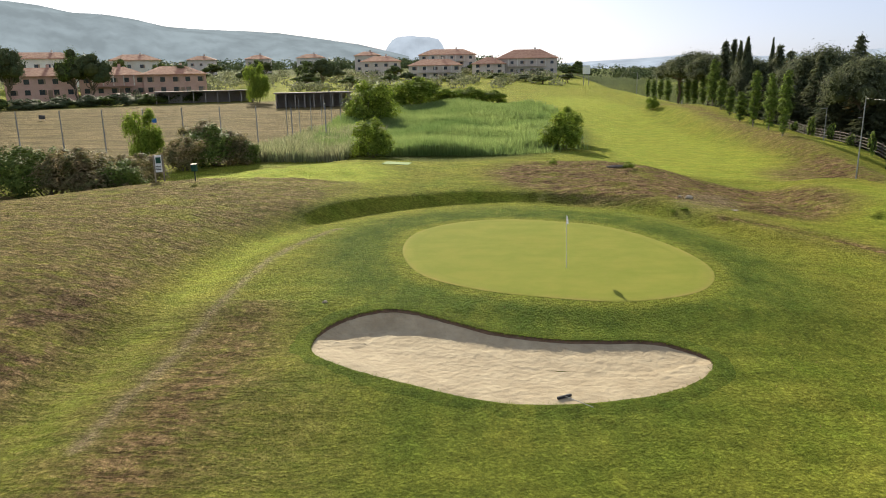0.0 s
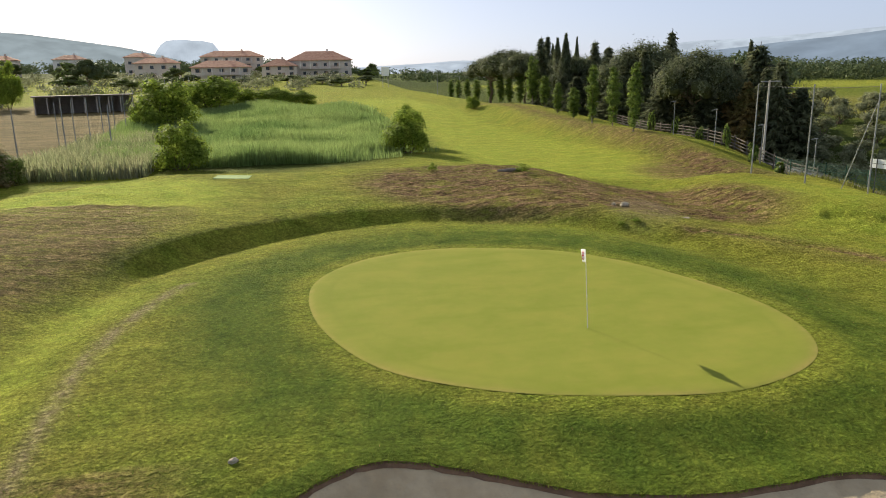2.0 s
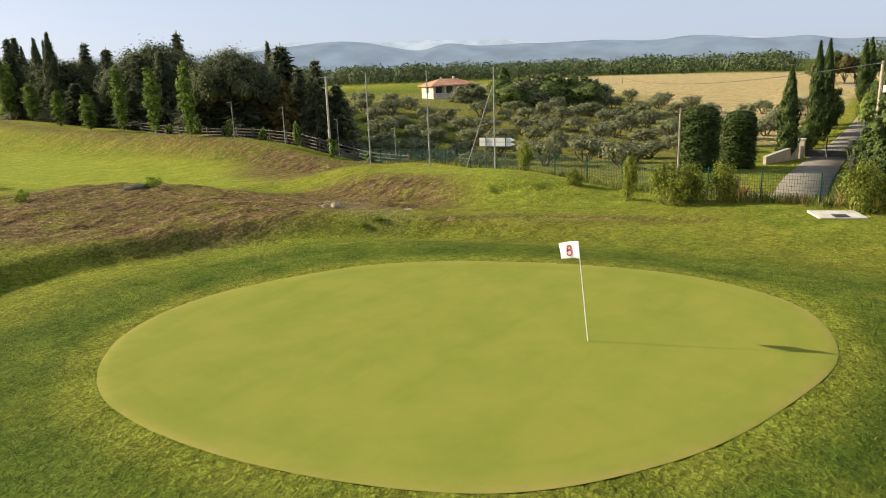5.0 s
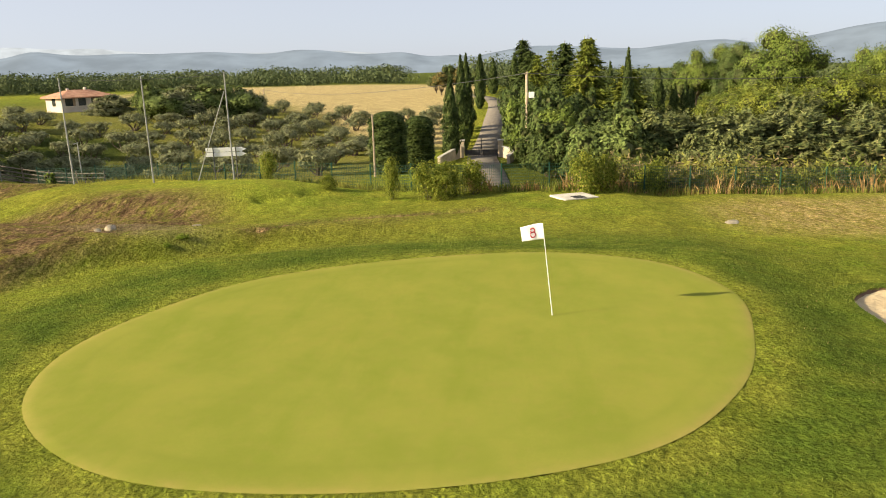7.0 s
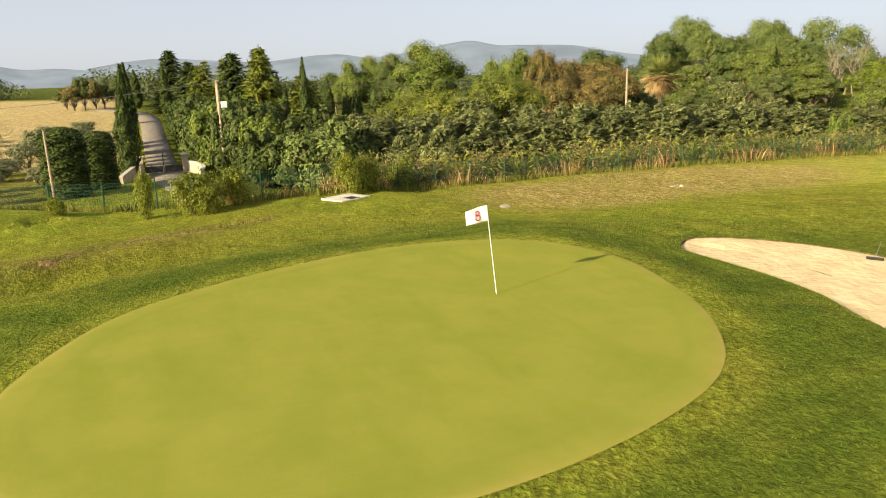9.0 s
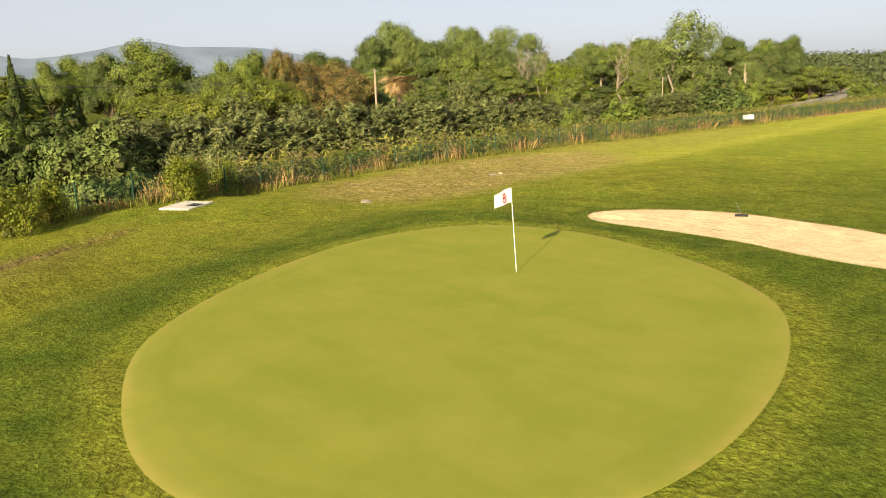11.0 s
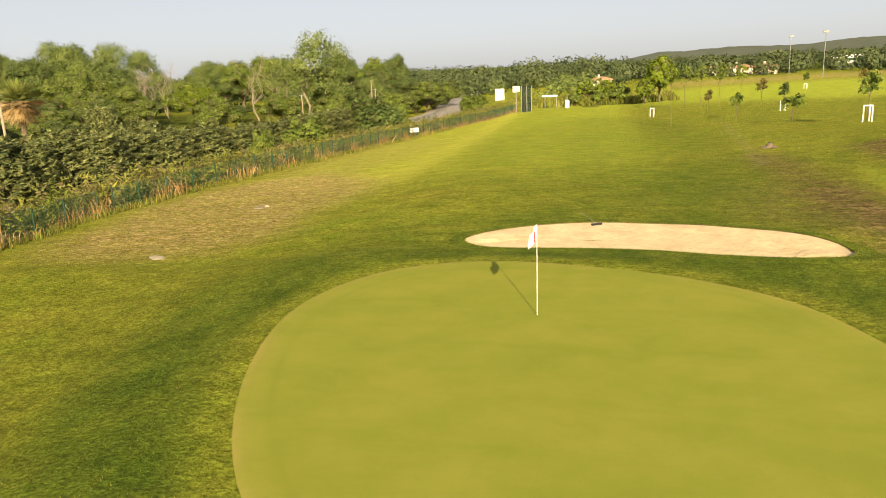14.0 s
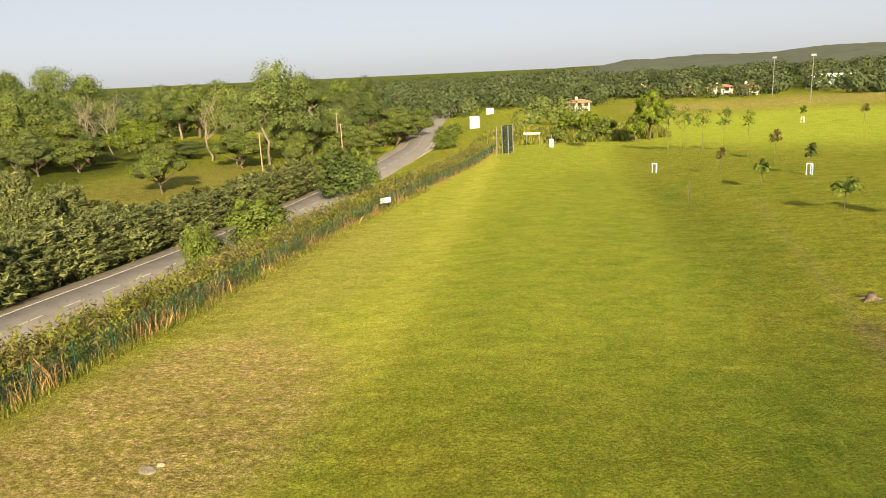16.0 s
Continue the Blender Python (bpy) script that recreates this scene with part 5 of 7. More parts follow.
plant([conifer(47, LEAF_RUST, "browning_conifer", wide=0.36)], [
    (49.6, 84.4, 4.9, 5.5), (50.2, 88.6, 5.4, 6), (47.9, 94.8, 5.2, 6), (54.4, 82.6, 3.6, 5.5),
], "browning conifer in the grove beyond the road", "conifer", "grove conifers")
plant([cypress(51, LEAF_DARK)], [
    (58.6, 152.3, 12.9, 1.8), (57.5, 95.2, 9.8, 2.6), (42.7, 120.6, 12.1, 2.6), (43, 124.7, 11.6, 2.4), (46.7, 135.8, 11.1, 2),
], "dark narrow cypress above the grove", "cypress", "grove cypresses")
plant([cypress(52, LEAF_CYPRESS), cypress(53, LEAF_CYPRESS)], [
    (73.8, 35.7, 4.6, 2.2), (90, 35.4, 7.3, 2.0), (94.5, 34.9, 7.6, 2.0), (98.6, 35.6, 6.6, 2.0),
    (138.7, 34.6, 8.3, 2.2), (153.8, 34.9, 8.8, 2.4), (172.8, 32.4, 8.1, 2.6), (148.8, 27.4, 8.6, 2.4), (85.3, 13.6, 7.5, 1.8), (105.9, 13, 6.0, 2.0),
    (90.9, 6.4, 2.8, 2), (91.5, 4.8, 3, 2), (97.7, 13.6, 4, 2), (98.6, 7, 4.9, 2.4), (97.6, 2.5, 2.5, 1.8),
    (122.5, 97.2, 5.6, 3.5),
], "narrow dark green Italian cypress", "cypress", "estate cypresses")
plant([conifer(44, LEAF_PINE), conifer(45, LEAF_CYPRESS), conifer(46, LEAF_PINE, wide=0.4, tiers=20)], [
    (158.8, 25.4, 11.5, 10), (138.5, 20.2, 8.6, 8), (128.4, 18.2, 8.7, 7), (91.2, 18.1, 8.9, 9), (99, 20.6, 8.6, 9),
    (88.5, 18.4, 8.7, 8), (119.6, 25, 8.1, 8), (114.5, 23.8, 7.4, 7), (118.7, 24.3, 7.5, 7), (87.4, 12.6, 4.5, 10),
    (87.6, 13.5, 5.3, 9),
], "tall cedar with layered drooping branches", "conifer", "estate conifers")
plant([poplar(61, LEAF_POPLAR), poplar(62, LEAF_POPLAR), poplar(63, LEAF_POPLAR)], [
    (33, 79.7, 7.3, 1.6), (34.1, 86.6, 6.9, 1.7), (34.5, 92.8, 7.2, 1.6), (35.7, 101.1, 4.4, 1.9), (37.3, 110.4, 4.9, 1.6),
    (38.9, 119.6, 5.9, 2), (40.3, 128.8, 8.8, 2.6), (41.4, 138, 6.7, 2), (42.1, 146.3, 5.8, 1.8), (43.1, 154.5, 5.8, 2),
    (43.8, 163.8, 5.1, 2), (43.8, 174.3, 4.8, 2.2), (45.7, 189.5, 4.8, 2), (47.4, 204.6, 4.4, 2), (49.1, 219.7, 4.4, 2),
], "young columnar poplar in a row by the road fence", "poplar", "poplar row")
plant([bush(71, LEAF_OAK, "roadside_bush", 420, 14, 0.36), bush(72, LEAF_HOLM, "roadside_bush", 420, 14, 0.36)], [
    (35.6, -35.3, 0.7, 6.5), (35.4, -62.1, 1.7, 7.5), (35.8, -24, 0.2, 3), (34.2, -139.3, -1.4, 6), (31.2, -119.8, -0.9, 5.2),
    (35.7, -72.5, 1, 5), (35.2, -157, -2.0, 5),
], "rounded bush between the fence and the road", "bush", "roadside bushes")
plant([bush(73, LEAF_LAUREL, "laurel_bush", 210, 14, 0.42, 0.35, True, False), bush(74, LEAF_LAUREL, "laurel_bush", 190, 14, 0.42, 0.4, True, False)], [
    (25.4, 33.2, 0.95, 1.7), (26.2, 32.2, 0.85, 1.6), (24.9, 32.5, 0.4, 1.3), (25.8, 35.2, 1.15, 0.9), (26.8, 30.9, 0.85, 1.5), (26.6, 25.2, 1.2, 1.7),
    (27.6, 24.0, 0.9, 1.8), (29.3, 21.1, 0.35, 1.6), (29.4, 43.0, 1.2, 1.1), (27.6, 39.0, 0.1, 1.0),
], "yellow-green laurel bush along the wire fence", "bush", "fence bushes")
plant([bush(75, LEAF_HOLM, "shrub", 480, 14, 0.32, 0.05), bush(76, LEAF_CYPRESS, "shrub", 480, 14, 0.32, 0.05), bush(77, LEAF_OAK, "shrub", 480, 14, 0.32, 0.05)], [
    (61.5, 24.6, 3.0, 5.6), (64.4, 21.8, 2.9, 5.5), (52.7, 25.3, 0.9, 4.6), (50.6, 23.2, 0.8, 4.6), (54.3, 21.0, 1.7, 5.5), (49.7, 17.6, 1.0, 4.6),
    (56.5, 24, 2.0, 5), (60, 26.4, -0.2, 4.2), (58, 19.5, 2.2, 5.5), (68, 25.6, 2.9, 5), (72.5, 26.6, 2.6, 5), (85, 27.4, 3.2, 6), (91, 27.2, 3.4, 6), (97, 27, 3.0, 6), (103, 27, 2.2, 5),
    (79, 24.5, 3.4, 7), (110.8, 35.8, 1.1, 3), (106.8, 35.7, 0.3, 3), (112, 27.7, 1.1, 4), (100.7, 35.6, 0.3, 3), (86, 35.4, -1.6, 2.6), (81, 35.2, -2.2, 2.2),
], "dense dark evergreen shrub beside the driveway", "shrub", "driveway shrubs")
plant([bush(78, LEAF_BRAMBLE, "bramble_bush", 460, 13, 0.3, 0.2, False, False), bush(79, LEAF_OAK, "bramble_bush", 460, 13, 0.3, 0.2, False, False), bush(80, LEAF_BRAMBLE, "bramble_bush", 460, 13, 0.3, 0.2, False, False)], [
    (-32.9, 49.2, 3.1, 5), (-30.3, 48.5, 3.1, 5), (-27.8, 47.7, 3.1, 5), (-25.6, 46.7, 3, 4.5), (-24.3, 47.4, 2.3, 3.5),
    (-25.5, 53.5, 2, 4), (-27, 68.2, 3.5, 5), (-24.8, 66.9, 3.3, 5.5), (-23.2, 67.5, 2.6, 4.5), (-25.9, 62.1, 2.5, 4),
    (-24.6, 49.5, 2.4, 3), (-22, 67.9, 1.7, 2.5),
], "wild bramble bush with browned leaves below the tee", "bush", "bramble bushes")
plant([bush(81, LEAF_LIGHT, "willow_bush", 620, 13, 0.3, 0.12, False, False), bush(82, LEAF_LIGHT, "willow_bush", 620, 13, 0.3, 0.14, False, False)], [
    (-10.8, 73.7, 3.1, 4.6), (-17.8, 116.1, 6.3, 9), (-12.9, 140.9, 6.6, 10), (-8.6, 149.3, 4.5, 7), (-2.9, 149.6, 4.4, 8),
    (2.4, 151.6, 3.7, 7), (9.5, 81.2, 3.1, 4.8), (11.2, 89, 3.3, 3.5), (-16, 138.6, 3.8, 6), (-30.8, 65.4, 4.7, 3.6),
    (31.3, 134.2, 2.6, 2.6), (-51.5, 166.6, 9.8, 6),
], "bright green willow bush at the reed bed", "bush", "pond bushes")
plant([broadleaf(83, LEAF_FAR, "village_tree", count=300, per=12, leaf=0.22), broadleaf(84, LEAF_OAK, "village_tree", count=300, per=12, leaf=0.22)], [
    (-106.2, 186.1, 14.6, 9), (-100.1, 183.8, 13.4, 10), (-107.6, 213.7, 12.5, 7), (-87.9, 211.8, 10.6, 8),
    (-95.5, 213.9, 11.2, 7), (-110.3, 165.9, 14.5, 9), (-68.3, 219, 10.3, 7), (-55.5, 253.4, 12.2, 9), (-42.3, 235.7, 6.5, 9),
    (-32.3, 257.5, 7.1, 8), (5.5, 269.6, 6.4, 9), (16.1, 274.2, 5.8, 10), (21.1, 258.8, 5.3, 9), (30.9, 267.9, 6, 6),
    (-0.8, 299.6, 6.8, 8), (-27.4, 268.1, 7.3, 7), (-11.4, 279.4, 5.6, 10), (-63.3, 261.9, 9.9, 7),
], "dark garden tree among the village houses", "tree", "village trees")
plant([bush(85, LEAF_OLIVE, "field_tree", 480, 13, 0.32, 0.1), bush(86, LEAF_ASH, "field_tree", 480, 13, 0.32, 0.1)], [
    (104.1, 93.5, 3.2, 6.5), (103.9, 85.1, 3.9, 9), (107.4, 82.3, 4.3, 10), (109, 78.6, 4.3, 10), (110.4, 75.2, 4, 9),
    (113, 73.8, 3.2, 6), (103, 87.1, 4.7, 4), (103.9, 94.7, 2.8, 7), (122, 94.3, 3.3, 11), (128.2, 93.7, 3.6, 12),
], "broad tree in the clump behind the farmhouse", "tree", "farm trees")

fill = [broadleaf(87, LEAF_OAK, "undergrowth_tree", count=520, per=14, leaf=0.16, trunk_h=1.2), broadleaf(88, LEAF_HOLM, "undergrowth_tree", count=520, per=14, leaf=0.16, trunk_h=1.2)]
plant(fill, [
    (121.4, -107.6, 8.6, 12.6), (119.0, -112.2, 5.9, 12.8), (113.6, -113.8, 4.4, 11.2), (107.3, -111.0, 2.0, 8.1), (68.7, -125.5, 2.0, 9.2),
    (66.5, -136.0, 2.5, 9.7), (64.1, -152.7, 2.7, 12.0), (63.6, -178.9, 4.4, 13.6), (56.9, -185.7, 1.4, 13.9), (54.4, -129.5, 0.4, 9.1),
    (49.4, -141.2, 0.2, 11.0), (46.6, -149.5, -1.4, 8.5), (89.4, -120.1, -1.2, 10.7), (71.7, -173.5, 6.1, 10.9), (69.3, -142.5, 1.8, 9.5),
    (68.2, -179.9, 8.5, 9.3), (118, -70, 4.5, 11), (112, -60, 3.6, 10), (106, -78, 2.5, 10), (101, -55, 3.2, 10), (97, -68, 1.2, 9), (122, -84, 5.0, 11),
    (131, -112, 7.0, 12), (126, -122, 6.0, 12), (134, -126, 7.5, 12), (116, -100, 4.2, 10), (108, -96, 2.5, 9), (102, -100, 1.4, 9), (84, -46, 0.5, 9), (92, -52, 1.5, 10), (100, -62, 2.0, 10), (88, -58, 0.0, 9), (96, -46, 2.4, 9), (84, -40, 1.0, 8),
], "low leafy tree in the woodland edge", "tree", "woodland edge")

rng = np.random.default_rng(31)
plant([bush(96, LEAF_OAK, "garden_hedge", 260, 12, 0.42, 0.15), bush(97, LEAF_FAR, "garden_hedge", 260, 12, 0.42, 0.15)], [
    (HX + rng.normal() * 1.5, HY + rng.normal() * 1.2, float(gz(HX, HY)) + 1.5 + 1.3 * rng.random(), 4.5 + 2.5 * rng.random())
    for HX, HY in [(-103.0 + (-71.3 + 103.0) * i / 17, 150.7 + (173.3 - 150.7) * i / 17) for i in range(18)]
], "uneven green hedge bush beyond the driving range", "hedge", "range hedge")
plant([broadleaf(98, LEAF_FAR, "garden_tree", count=260, per=12, leaf=0.24), broadleaf(99, LEAF_OAK, "garden_tree", count=260, per=12, leaf=0.24)], [
    (hx, hy, float(gz(hx, hy)) + 4.5 + 4 * rng.random(), 6 + 4 * rng.random()) for hx, hy in
    ((-128, 344), (-104, 350), (-78, 352), (-52, 345), (-160, 330), (-150, 318), (-118, 300), (-98, 318), (-72, 300), (-58, 290), (-36, 300), (-84, 262), (-104, 250), (-60, 250), (-30, 345), (-4, 345), (38, 320), (44, 345))
], "dark rounded garden tree between the village villas", "tree", "village trees")

plant([broadleaf(89, LEAF_HOLM, "field_edge_tree", count=420, per=14, leaf=0.18, trunk_h=1.5), broadleaf(90, LEAF_RUST, "field_edge_tree", count=420, per=14, leaf=0.18, trunk_h=1.5)], [
    (174.7, 45.6, 5.2, 6), (175.5, 43.4, 7.0, 5), (174.9, 41.2, 6.3, 5), (178.2, 39.4, 5.4, 5), (182, 47.5, 4.6, 6), (184, 36.8, 5.5, 6),
], "dark mixed tree at the bend of the driveway", "tree", "driveway bend trees")

# olive grove, in uneven rows
rng = np.random.default_rng(5)
spots = []
for i in range(18):
    for j in range(15):
        x, y = 52 + i * 5.8 + rng.normal() * 0.7, 43 + j * 5.6 + rng.normal() * 0.7
        if x > 130 or (x > 92 and y > 86) or y > 84 + (x - 45) * 1.0 or math.hypot(x - 115, y - 107) < 9 or (x < 60 and y < 47) or rng.random() < 0.14:
            continue
        spots.append((x, y, float(gz(x, y)) + 1.7 + 1.2 * rng.random(), 2.9 + 1.7 * rng.random()))
plant([olive(91, LEAF_OLIVE), olive(92, LEAF_OLIVE), olive(93, LEAF_OLIVE)], spots, "grey-green olive tree in the grove", "olive tree", "olive grove")

plant([bush(94, LEAF_ASH, "olive_shrub", 480, 14, 0.28, 0.05), bush(95, LEAF_HEDGE, "olive_shrub", 480, 14, 0.28, 0.05)], [
    (48.0, 20.4, 1.9, 6.4), (44.1, 12.2, 0.7, 4.1), (46.6, 14.2, 0.3, 4.0), (39.4, -30.9, -1.3, 4.2),
], "grey-green rounded shrub behind the wire fence", "shrub", "grey shrubs")

# clipped conifer hedge beyond the road
spots = []
for y in np.arange(16, -72, -3.4):
    x = np.interp(y, [-75, -60, -44, -28, -12, 5, 30], [43.6, 44.8, 46.2, 47.8, 49.4, 50.6, 51.2]) + rng.normal() * 0.35
    spots.append((x, y, np.interp(y, [-70, -40, -15, 20], [-0.6, -0.4, 0.9, 1.4]) + rng.normal() * 0.3, 5.2 + rng.random() * 0.8))
spots += [(56.5, 3.4, 2.5, 6), (55.4, 7.6, 1.3, 6), (53.5, -1.5, 1.6, 5.5), (69.9, -45.0, 2.2, 5.4), (66.1, -48.2, 0.1, 5.7), (64.9, -42.7, -0.2, 4.6), (60.3, -45.5, -1.7, 6.4)]
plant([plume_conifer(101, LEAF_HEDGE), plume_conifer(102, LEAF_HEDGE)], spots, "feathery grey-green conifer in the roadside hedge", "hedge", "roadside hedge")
plant([cypress(55, LEAF_CYPRESS, "clipped_cypress", 9000, True)], [
    (58.6, 40.7, 1.7, 3.9), (63.2, 38.2, 0.95, 3.3),
], "broad dark clipped cypress beside the gate", "cypress", "gate cypresses")


# ---- reeds and tall grass ----
def blades(name, x, y, h, w, mat, label, category, seed=0, lean=0.25, base=None):
    """One object of many standing blades; x, y, h, w are arrays."""
    rng = np.random.default_rng(seed)
    n = len(x)
    z = gz(x, y) - 0.05 if base is None else base
    a = rng.random(n) * 6.283
    dx, dy = np.cos(a) * w / 2, np.sin(a) * w / 2
    lx, ly = rng.normal(size=n) * lean * h, rng.normal(size=n) * lean * h
    v = np.stack([np.stack([x - dx, y - dy, z], 1), np.stack([x + dx, y + dy, z], 1),
                  np.stack([x + dx * 0.8 + lx * 0.4, y + dy * 0.8 + ly * 0.4, z + h * 0.6], 1), np.stack([x + lx, y + ly, z + h], 1),
                  np.stack([x - dx * 0.8 + lx * 0.4, y - dy * 0.8 + ly * 0.4, z + h * 0.6], 1)], 1).reshape(-1, 3)
    k = np.arange(n)[:, None] * 5
    ob = part(name, v, (k + [0, 1, 2, 3, 4]).tolist(), mat)
    return tagged(ob, label, category, kind="stuff")


rng = np.random.default_rng(8)
n = 125000
x, y = -24 + 38 * rng.random(n), 73 + 69 * rng.random(n) ** 1.15
edge = np.interp(y, [73, 76, 82, 95, 120, 142], [2, 6, 9, 12, 13, 12]) + 2.2 * np.sin(y * 0.9) * np.sin(y * 0.37) + 1.3 * rng.normal(size=n)
keep = (x < edge) & (x > np.interp(y, [73, 80, 100, 142], [-14, -19, -22, -24])) & (y > 74 + 0.08 * np.abs(x))
x, y = x[keep], y[keep]
patchy = np.array([noise.noise((a * 0.12, b * 0.12, 2)) for a, b in zip(x, y)])
blades("reeds", x, y, (1.3 + 0.7 * patchy) * np.clip((edge[keep] - x) / 3, 0.45, 1) * (0.8 + 0.4 * rng.random(len(x))), 0.03 + 0.045 * rng.random(len(x)), LEAF_REED, "dense bright green reed bed", "reeds", 1, 0.14)
n = 14000
x, y = -24 + 11 * rng.random(n), 69 + 34 * rng.random(n)
blades("pale_reeds", x, y, 0.9 + 0.9 * rng.random(n), 0.05 + 0.07 * rng.random(n), leafy("pale_reed_blades", (0.22, 0.25, 0.12), (0.36, 0.35, 0.20), 0.45), "pale seeding grasses at the reed bed", "tall grass", 2, 0.2)

FENCE = [(37.5, 66), (35.5, 58), (33.6, 50), (32, 44), (30.2, 38.5), (28.6, 33.5), (28, 28.5), (28.2, 23), (29.2, 18), (30.2, 12), (30.3, 5), (29.3, -2), (28.4, -10), (28, -22), (27.1, -36), (25.6, -50), (23.4, -66), (21.2, -82), (20, -98), (19.4, -110)]
fl = np.array(FENCE)
seg_len = np.concatenate([[0], np.cumsum(np.hypot(*np.diff(fl, axis=0).T))])


def along(s):
    return np.interp(s, seg_len, fl[:, 0]), np.interp(s, seg_len, fl[:, 1])


def scrub(name, x, y, r, h, per, leaf, mat, label, seed):
    """One object of low leafy mounds; x, y, r, h are arrays."""
    rng = np.random.default_rng(seed)
    n = len(x)
    d = rng.normal(size=(n, per, 3))
    d /= np.linalg.norm(d, axis=2, keepdims=True)
    d[:, :, 2] = np.abs(d[:, :, 2])
    s = rng.random((n, per, 1)) ** 0.4
    c = np.stack([x, y, gz(x, y)], 1)[:, None] + d * s * np.stack([r, r, h], 1)[:, None] * (1 + 0.15 * rng.normal(size=(n, per, 1)))
    nr = d * (1, 1, 0.6) + rng.normal(size=d.shape) * 0.7
    c, nr = c.reshape(-1, 3), nr.reshape(-1, 3)
    ob = part(name, *leaves(c, nr, leaf * (0.5 + rng.random(len(c))), rng, 3.0), mat)
    return tagged(ob, label, "scrub", kind="stuff")


n = 2500
s = 44 + (seg_len[-1] - 44) * rng.random(n) ** 1.2
fx, fy = along(s)
off = 1.0 + rng.random(n) ** 0.9 * np.interp(fy, [-110, -40, -10, 30], [2.5, 4.2, 5.0, 5.0])
hh = (1.4 + 1.1 * rng.random(n)) * np.interp(off, [1, 2.2, 6], [0.75, 1.2, 1.25]) * np.interp(fy, [18, 26, 30], [1, 0.6, 0.3]) * np.interp(fy, [-30, -12, 4], [0.68, 0.75, 1])
pick = rng.random(n) < 0.62
scrub("roadside_fennel", (fx + off)[pick], fy[pick], 0.35 + 0.45 * rng.random(pick.sum()), hh[pick], 60, 0.1, LEAF_FENNEL, "tall yellow-green weeds behind the wire fence", 3)
scrub("roadside_scrub", (fx + off)[~pick], fy[~pick], 0.4 + 0.5 * rng.random((~pick).sum()), hh[~pick], 60, 0.095, LEAF_BRAMBLE, "dark green scrub behind the wire fence", 9)
n = 7000
s = 36 + (seg_len[-1] - 36) * rng.random(n) ** 1.3
fx, fy = along(s)
blades("dry_grass", fx - 0.5 + 1.9 * rng.random(n), fy, (0.3 + 0.8 * rng.random(n) ** 1.3) * np.clip(0.75 + 0.6 * np.sin(fy * 0.83) + 0.4 * np.sin(fy * 2.3), 0.25, 1.4), 0.02 + 0.035 * rng.random(n), LEAF_STRAW, "dry russet grass along the foot of the fence", "tall grass", 4, 0.25)
n = 13000
s = 8 + 120 * rng.random(n) ** 1.4
fx, fy = along(s)
blades("fence_grass", fx - 1.0 + 2.6 * rng.random(n), fy, 0.15 + 0.4 * rng.random(n), 0.03 + 0.05 * rng.random(n), LEAF_FENNEL, "rank green grass along the wire fence", "tall grass", 5, 0.25)


# ---- wire fence: posts and welded panels ----
def wire_fence(s0, s1, step, height, label):
    fence = thing("wire_fence", Matrix(), label, "fence")
    pv, pf = tube([(0, 0, -0.2), (0, 0, height + 0.08)], 0.035, 6)
    post_me = None
    count = int((s1 - s0) / step)
    panel_mes = {}
    for i in range(count + 1):
        x, y = along(s0 + i * step)
        g = float(gz(x, y))
        if post_me is None:
            ob = part("post", pv, pf, METAL_GREEN, fence)
            post_me = ob.data
        else:
            ob = new("post", post_me)
            ob.parent = fence
        ob.matrix_basis = pose(x, y, g)
        if i == count:
            break
        x1, y1 = along(s0 + (i + 1) * step)
        g1 = float(gz(x1, y1))
        L = math.hypot(x1 - x, y1 - y)
        if not panel_mes:
            wires = [box(0, -0.005, z - 0.006, 1, 0.005, z + 0.006) for z in np.linspace(0.1, height, 9)]
            wires += [box(u - 0.002, -0.005, 0.1, u + 0.002, 0.005, height) for u in np.linspace(0.03, 0.97, 22)]
            v, f = join(*wires)
            ob = part("wire_panel", v, f, METAL_GREEN, fence)
            panel_mes[0] = ob.data
            ob["kind"] = "stuff"
        else:
            ob = new("wire_panel", panel_mes[0])
            ob.parent = fence
            ob["kind"] = "stuff"
        ux, uy, uz = (x1 - x), (y1 - y), (g1 - g)
        ob.matrix_basis = Matrix(((ux, -uy / L, 0, x), (uy, ux / L, 0, y), (uz, 0, 1, g), (0, 0, 0, 1)))
    return fence


wire_fence(4, 60, 2.6, 1.45, "green welded wire fence above the road")
wire_fence(60, 110, 2.5, 1.5, "green welded wire fence in dry grass")
wire_fence(110, seg_len[-1] - 1, 2.6, 1.5, "green welded wire fence along the fairway")


# ---- ball-net poles, lamp posts, telephone poles ----
def pole(name, x, y, top, r, mat, label, category, group="", arms=()):
    g = float(gz(x, y))
    t = thing(name, pose(x, y, g), label, category, group)
    part("shaft", *tube([(0, 0, -0.3), (0, 0, top - g)], [r * 1.15, r * 0.8], 9), mat, t)
    for piece, (nm, am) in arms:
        part(nm, *moved(piece, pose(0, 0, top - g)), am, t)
    return t


for x, y, top in ((28.5, 54.4, 5.6), (29.0, 49.8, 5.6), (29.2, 45.0, 5.7)):
    arms = [(tube([(0, 0, -0.02), (0, 0, 0.05)], 0.05, 8), ("cap", METAL_GREY))]
    t = pole("net_pole", x, y, top, 0.045, METAL_GREY, "tall galvanised ball-net pole", "pole", "ball-net poles", arms)
    if y < 46:
        part("strut", *tube([(0.3, 2.3, -0.1), (0.02, 0.1, (top - float(gz(x, y))) * 0.83)], 0.028, 7), METAL_GREY, t, "slanting steel strut")
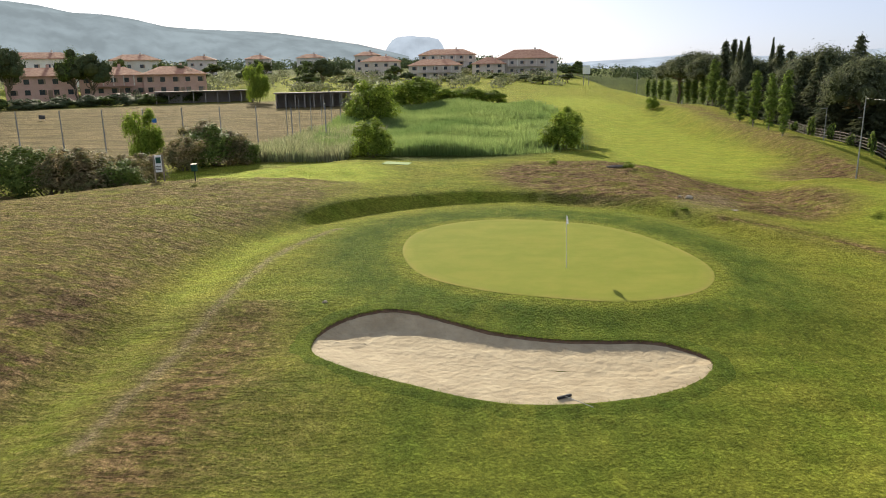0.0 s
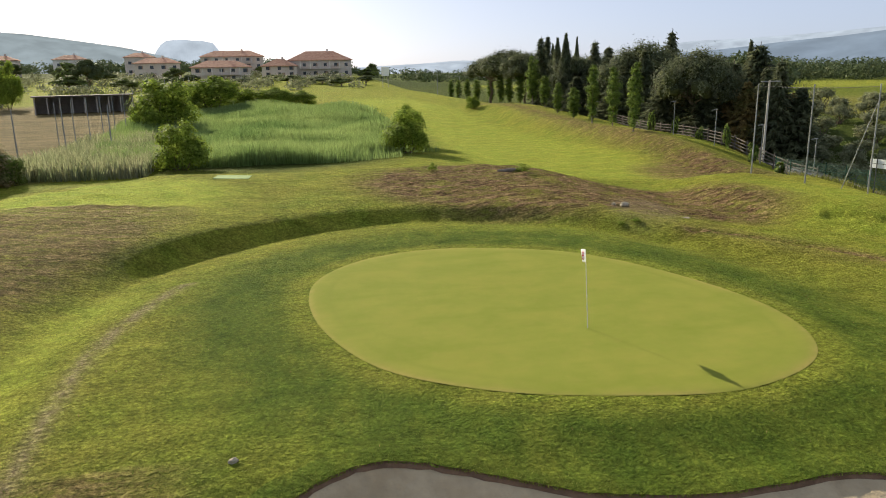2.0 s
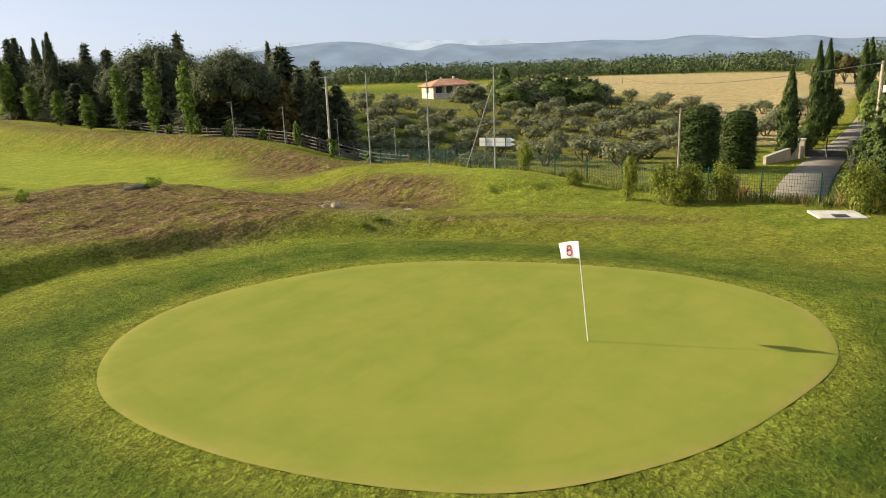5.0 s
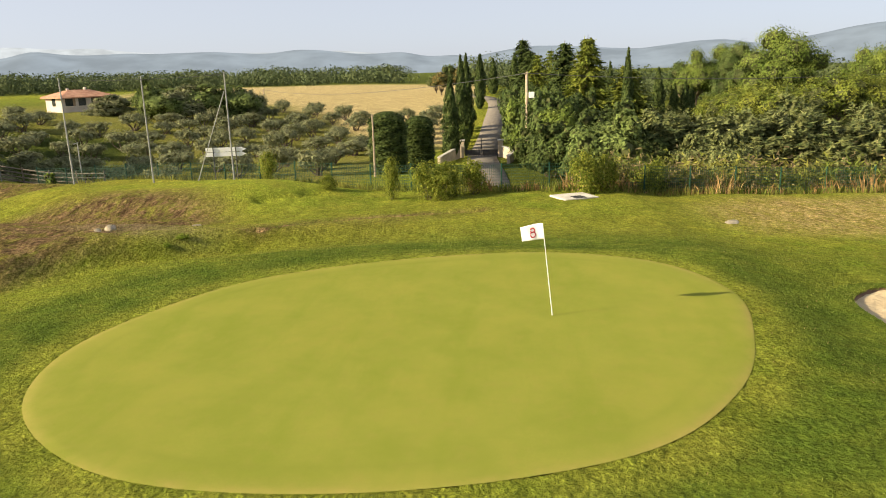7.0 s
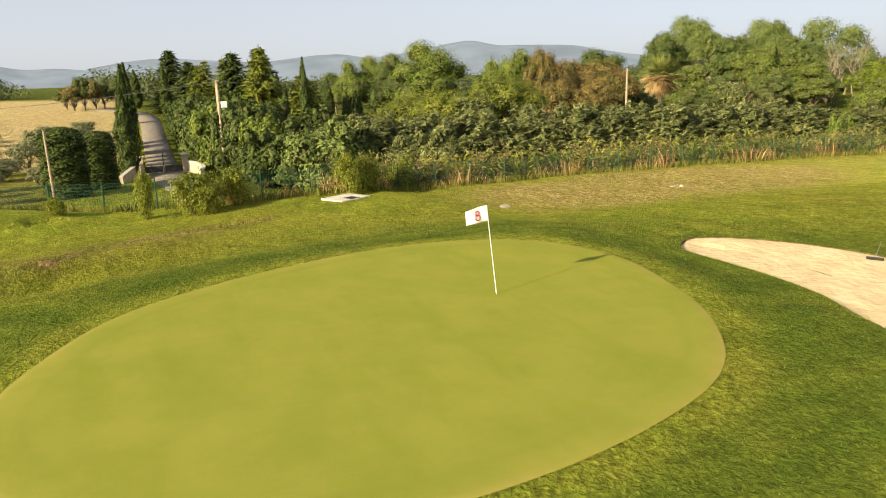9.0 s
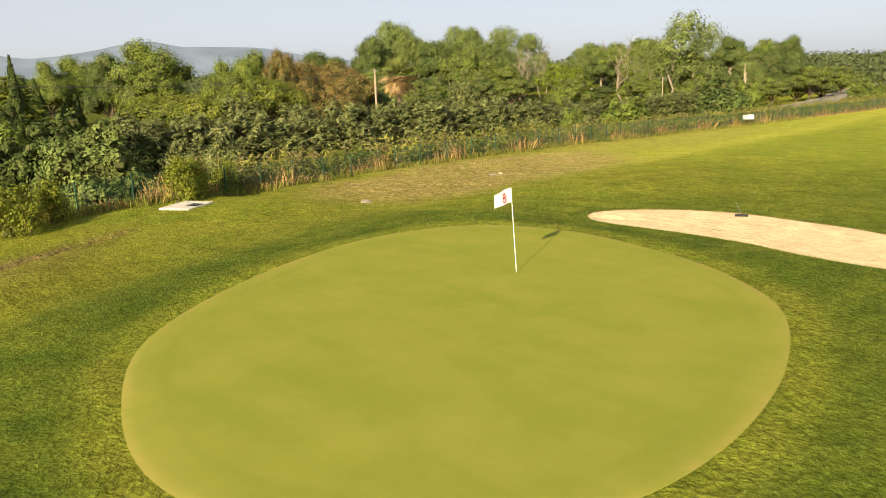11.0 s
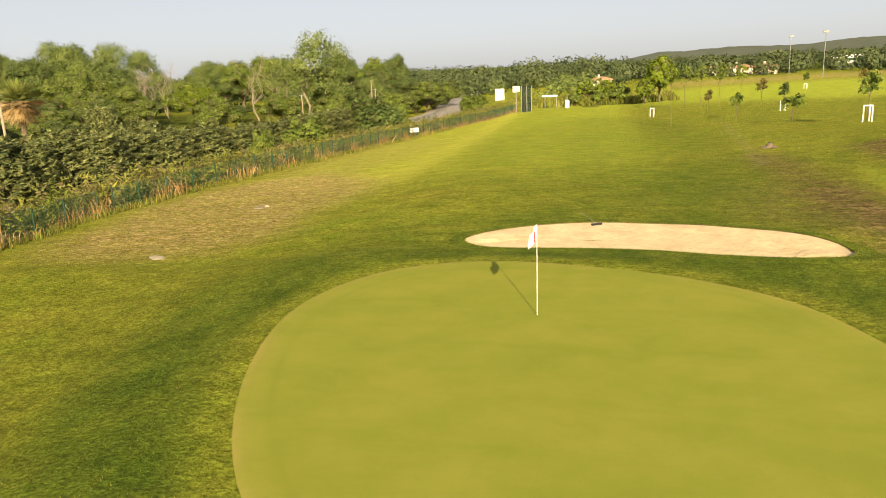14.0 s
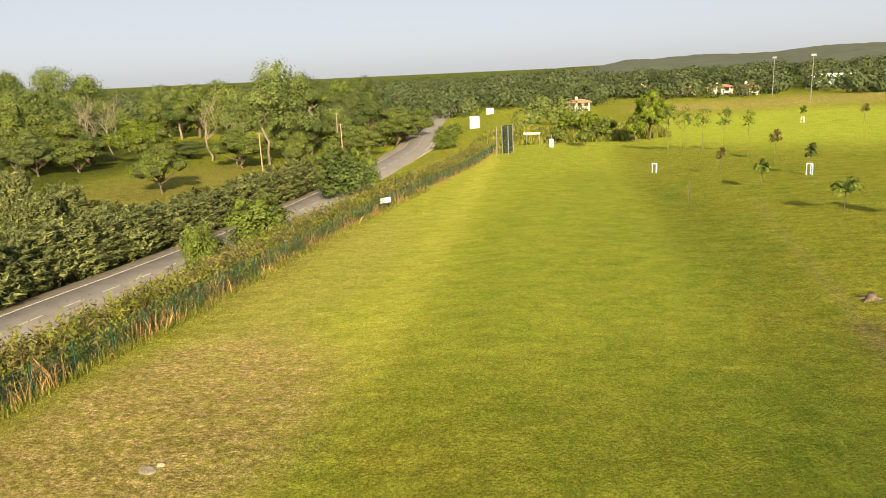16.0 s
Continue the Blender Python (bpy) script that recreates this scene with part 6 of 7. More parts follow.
for i, (x, y) in enumerate([(36.6, 78), (37.4, 72), (38, 66), (38.4, 60)]):
    pole("net_pole", x, y, float(gz(x, y)) + 3.3, 0.04, METAL_GREY, "short galvanised net pole by the road", "pole", "road net poles", [(tube([(-0.5, 0, 0), (0.1, 0, 0.06)], 0.03, 6), ("bracket", METAL_GREY))])
lampc = pole("lamp_post", 41.7, 70.5, 5.5, 0.11, CONCRETE, "thick concrete lamp post by the road", "street lamp", "", [(tube([(-0.9, 0, -0.1), (0.9, 0, -0.1)], 0.05, 6), ("crossarm", METAL_GREY)), (box(0.75, -0.1, -0.16, 1.1, 0.1, -0.04, 0.02), ("lamp_head", METAL_GREY))])
for x, y in ((50, 185), (50.5, 215), (51, 245)):
    pole("lamp_post", x, y, float(gz(x, y)) + 7, 0.09, METAL_GREY, "slim roadside lamp post with a short arm", "street lamp", "road lamps", [(tube([(0, 0, -0.1), (-1.1, 0, 0.1)], 0.04, 6), ("arm", METAL_GREY)), (box(-1.5, -0.1, 0.05, -1.0, 0.1, 0.15, 0.02), ("lamp_head", WHITE_PAINT))])
pole("telephone_pole", 64.2, -21.8, 4.9, 0.15, POLE_WOOD, "pale telephone pole above the hedge", "utility pole", "utility poles", [(tube([(-0.5, 0, -0.25), (0.5, 0, -0.25)], 0.04, 6), ("crossarm", METAL_GREY))])
pole("power_pole", 63, 27.1, 5.15, 0.14, POLE_WOOD, "weathered wooden power pole with a transformer box", "utility pole", "utility poles", [(tube([(-0.9, 0.3, -0.2), (0.9, -0.3, -0.2)], 0.05, 6), ("crossarm", POLE_WOOD)), (box(-0.15, -0.75, -2.6, 0.35, -0.2, -2.0, 0.03), ("transformer_box", WHITE_PAINT)), (tube([(0.25, 0.1, -3.2), (0.25, 0.1, -0.3)], 0.05, 6), ("conduit", POLE_WOOD))])
pole("power_pole", 175, 92, 2.2, 0.14, POLE_WOOD, "distant wooden power pole in the field", "utility pole", "utility poles", [(tube([(-0.9, 0, -0.2), (0.9, 0, -0.2)], 0.05, 6), ("crossarm", POLE_WOOD))])
pole("power_pole", 55.7, 41.6, 1.7, 0.09, POLE_WOOD, "thin wooden pole beside the clipped cypresses", "utility pole", "utility poles")
for x, y, top in ((57, -128, 3.4), (53, -118, 1.6), (66, -106, 1.2)):
    pole("telephone_pole", x, y, top, 0.12, POLE_WOOD, "grey telephone pole beyond the road", "utility pole", "utility poles", [(tube([(-0.6, 0, -0.2), (0.6, 0, -0.2)], 0.05, 6), ("crossarm", METAL_GREY))])
for x, y, top in ((-59.4, -223, 10.7), (-61.2, -191, 11.0)):
    pole("floodlight_mast", x, y, top, 0.1, METAL_GREY, "tall pale floodlight mast at the sports ground", "floodlight", "floodlight masts", [(box(-0.7, -0.2, -0.3, 0.7, 0.2, 0.3, 0.03), ("lamp_head", METAL_GREY))])


def cable(p, q, sag, name="power_cable", label="thin black overhead cable between poles", r=0.03):
    t = np.linspace(0, 1, 15)[:, None]
    c = np.array(p) * (1 - t) + np.array(q) * t
    c[:, 2] -= sag * 4 * t[:, 0] * (1 - t[:, 0])
    tagged(part(name, *tube(c, r, 5), METAL_DARK), label, "cable", "overhead cables")


cable((63, 27.1, 5.0), (175, 92, 2.1), 1.6)
cable((63, 27.1, 5.0), (64, -21.6, 4.7), 1.0)
cable((28.5, 54.4, 5.5), (29.2, 45, 5.6), 0.1, "net_cable", "thin steel cable between the net poles", 0.012)

# ---- slatted fence beside the road ----
sl = thing("slat_fence", Matrix(), "dark weathered slatted timber fence by the road", "fence")
sp = np.array([(36.2, 57), (36.5, 58), (38.2, 65), (39.6, 73), (40, 82), (40.4, 92), (40.8, 104)])
su = np.concatenate([[0], np.cumsum(np.hypot(*np.diff(sp, axis=0).T))])
for i in range(int(su[-1] / 2.5)):
    a, b = i * 2.5, (i + 1) * 2.5
    (x, x1), (y, y1) = np.interp([a, b], su, sp[:, 0]), np.interp([a, b], su, sp[:, 1])
    g, g1 = float(gz(x, y)), float(gz(x1, y1))
    part("post", *moved(box(-0.05, -0.05, -0.2, 0.05, 0.05, 1.3, 0.01), pose(x, y, g)), WOOD_DARK, sl)
    for z in (0.2, 0.5, 0.8, 1.1):
        part("slat", *tube([(x, y, g + z), (x1, y1, g1 + z)], 0.05, 4), WOOD_DARK, sl)
for i in range(7):
    x, y = np.interp(4 + i * 5.2, su, sp[:, 0]) - 1.2, np.interp(4 + i * 5.2, su, sp[:, 1])
    plant([bush(110 + i, LEAF_POPLAR, "young_shrub", 30, 7, 1.7, 0.3, True)], [(x, y, float(gz(x, y)) + 1.2 + 0.5 * (i % 3), 0.9)], "small upright shrub planted by the slatted fence", "shrub", "fence shrubs")


# ---- buildings ----
def house(x, y, base, w, d, h, turn, wall_mat, label, storeys=2, name="house", roof_h=None, overhang=0.6, cols=4, balcony=False, group="village houses", category="house"):
    """A hipped-roof house; its front is the -y side."""
    t = thing(name, pose(x, y, base, 0, 0, turn), label, category, group)
    part("wall", *box(-w / 2, -d / 2, -3, w / 2, d / 2, h), wall_mat, t)
    rh = roof_h or d * 0.22
    o = overhang
    L, D = w / 2 + o, d / 2 + o
    rl = max(0.3, w / 2 - d / 2 * 0.9)
    rv = [(-L, -D, h), (L, -D, h), (L, D, h), (-L, D, h), (-L, -D, h + 0.2), (L, -D, h + 0.2), (L, D, h + 0.2), (-L, D, h + 0.2), (-rl, 0, h + rh), (rl, 0, h + rh)]
    part("roof", rv, [(3, 2, 1, 0), (0, 1, 5, 4), (1, 2, 6, 5), (2, 3, 7, 6), (3, 0, 4, 7), (4, 5, 9, 8), (6, 7, 8, 9), (5, 6, 9), (7, 4, 8)], ROOF_TILE, t)
    cs = 0.4 if h < 3 else 0.8
    part("chimney", *box(rl * 0.5, -cs / 2, h + rh * 0.6, rl * 0.5 + cs, cs / 2, h + rh + cs, 0.04), wall_mat, t)
    sh = h / storeys
    for s in range(storeys):
        for c in range(cols):
            u = -w / 2 + w * (c + 0.5) / cols
            for side in (-1, 1):
                yy = side * d / 2
                wn_ = part("window", *box(u - 0.65, yy - 0.05, s * sh + 0.9, u + 0.65, yy + 0.05, s * sh + 2.2), WINDOW_DARK, t)
                part("sill", *box(u - 0.75, yy - 0.12, s * sh + 0.78, u + 0.75, yy + 0.12, s * sh + 0.89), wall_mat, wn_)
                if c % 2 == 0:
                    part("shutter", *box(u + 0.66, yy - 0.08, s * sh + 0.9, u + 1.1, yy + 0.08, s * sh + 2.2), SHUTTER, wn_)
        for e in (-1, 1):
            xx = e * w / 2
            part("window", *box(xx - 0.05, -0.6, s * sh + 0.9, xx + 0.05, 0.6, s * sh + 2.2), WINDOW_DARK, t)
        if balcony and s:
            for i in range(5):
                cu = -w * 0.31 + w * 0.62 * i / 4
                part("column", *box(cu - 0.14, -d / 2 - 1.28, s * sh + 0.05, cu + 0.14, -d / 2 - 1.0, min(h, (s + 1) * sh)), STUCCO_WHITE, t, "white balcony column")
            part("balcony", *join(box(-w * 0.32, -d / 2 - 1.3, s * sh - 0.1, w * 0.32, -d / 2 + 0.02, s * sh + 0.05), *[box(-w * 0.32 + w * 0.64 * i / 24 - 0.03, -d / 2 - 1.3, s * sh, -w * 0.32 + w * 0.64 * i / 24 + 0.03, -d / 2 - 1.24, s * sh + 1.0) for i in range(25)], box(-w * 0.32, -d / 2 - 1.32, s * sh + 0.95, w * 0.32, -d / 2 - 1.22, s * sh + 1.05)), wall_mat, t)
    part("door", *box(w * 0.08, -d / 2 - 0.06, 0, w * 0.08 + 1.1, -d / 2 + 0.05, 2.1), SHUTTER, t)
    return t


big = house(20, 333, 5.6, 26, 16, 6.6, -4, STUCCO_CREAM, "large cream villa with a red tiled hip roof and balconies", 2, roof_h=4.0, cols=6, balcony=True)
house(3, 326, 5.4, 14, 12, 4.6, -4, STUCCO_CREAM, "low wing of the large cream villa", 2, roof_h=3.0, cols=3)
house(-17, 362, 6.5, 27, 13, 8.3, 0, STUCCO_CREAM, "three-storey cream apartment house with a tiled roof", 3, cols=6, balcony=True)
house(-19, 300, 4.4, 21, 12, 5.2, 2, STUCCO_CREAM, "cream villa with a balcony and tiled roof", 2, cols=5, balcony=True)
house(-45, 328, 5.8, 17, 11, 6.0, 6, STUCCO_CREAM, "small cream villa with a tiled roof", 2, cols=4)
house(-60, 385, 7.6, 13, 10, 8, 6, STUCCO_CREAM, "distant cream villa among garden trees", 2, cols=3)
house(-90, 385, 7.4, 14, 10, 7.5, 8, STUCCO_WHITE, "distant white villa among garden trees", 2, cols=3)
house(-116, 378, 7.2, 12, 10, 7.5, 10, STUCCO_CREAM, "distant cream villa below the hill", 2, cols=3)
house(-142, 368, 7, 13, 10, 7.5, 14, STUCCO_CREAM, "distant cream villa with a hip roof", 2, cols=3)
house(-170, 360, 7, 13, 10, 7.5, 18, STUCCO_WHITE, "distant pale villa below the hill", 2, cols=3)
house(-157, 256, 5.8, 23, 11, 8.0, 32, STUCCO_WHITE, "white two-storey house with a long tiled roof", 2, cols=6)
house(-137, 285, 5.8, 18, 11, 7.5, 28, STUCCO_WHITE, "white house with a pyramid tiled roof", 2, cols=4)
for i, (x, y) in enumerate(((-133, 180), (-120, 194), (-105, 204), (-90, 211))):
    house(x, y, 2.2, 17, 11, 5.6, 36 - i * 3, STUCCO_PINK, "pink terraced house with a low tiled roof", 2, cols=5, balcony=(i % 2 == 0), group="pink terrace")
house(113.5, 105, float(gz(113.5, 105)) + 0.1, 9.2, 6, 2.2, -32, STUCCO_CREAM, "single farmhouse with a red tiled roof", 1, "farmhouse", roof_h=1.4, cols=4, group="farm", category="farmhouse")
house(118.2, 110.4, float(gz(118.2, 110.4)), 5, 5, 2.3, -32, STUCCO_CREAM, "low wing of the farmhouse", 1, "farmhouse", roof_h=1.2, cols=2, group="farm", category="farmhouse")
house(87, -29, -7.6, 12, 9, 6.2, 60, WALL_STONE, "villa with a brown tiled roof behind pines", 2, roof_h=2.6, cols=4, group="estate")
house(66, 165, -3, 14, 11, 8.5, 20, STUCCO_PINK, "pink house with a tiled hip roof behind the grove", 2, cols=3, group="estate")
for x, y, w, white in ((2.0, -221.5, 9, 0), (-39.7, -268.0, 9, 0), (-49.8, -256.0, 11, 0), (-57.0, -244.3, 9, 0), (-27.0, -299.9, 8, 0), (-110.0, -280.3, 17, 1), (-110.7, -311.9, 9, 1)):
    house(x, y, float(gz(x, y)) - 1.5, w * 0.75, 5.0, 4.2, x * 0.4, STUCCO_WHITE if white else STUCCO_CREAM, "white house below the southern hill" if white else "small house with a red tiled roof below the hill", 2, cols=3, group="southern houses")
hall = thing("sports_hall", pose(-95.3, -272.8, float(gz(-95.3, -272.8)), 0, 0, -18), "low green metal sports hall beside the course", "hall")
part("wall", *box(-8.5, -4, -0.5, 8.5, 4, 3.6), METAL_GREEN, hall)
part("roof", [(-8.8, -4.3, 3.6), (8.8, -4.3, 3.6), (8.8, 4.3, 3.6), (-8.8, 4.3, 3.6), (-8.8, 0, 4.8), (8.8, 0, 4.8)], [(0, 1, 5, 4), (2, 3, 4, 5), (0, 4, 3), (1, 2, 5), (3, 2, 1, 0)], WHITE_PAINT, hall)
for u in (-6, -2, 2, 6):
    part("door", *box(u - 1.2, 3.98, 0, u + 1.2, 4.06, 2.6), GREY_BACK, hall)


def shed(x, y, w, d, h, turn, label):
    """A long open-fronted range shelter: posts, back wall, flat roof."""
    t = thing("range_shelter", pose(x, y, float(gz(x, y)), 0, 0, turn), label, "shelter", "range shelters")
    part("back_wall", *box(-w / 2, d / 2 - 0.1, -1, w / 2, d / 2, h), WOOD_HAZED, t)
    for u in np.linspace(-w / 2, w / 2, 9):
        part("post", *box(u - 0.09, -d / 2, -1, u + 0.09, -d / 2 + 0.18, h, 0.01), WOOD_HAZED, t)
        part("partition", *box(u - 0.04, -d / 2 + 0.2, -1, u + 0.04, d / 2 - 0.12, h * 0.9), WOOD_HAZED, t)
    part("roof", *box(-w / 2 - 0.4, -d / 2 - 0.5, h, w / 2 + 0.4, d / 2 + 0.3, h + 0.22, 0.03), WOOD_DARK, t)


shed(-66, 172, 22, 3.6, 2.6, 24, "long grey timber driving range shelter")
shed(-34, 148, 15, 3.6, 2.8, 12, "dark open timber driving range shelter")

# driving range nets: tall thin posts
for i in range(9):
    x, y = -52 + i * 4.0, 79 + i * 1.9
    pole("net_post", x, y, float(gz(x, y)) + 5.0, 0.07, METAL_GREY, "slim grey driving range net post", "pole", "range net posts")
for i in range(16):
    x, y = -24 + i * 0.5, 90 + i * 4.4
    pole("net_post", x, y, float(gz(x, y)) + 5.6, 0.045, METAL_GREY, "slim grey net post by the reed bed", "pole", "range net posts")

# targets on the driving range
for x, y, mat, lab in ((-54.9, 119.2, BLUE_PAINT, "blue driving range target board"), (-78.3, 125.8, METAL_DARK, "dark driving range target frame")):
    t = thing("range_target", pose(x, y, float(gz(x, y)), 0, 0, -15), lab, "target", "range targets")
    part("board", *box(-0.7, -0.05, 0.25, 0.7, 0.05, 0.95, 0.02), mat, t)
    for u in (-0.55, 0.55):
        part("leg", *tube([(u, 0.06, -0.2), (u, 0.06, 0.9)], 0.03, 6), METAL_GREY, t)

# ---- gate ----
gzg = float(gz(76, 32))
gate = thing("gate", pose(76, 32.2, gzg), "dark metal driveway gate, closed", "gate")
for side in (-1, 1):
    leaf_v = [box(-0.03, min(0.08 * side, 2.0 * side), 0.15, 0.03, max(0.08 * side, 2.0 * side), 0.22), box(-0.02, min(0.1 * side, 2.0 * side), 0.25, 0.02, max(0.1 * side, 2.0 * side), 0.95)]
    for i in range(9):
        u = side * (0.12 + i * 0.23)
        leaf_v.append(box(-0.02, u - 0.015, 0.2, 0.02, u + 0.015, 1.1 + 0.3 * math.sin(i / 8 * 1.57)))
    part("gate_leaf", *join(*leaf_v), METAL_DARK, gate)
part("centre_post", *box(-0.05, -0.05, 0, 0.05, 0.05, 2.3, 0.01), METAL_DARK, gate)
for y in (29.9, 34.6):
    pl_ = thing("gate_pillar", pose(76, y, gzg), "pale rendered gate pillar with a flat cap", "pillar", "gate pillars")
    part("shaft", *box(-0.32, -0.32, -0.5, 0.32, 0.32, 2.0, 0.02), WALL_STONE, pl_)
    part("cap", *box(-0.4, -0.4, 2.0, 0.4, 0.4, 2.15, 0.03), CONCRETE, pl_)


def curved_wall(points, h0, h1, label, group="gate walls"):
    t = thing("garden_wall", Matrix(), label, "wall", group)
    p = np.array(points, float)
    u = np.linspace(0, len(p) - 1, 14)
    c = np.column_stack([np.interp(u, np.arange(len(p)), p[:, k]) for k in (0, 1)])
    for _ in range(2):
        c[1:-1] = (c[:-2] + 2 * c[1:-1] + c[2:]) / 4
    d = np.gradient(c, axis=0)
    nr = np.column_stack([-d[:, 1], d[:, 0]]) / np.linalg.norm(d, axis=1, keepdims=True) * 0.16
    g = gz(c[:, 0], c[:, 1])
    top = g + np.linspace(h0, h1, len(c))
    rows_w = [np.column_stack([c - nr, g - 0.4]), np.column_stack([c - nr, top]), np.column_stack([c + nr, top]), np.column_stack([c + nr, g - 0.4])]
    n = len(c)
    fs = [(k * n + i, k * n + i + 1, ((k + 1) % 4) * n + i + 1, ((k + 1) % 4) * n + i) for k in range(4) for i in range(n - 1)] + [(0, n, 2 * n, 3 * n), (n - 1, 4 * n - 1, 3 * n - 1, 2 * n - 1)]
    part("wall_body", np.concatenate(rows_w), fs, WALL_STONE, t)
    cp = [np.column_stack([c - nr * 1.3, top]), np.column_stack([c - nr * 1.3, top + 0.08]), np.column_stack([c + nr * 1.3, top + 0.08]), np.column_stack([c + nr * 1.3, top])]
    part("coping", np.concatenate(cp), fs, CONCRETE, t)


curved_wall([(75.5, 29.6), (72.5, 28.7), (69.5, 28.5), (66.5, 29.0)], 1.3, 0.8, "curved pale rendered wall beside the gate")
curved_wall([(75.5, 34.9), (73, 35.3), (70, 36.0), (67.5, 36.6)], 1.5, 0.7, "pale rendered wall on the far side of the gate")


# ---- the hole: flagstick, cup, rake ----
pin = thing("flagstick", pose(4.2, 28.15, float(gz(4.2, 28.15)) + 0.008), "white golf flagstick with a white flag, leaning slightly", "flagstick")
TOP = np.array((-0.03, 0.24, 2.13))
part("pole", *tube([(0, 0, -0.1), TOP], [0.011, 0.008], 8), WHITE_PAINT, pin)
part("cup_rim", *join(*[tube([(0.054 * math.cos(a), 0.054 * math.sin(a), 0.0), (0.054 * math.cos(a + 0.4), 0.054 * math.sin(a + 0.4), 0.0)], 0.006, 5) for a in np.arange(0, 6.28, 0.4)]), BLACK_RUBBER, pin)
part("cup", *tube([(0, 0, -0.1), (0, 0, 0.004)], 0.05, 16), BLACK_RUBBER, pin)
FDIR = np.array((0.2, 0.97, -0.1))
FDIR /= np.linalg.norm(FDIR)


def cloth(u, v):
    """u along the flag, v down it, 0 to 1."""
    side = np.array((FDIR[1], -FDIR[0], 0))
    down = -(TOP / np.linalg.norm(TOP))
    return TOP + FDIR * 0.50 * u + down * 0.36 * v + side * 0.045 * u * math.sin(u * 6.5 + v * 1.4) + np.array((0, 0, -0.07)) * u * u * (1 - 0.4 * v)


nu, nv = 18, 10
cl = [cloth(i / nu, j / nv) for j in range(nv + 1) for i in range(nu + 1)]
flag = part("flag", cl, [(j * (nu + 1) + i, j * (nu + 1) + i + 1, (j + 1) * (nu + 1) + i + 1, (j + 1) * (nu + 1) + i) for j in range(nv) for i in range(nu)], CLOTH_WHITE, pin, "white cloth flag with a red number", smooth=True)
sd = flag.modifiers.new("thickness", "SOLIDIFY")
sd.thickness = 0.003
# the red 8, drawn on both faces
for face in (-1, 1):
    side = np.array((FDIR[1], -FDIR[0], 0)) * 0.004 * face
    ring = []
    for cu, cv_, r in ((0.47, 0.37, 0.044), (0.47, 0.645, 0.054)):
        a = np.arange(0, 6.3, 0.35)
        pts = [cloth(cu + r / 0.50 * math.cos(w), cv_ + r * 1.12 / 0.36 * math.sin(w)) + side for w in a]
        ring.append(tube(pts, 0.0125, 4))
    part("number", *join(*ring), RED_PAINT, flag, "red printed number eight")

rk = thing("bunker_rake", pose(2.93, 16.98, -0.335, 0, -9, -60.6) @ Matrix.Scale(0.72, 4), "bunker rake with white handle and black head on sand", "rake")
part("head", *box(-0.05, -0.3, -0.05, 0.05, 0.3, 0.05, 0.015), BLACK_RUBBER, rk)
part("handle", *tube([(0, 0, 0.02), (1.7, 0, 0.05)], 0.012, 7), METAL_GREY, rk)
part("tines", *join(*[tube([(0, u, -0.04), (-0.02, u, -0.12)], 0.01, 4) for u in np.linspace(-0.27, 0.27, 10)]), BLACK_RUBBER, rk)

# ---- drain slab, stones, stump ----
sg = float(gz(25.0, 25.8))
slab = thing("drain_slab", pose(25.0, 25.8, sg, 0, 0, -65), "flat pale concrete drain slab with an iron grate", "slab")
part("slab_body", *box(-0.95, -0.8, -0.2, 0.95, 0.8, 0.09, 0.02), CONCRETE, slab)
part("grate", *join(box(-0.3, -0.75, 0.085, 0.3, -0.15, 0.10), *[box(-0.28, -0.73 + i * 0.075, 0.10, 0.28, -0.69 + i * 0.075, 0.115) for i in range(8)]), METAL_DARK, slab)


def boulder(x, y, sx, sy, sz, turn, seed, label, name="boulder", mat=None):
    bm = bmesh.new()
    bmesh.ops.create_icosphere(bm, subdivisions=3, radius=1)
    for vtx in bm.verts:
        w = 1 + 0.28 * noise.noise(vtx.co * 1.3 + Vector((seed, 0, 0))) + 0.1 * noise.noise(vtx.co * 4 + Vector((0, seed, 0)))
        vtx.co = Vector((vtx.co.x * sx * w, vtx.co.y * sy * w, vtx.co.z * sz * w))
    bm.verts.index_update()
    v, f = [q.co[:] for q in bm.verts], [[q.index for q in fc.verts] for fc in bm.faces]
    bm.free()
    ob = part(name, v, f, mat or STONE, smooth=True)
    ob.matrix_basis = pose(x, y, float(gz(x, y)) + sz * 0.15, 0, 0, turn)
    return tagged(ob, label, "stone", "stones on the turf")


boulder(19.4, 19.7, 0.5, 0.25, 0.06, -35, 1, "flat pale stone half sunk in dry turf")
boulder(20.5, 8.7, 0.45, 0.25, 0.06, -20, 2, "flat pale stone in worn dry turf")
boulder(20.25, 8.35, 0.16, 0.12, 0.1, 10, 3, "small pale stone beside a larger one")
boulder(-4.8, 23.6, 0.09, 0.07, 0.06, 30, 7, "small white stone beside the bunker")
boulder(13.3, 43.6, 0.26, 0.2, 0.14, 20, 4, "rough brown stone in the swale")
boulder(12.8, 43.8, 0.13, 0.12, 0.08, 50, 5, "small brown stone in the swale")
boulder(15.2, 41.2, 0.35, 0.18, 0.03, 30, 6, "flat grey stone in worn ground")
st = thing("tree_stump", pose(-8.4, -8.5, float(gz(-8.4, -8.5)), 0, 0, 20), "weathered cut tree stump in the rough", "stump")
part("stump_body", *tube([(0, 0, -0.2), (0.02, 0, 0.15), (0.04, 0.02, 0.32)], [0.30, 0.24, 0.2], 12), BARK, st, smooth=True)
part("root", *join(*[tube([(0, 0, 0.1), (0.7 * math.cos(a), 0.7 * math.sin(a), -0.05)], [0.16, 0.05], 6) for a in (0.3, 1.7, 3.0, 4.4, 5.5)]), BARK, st)
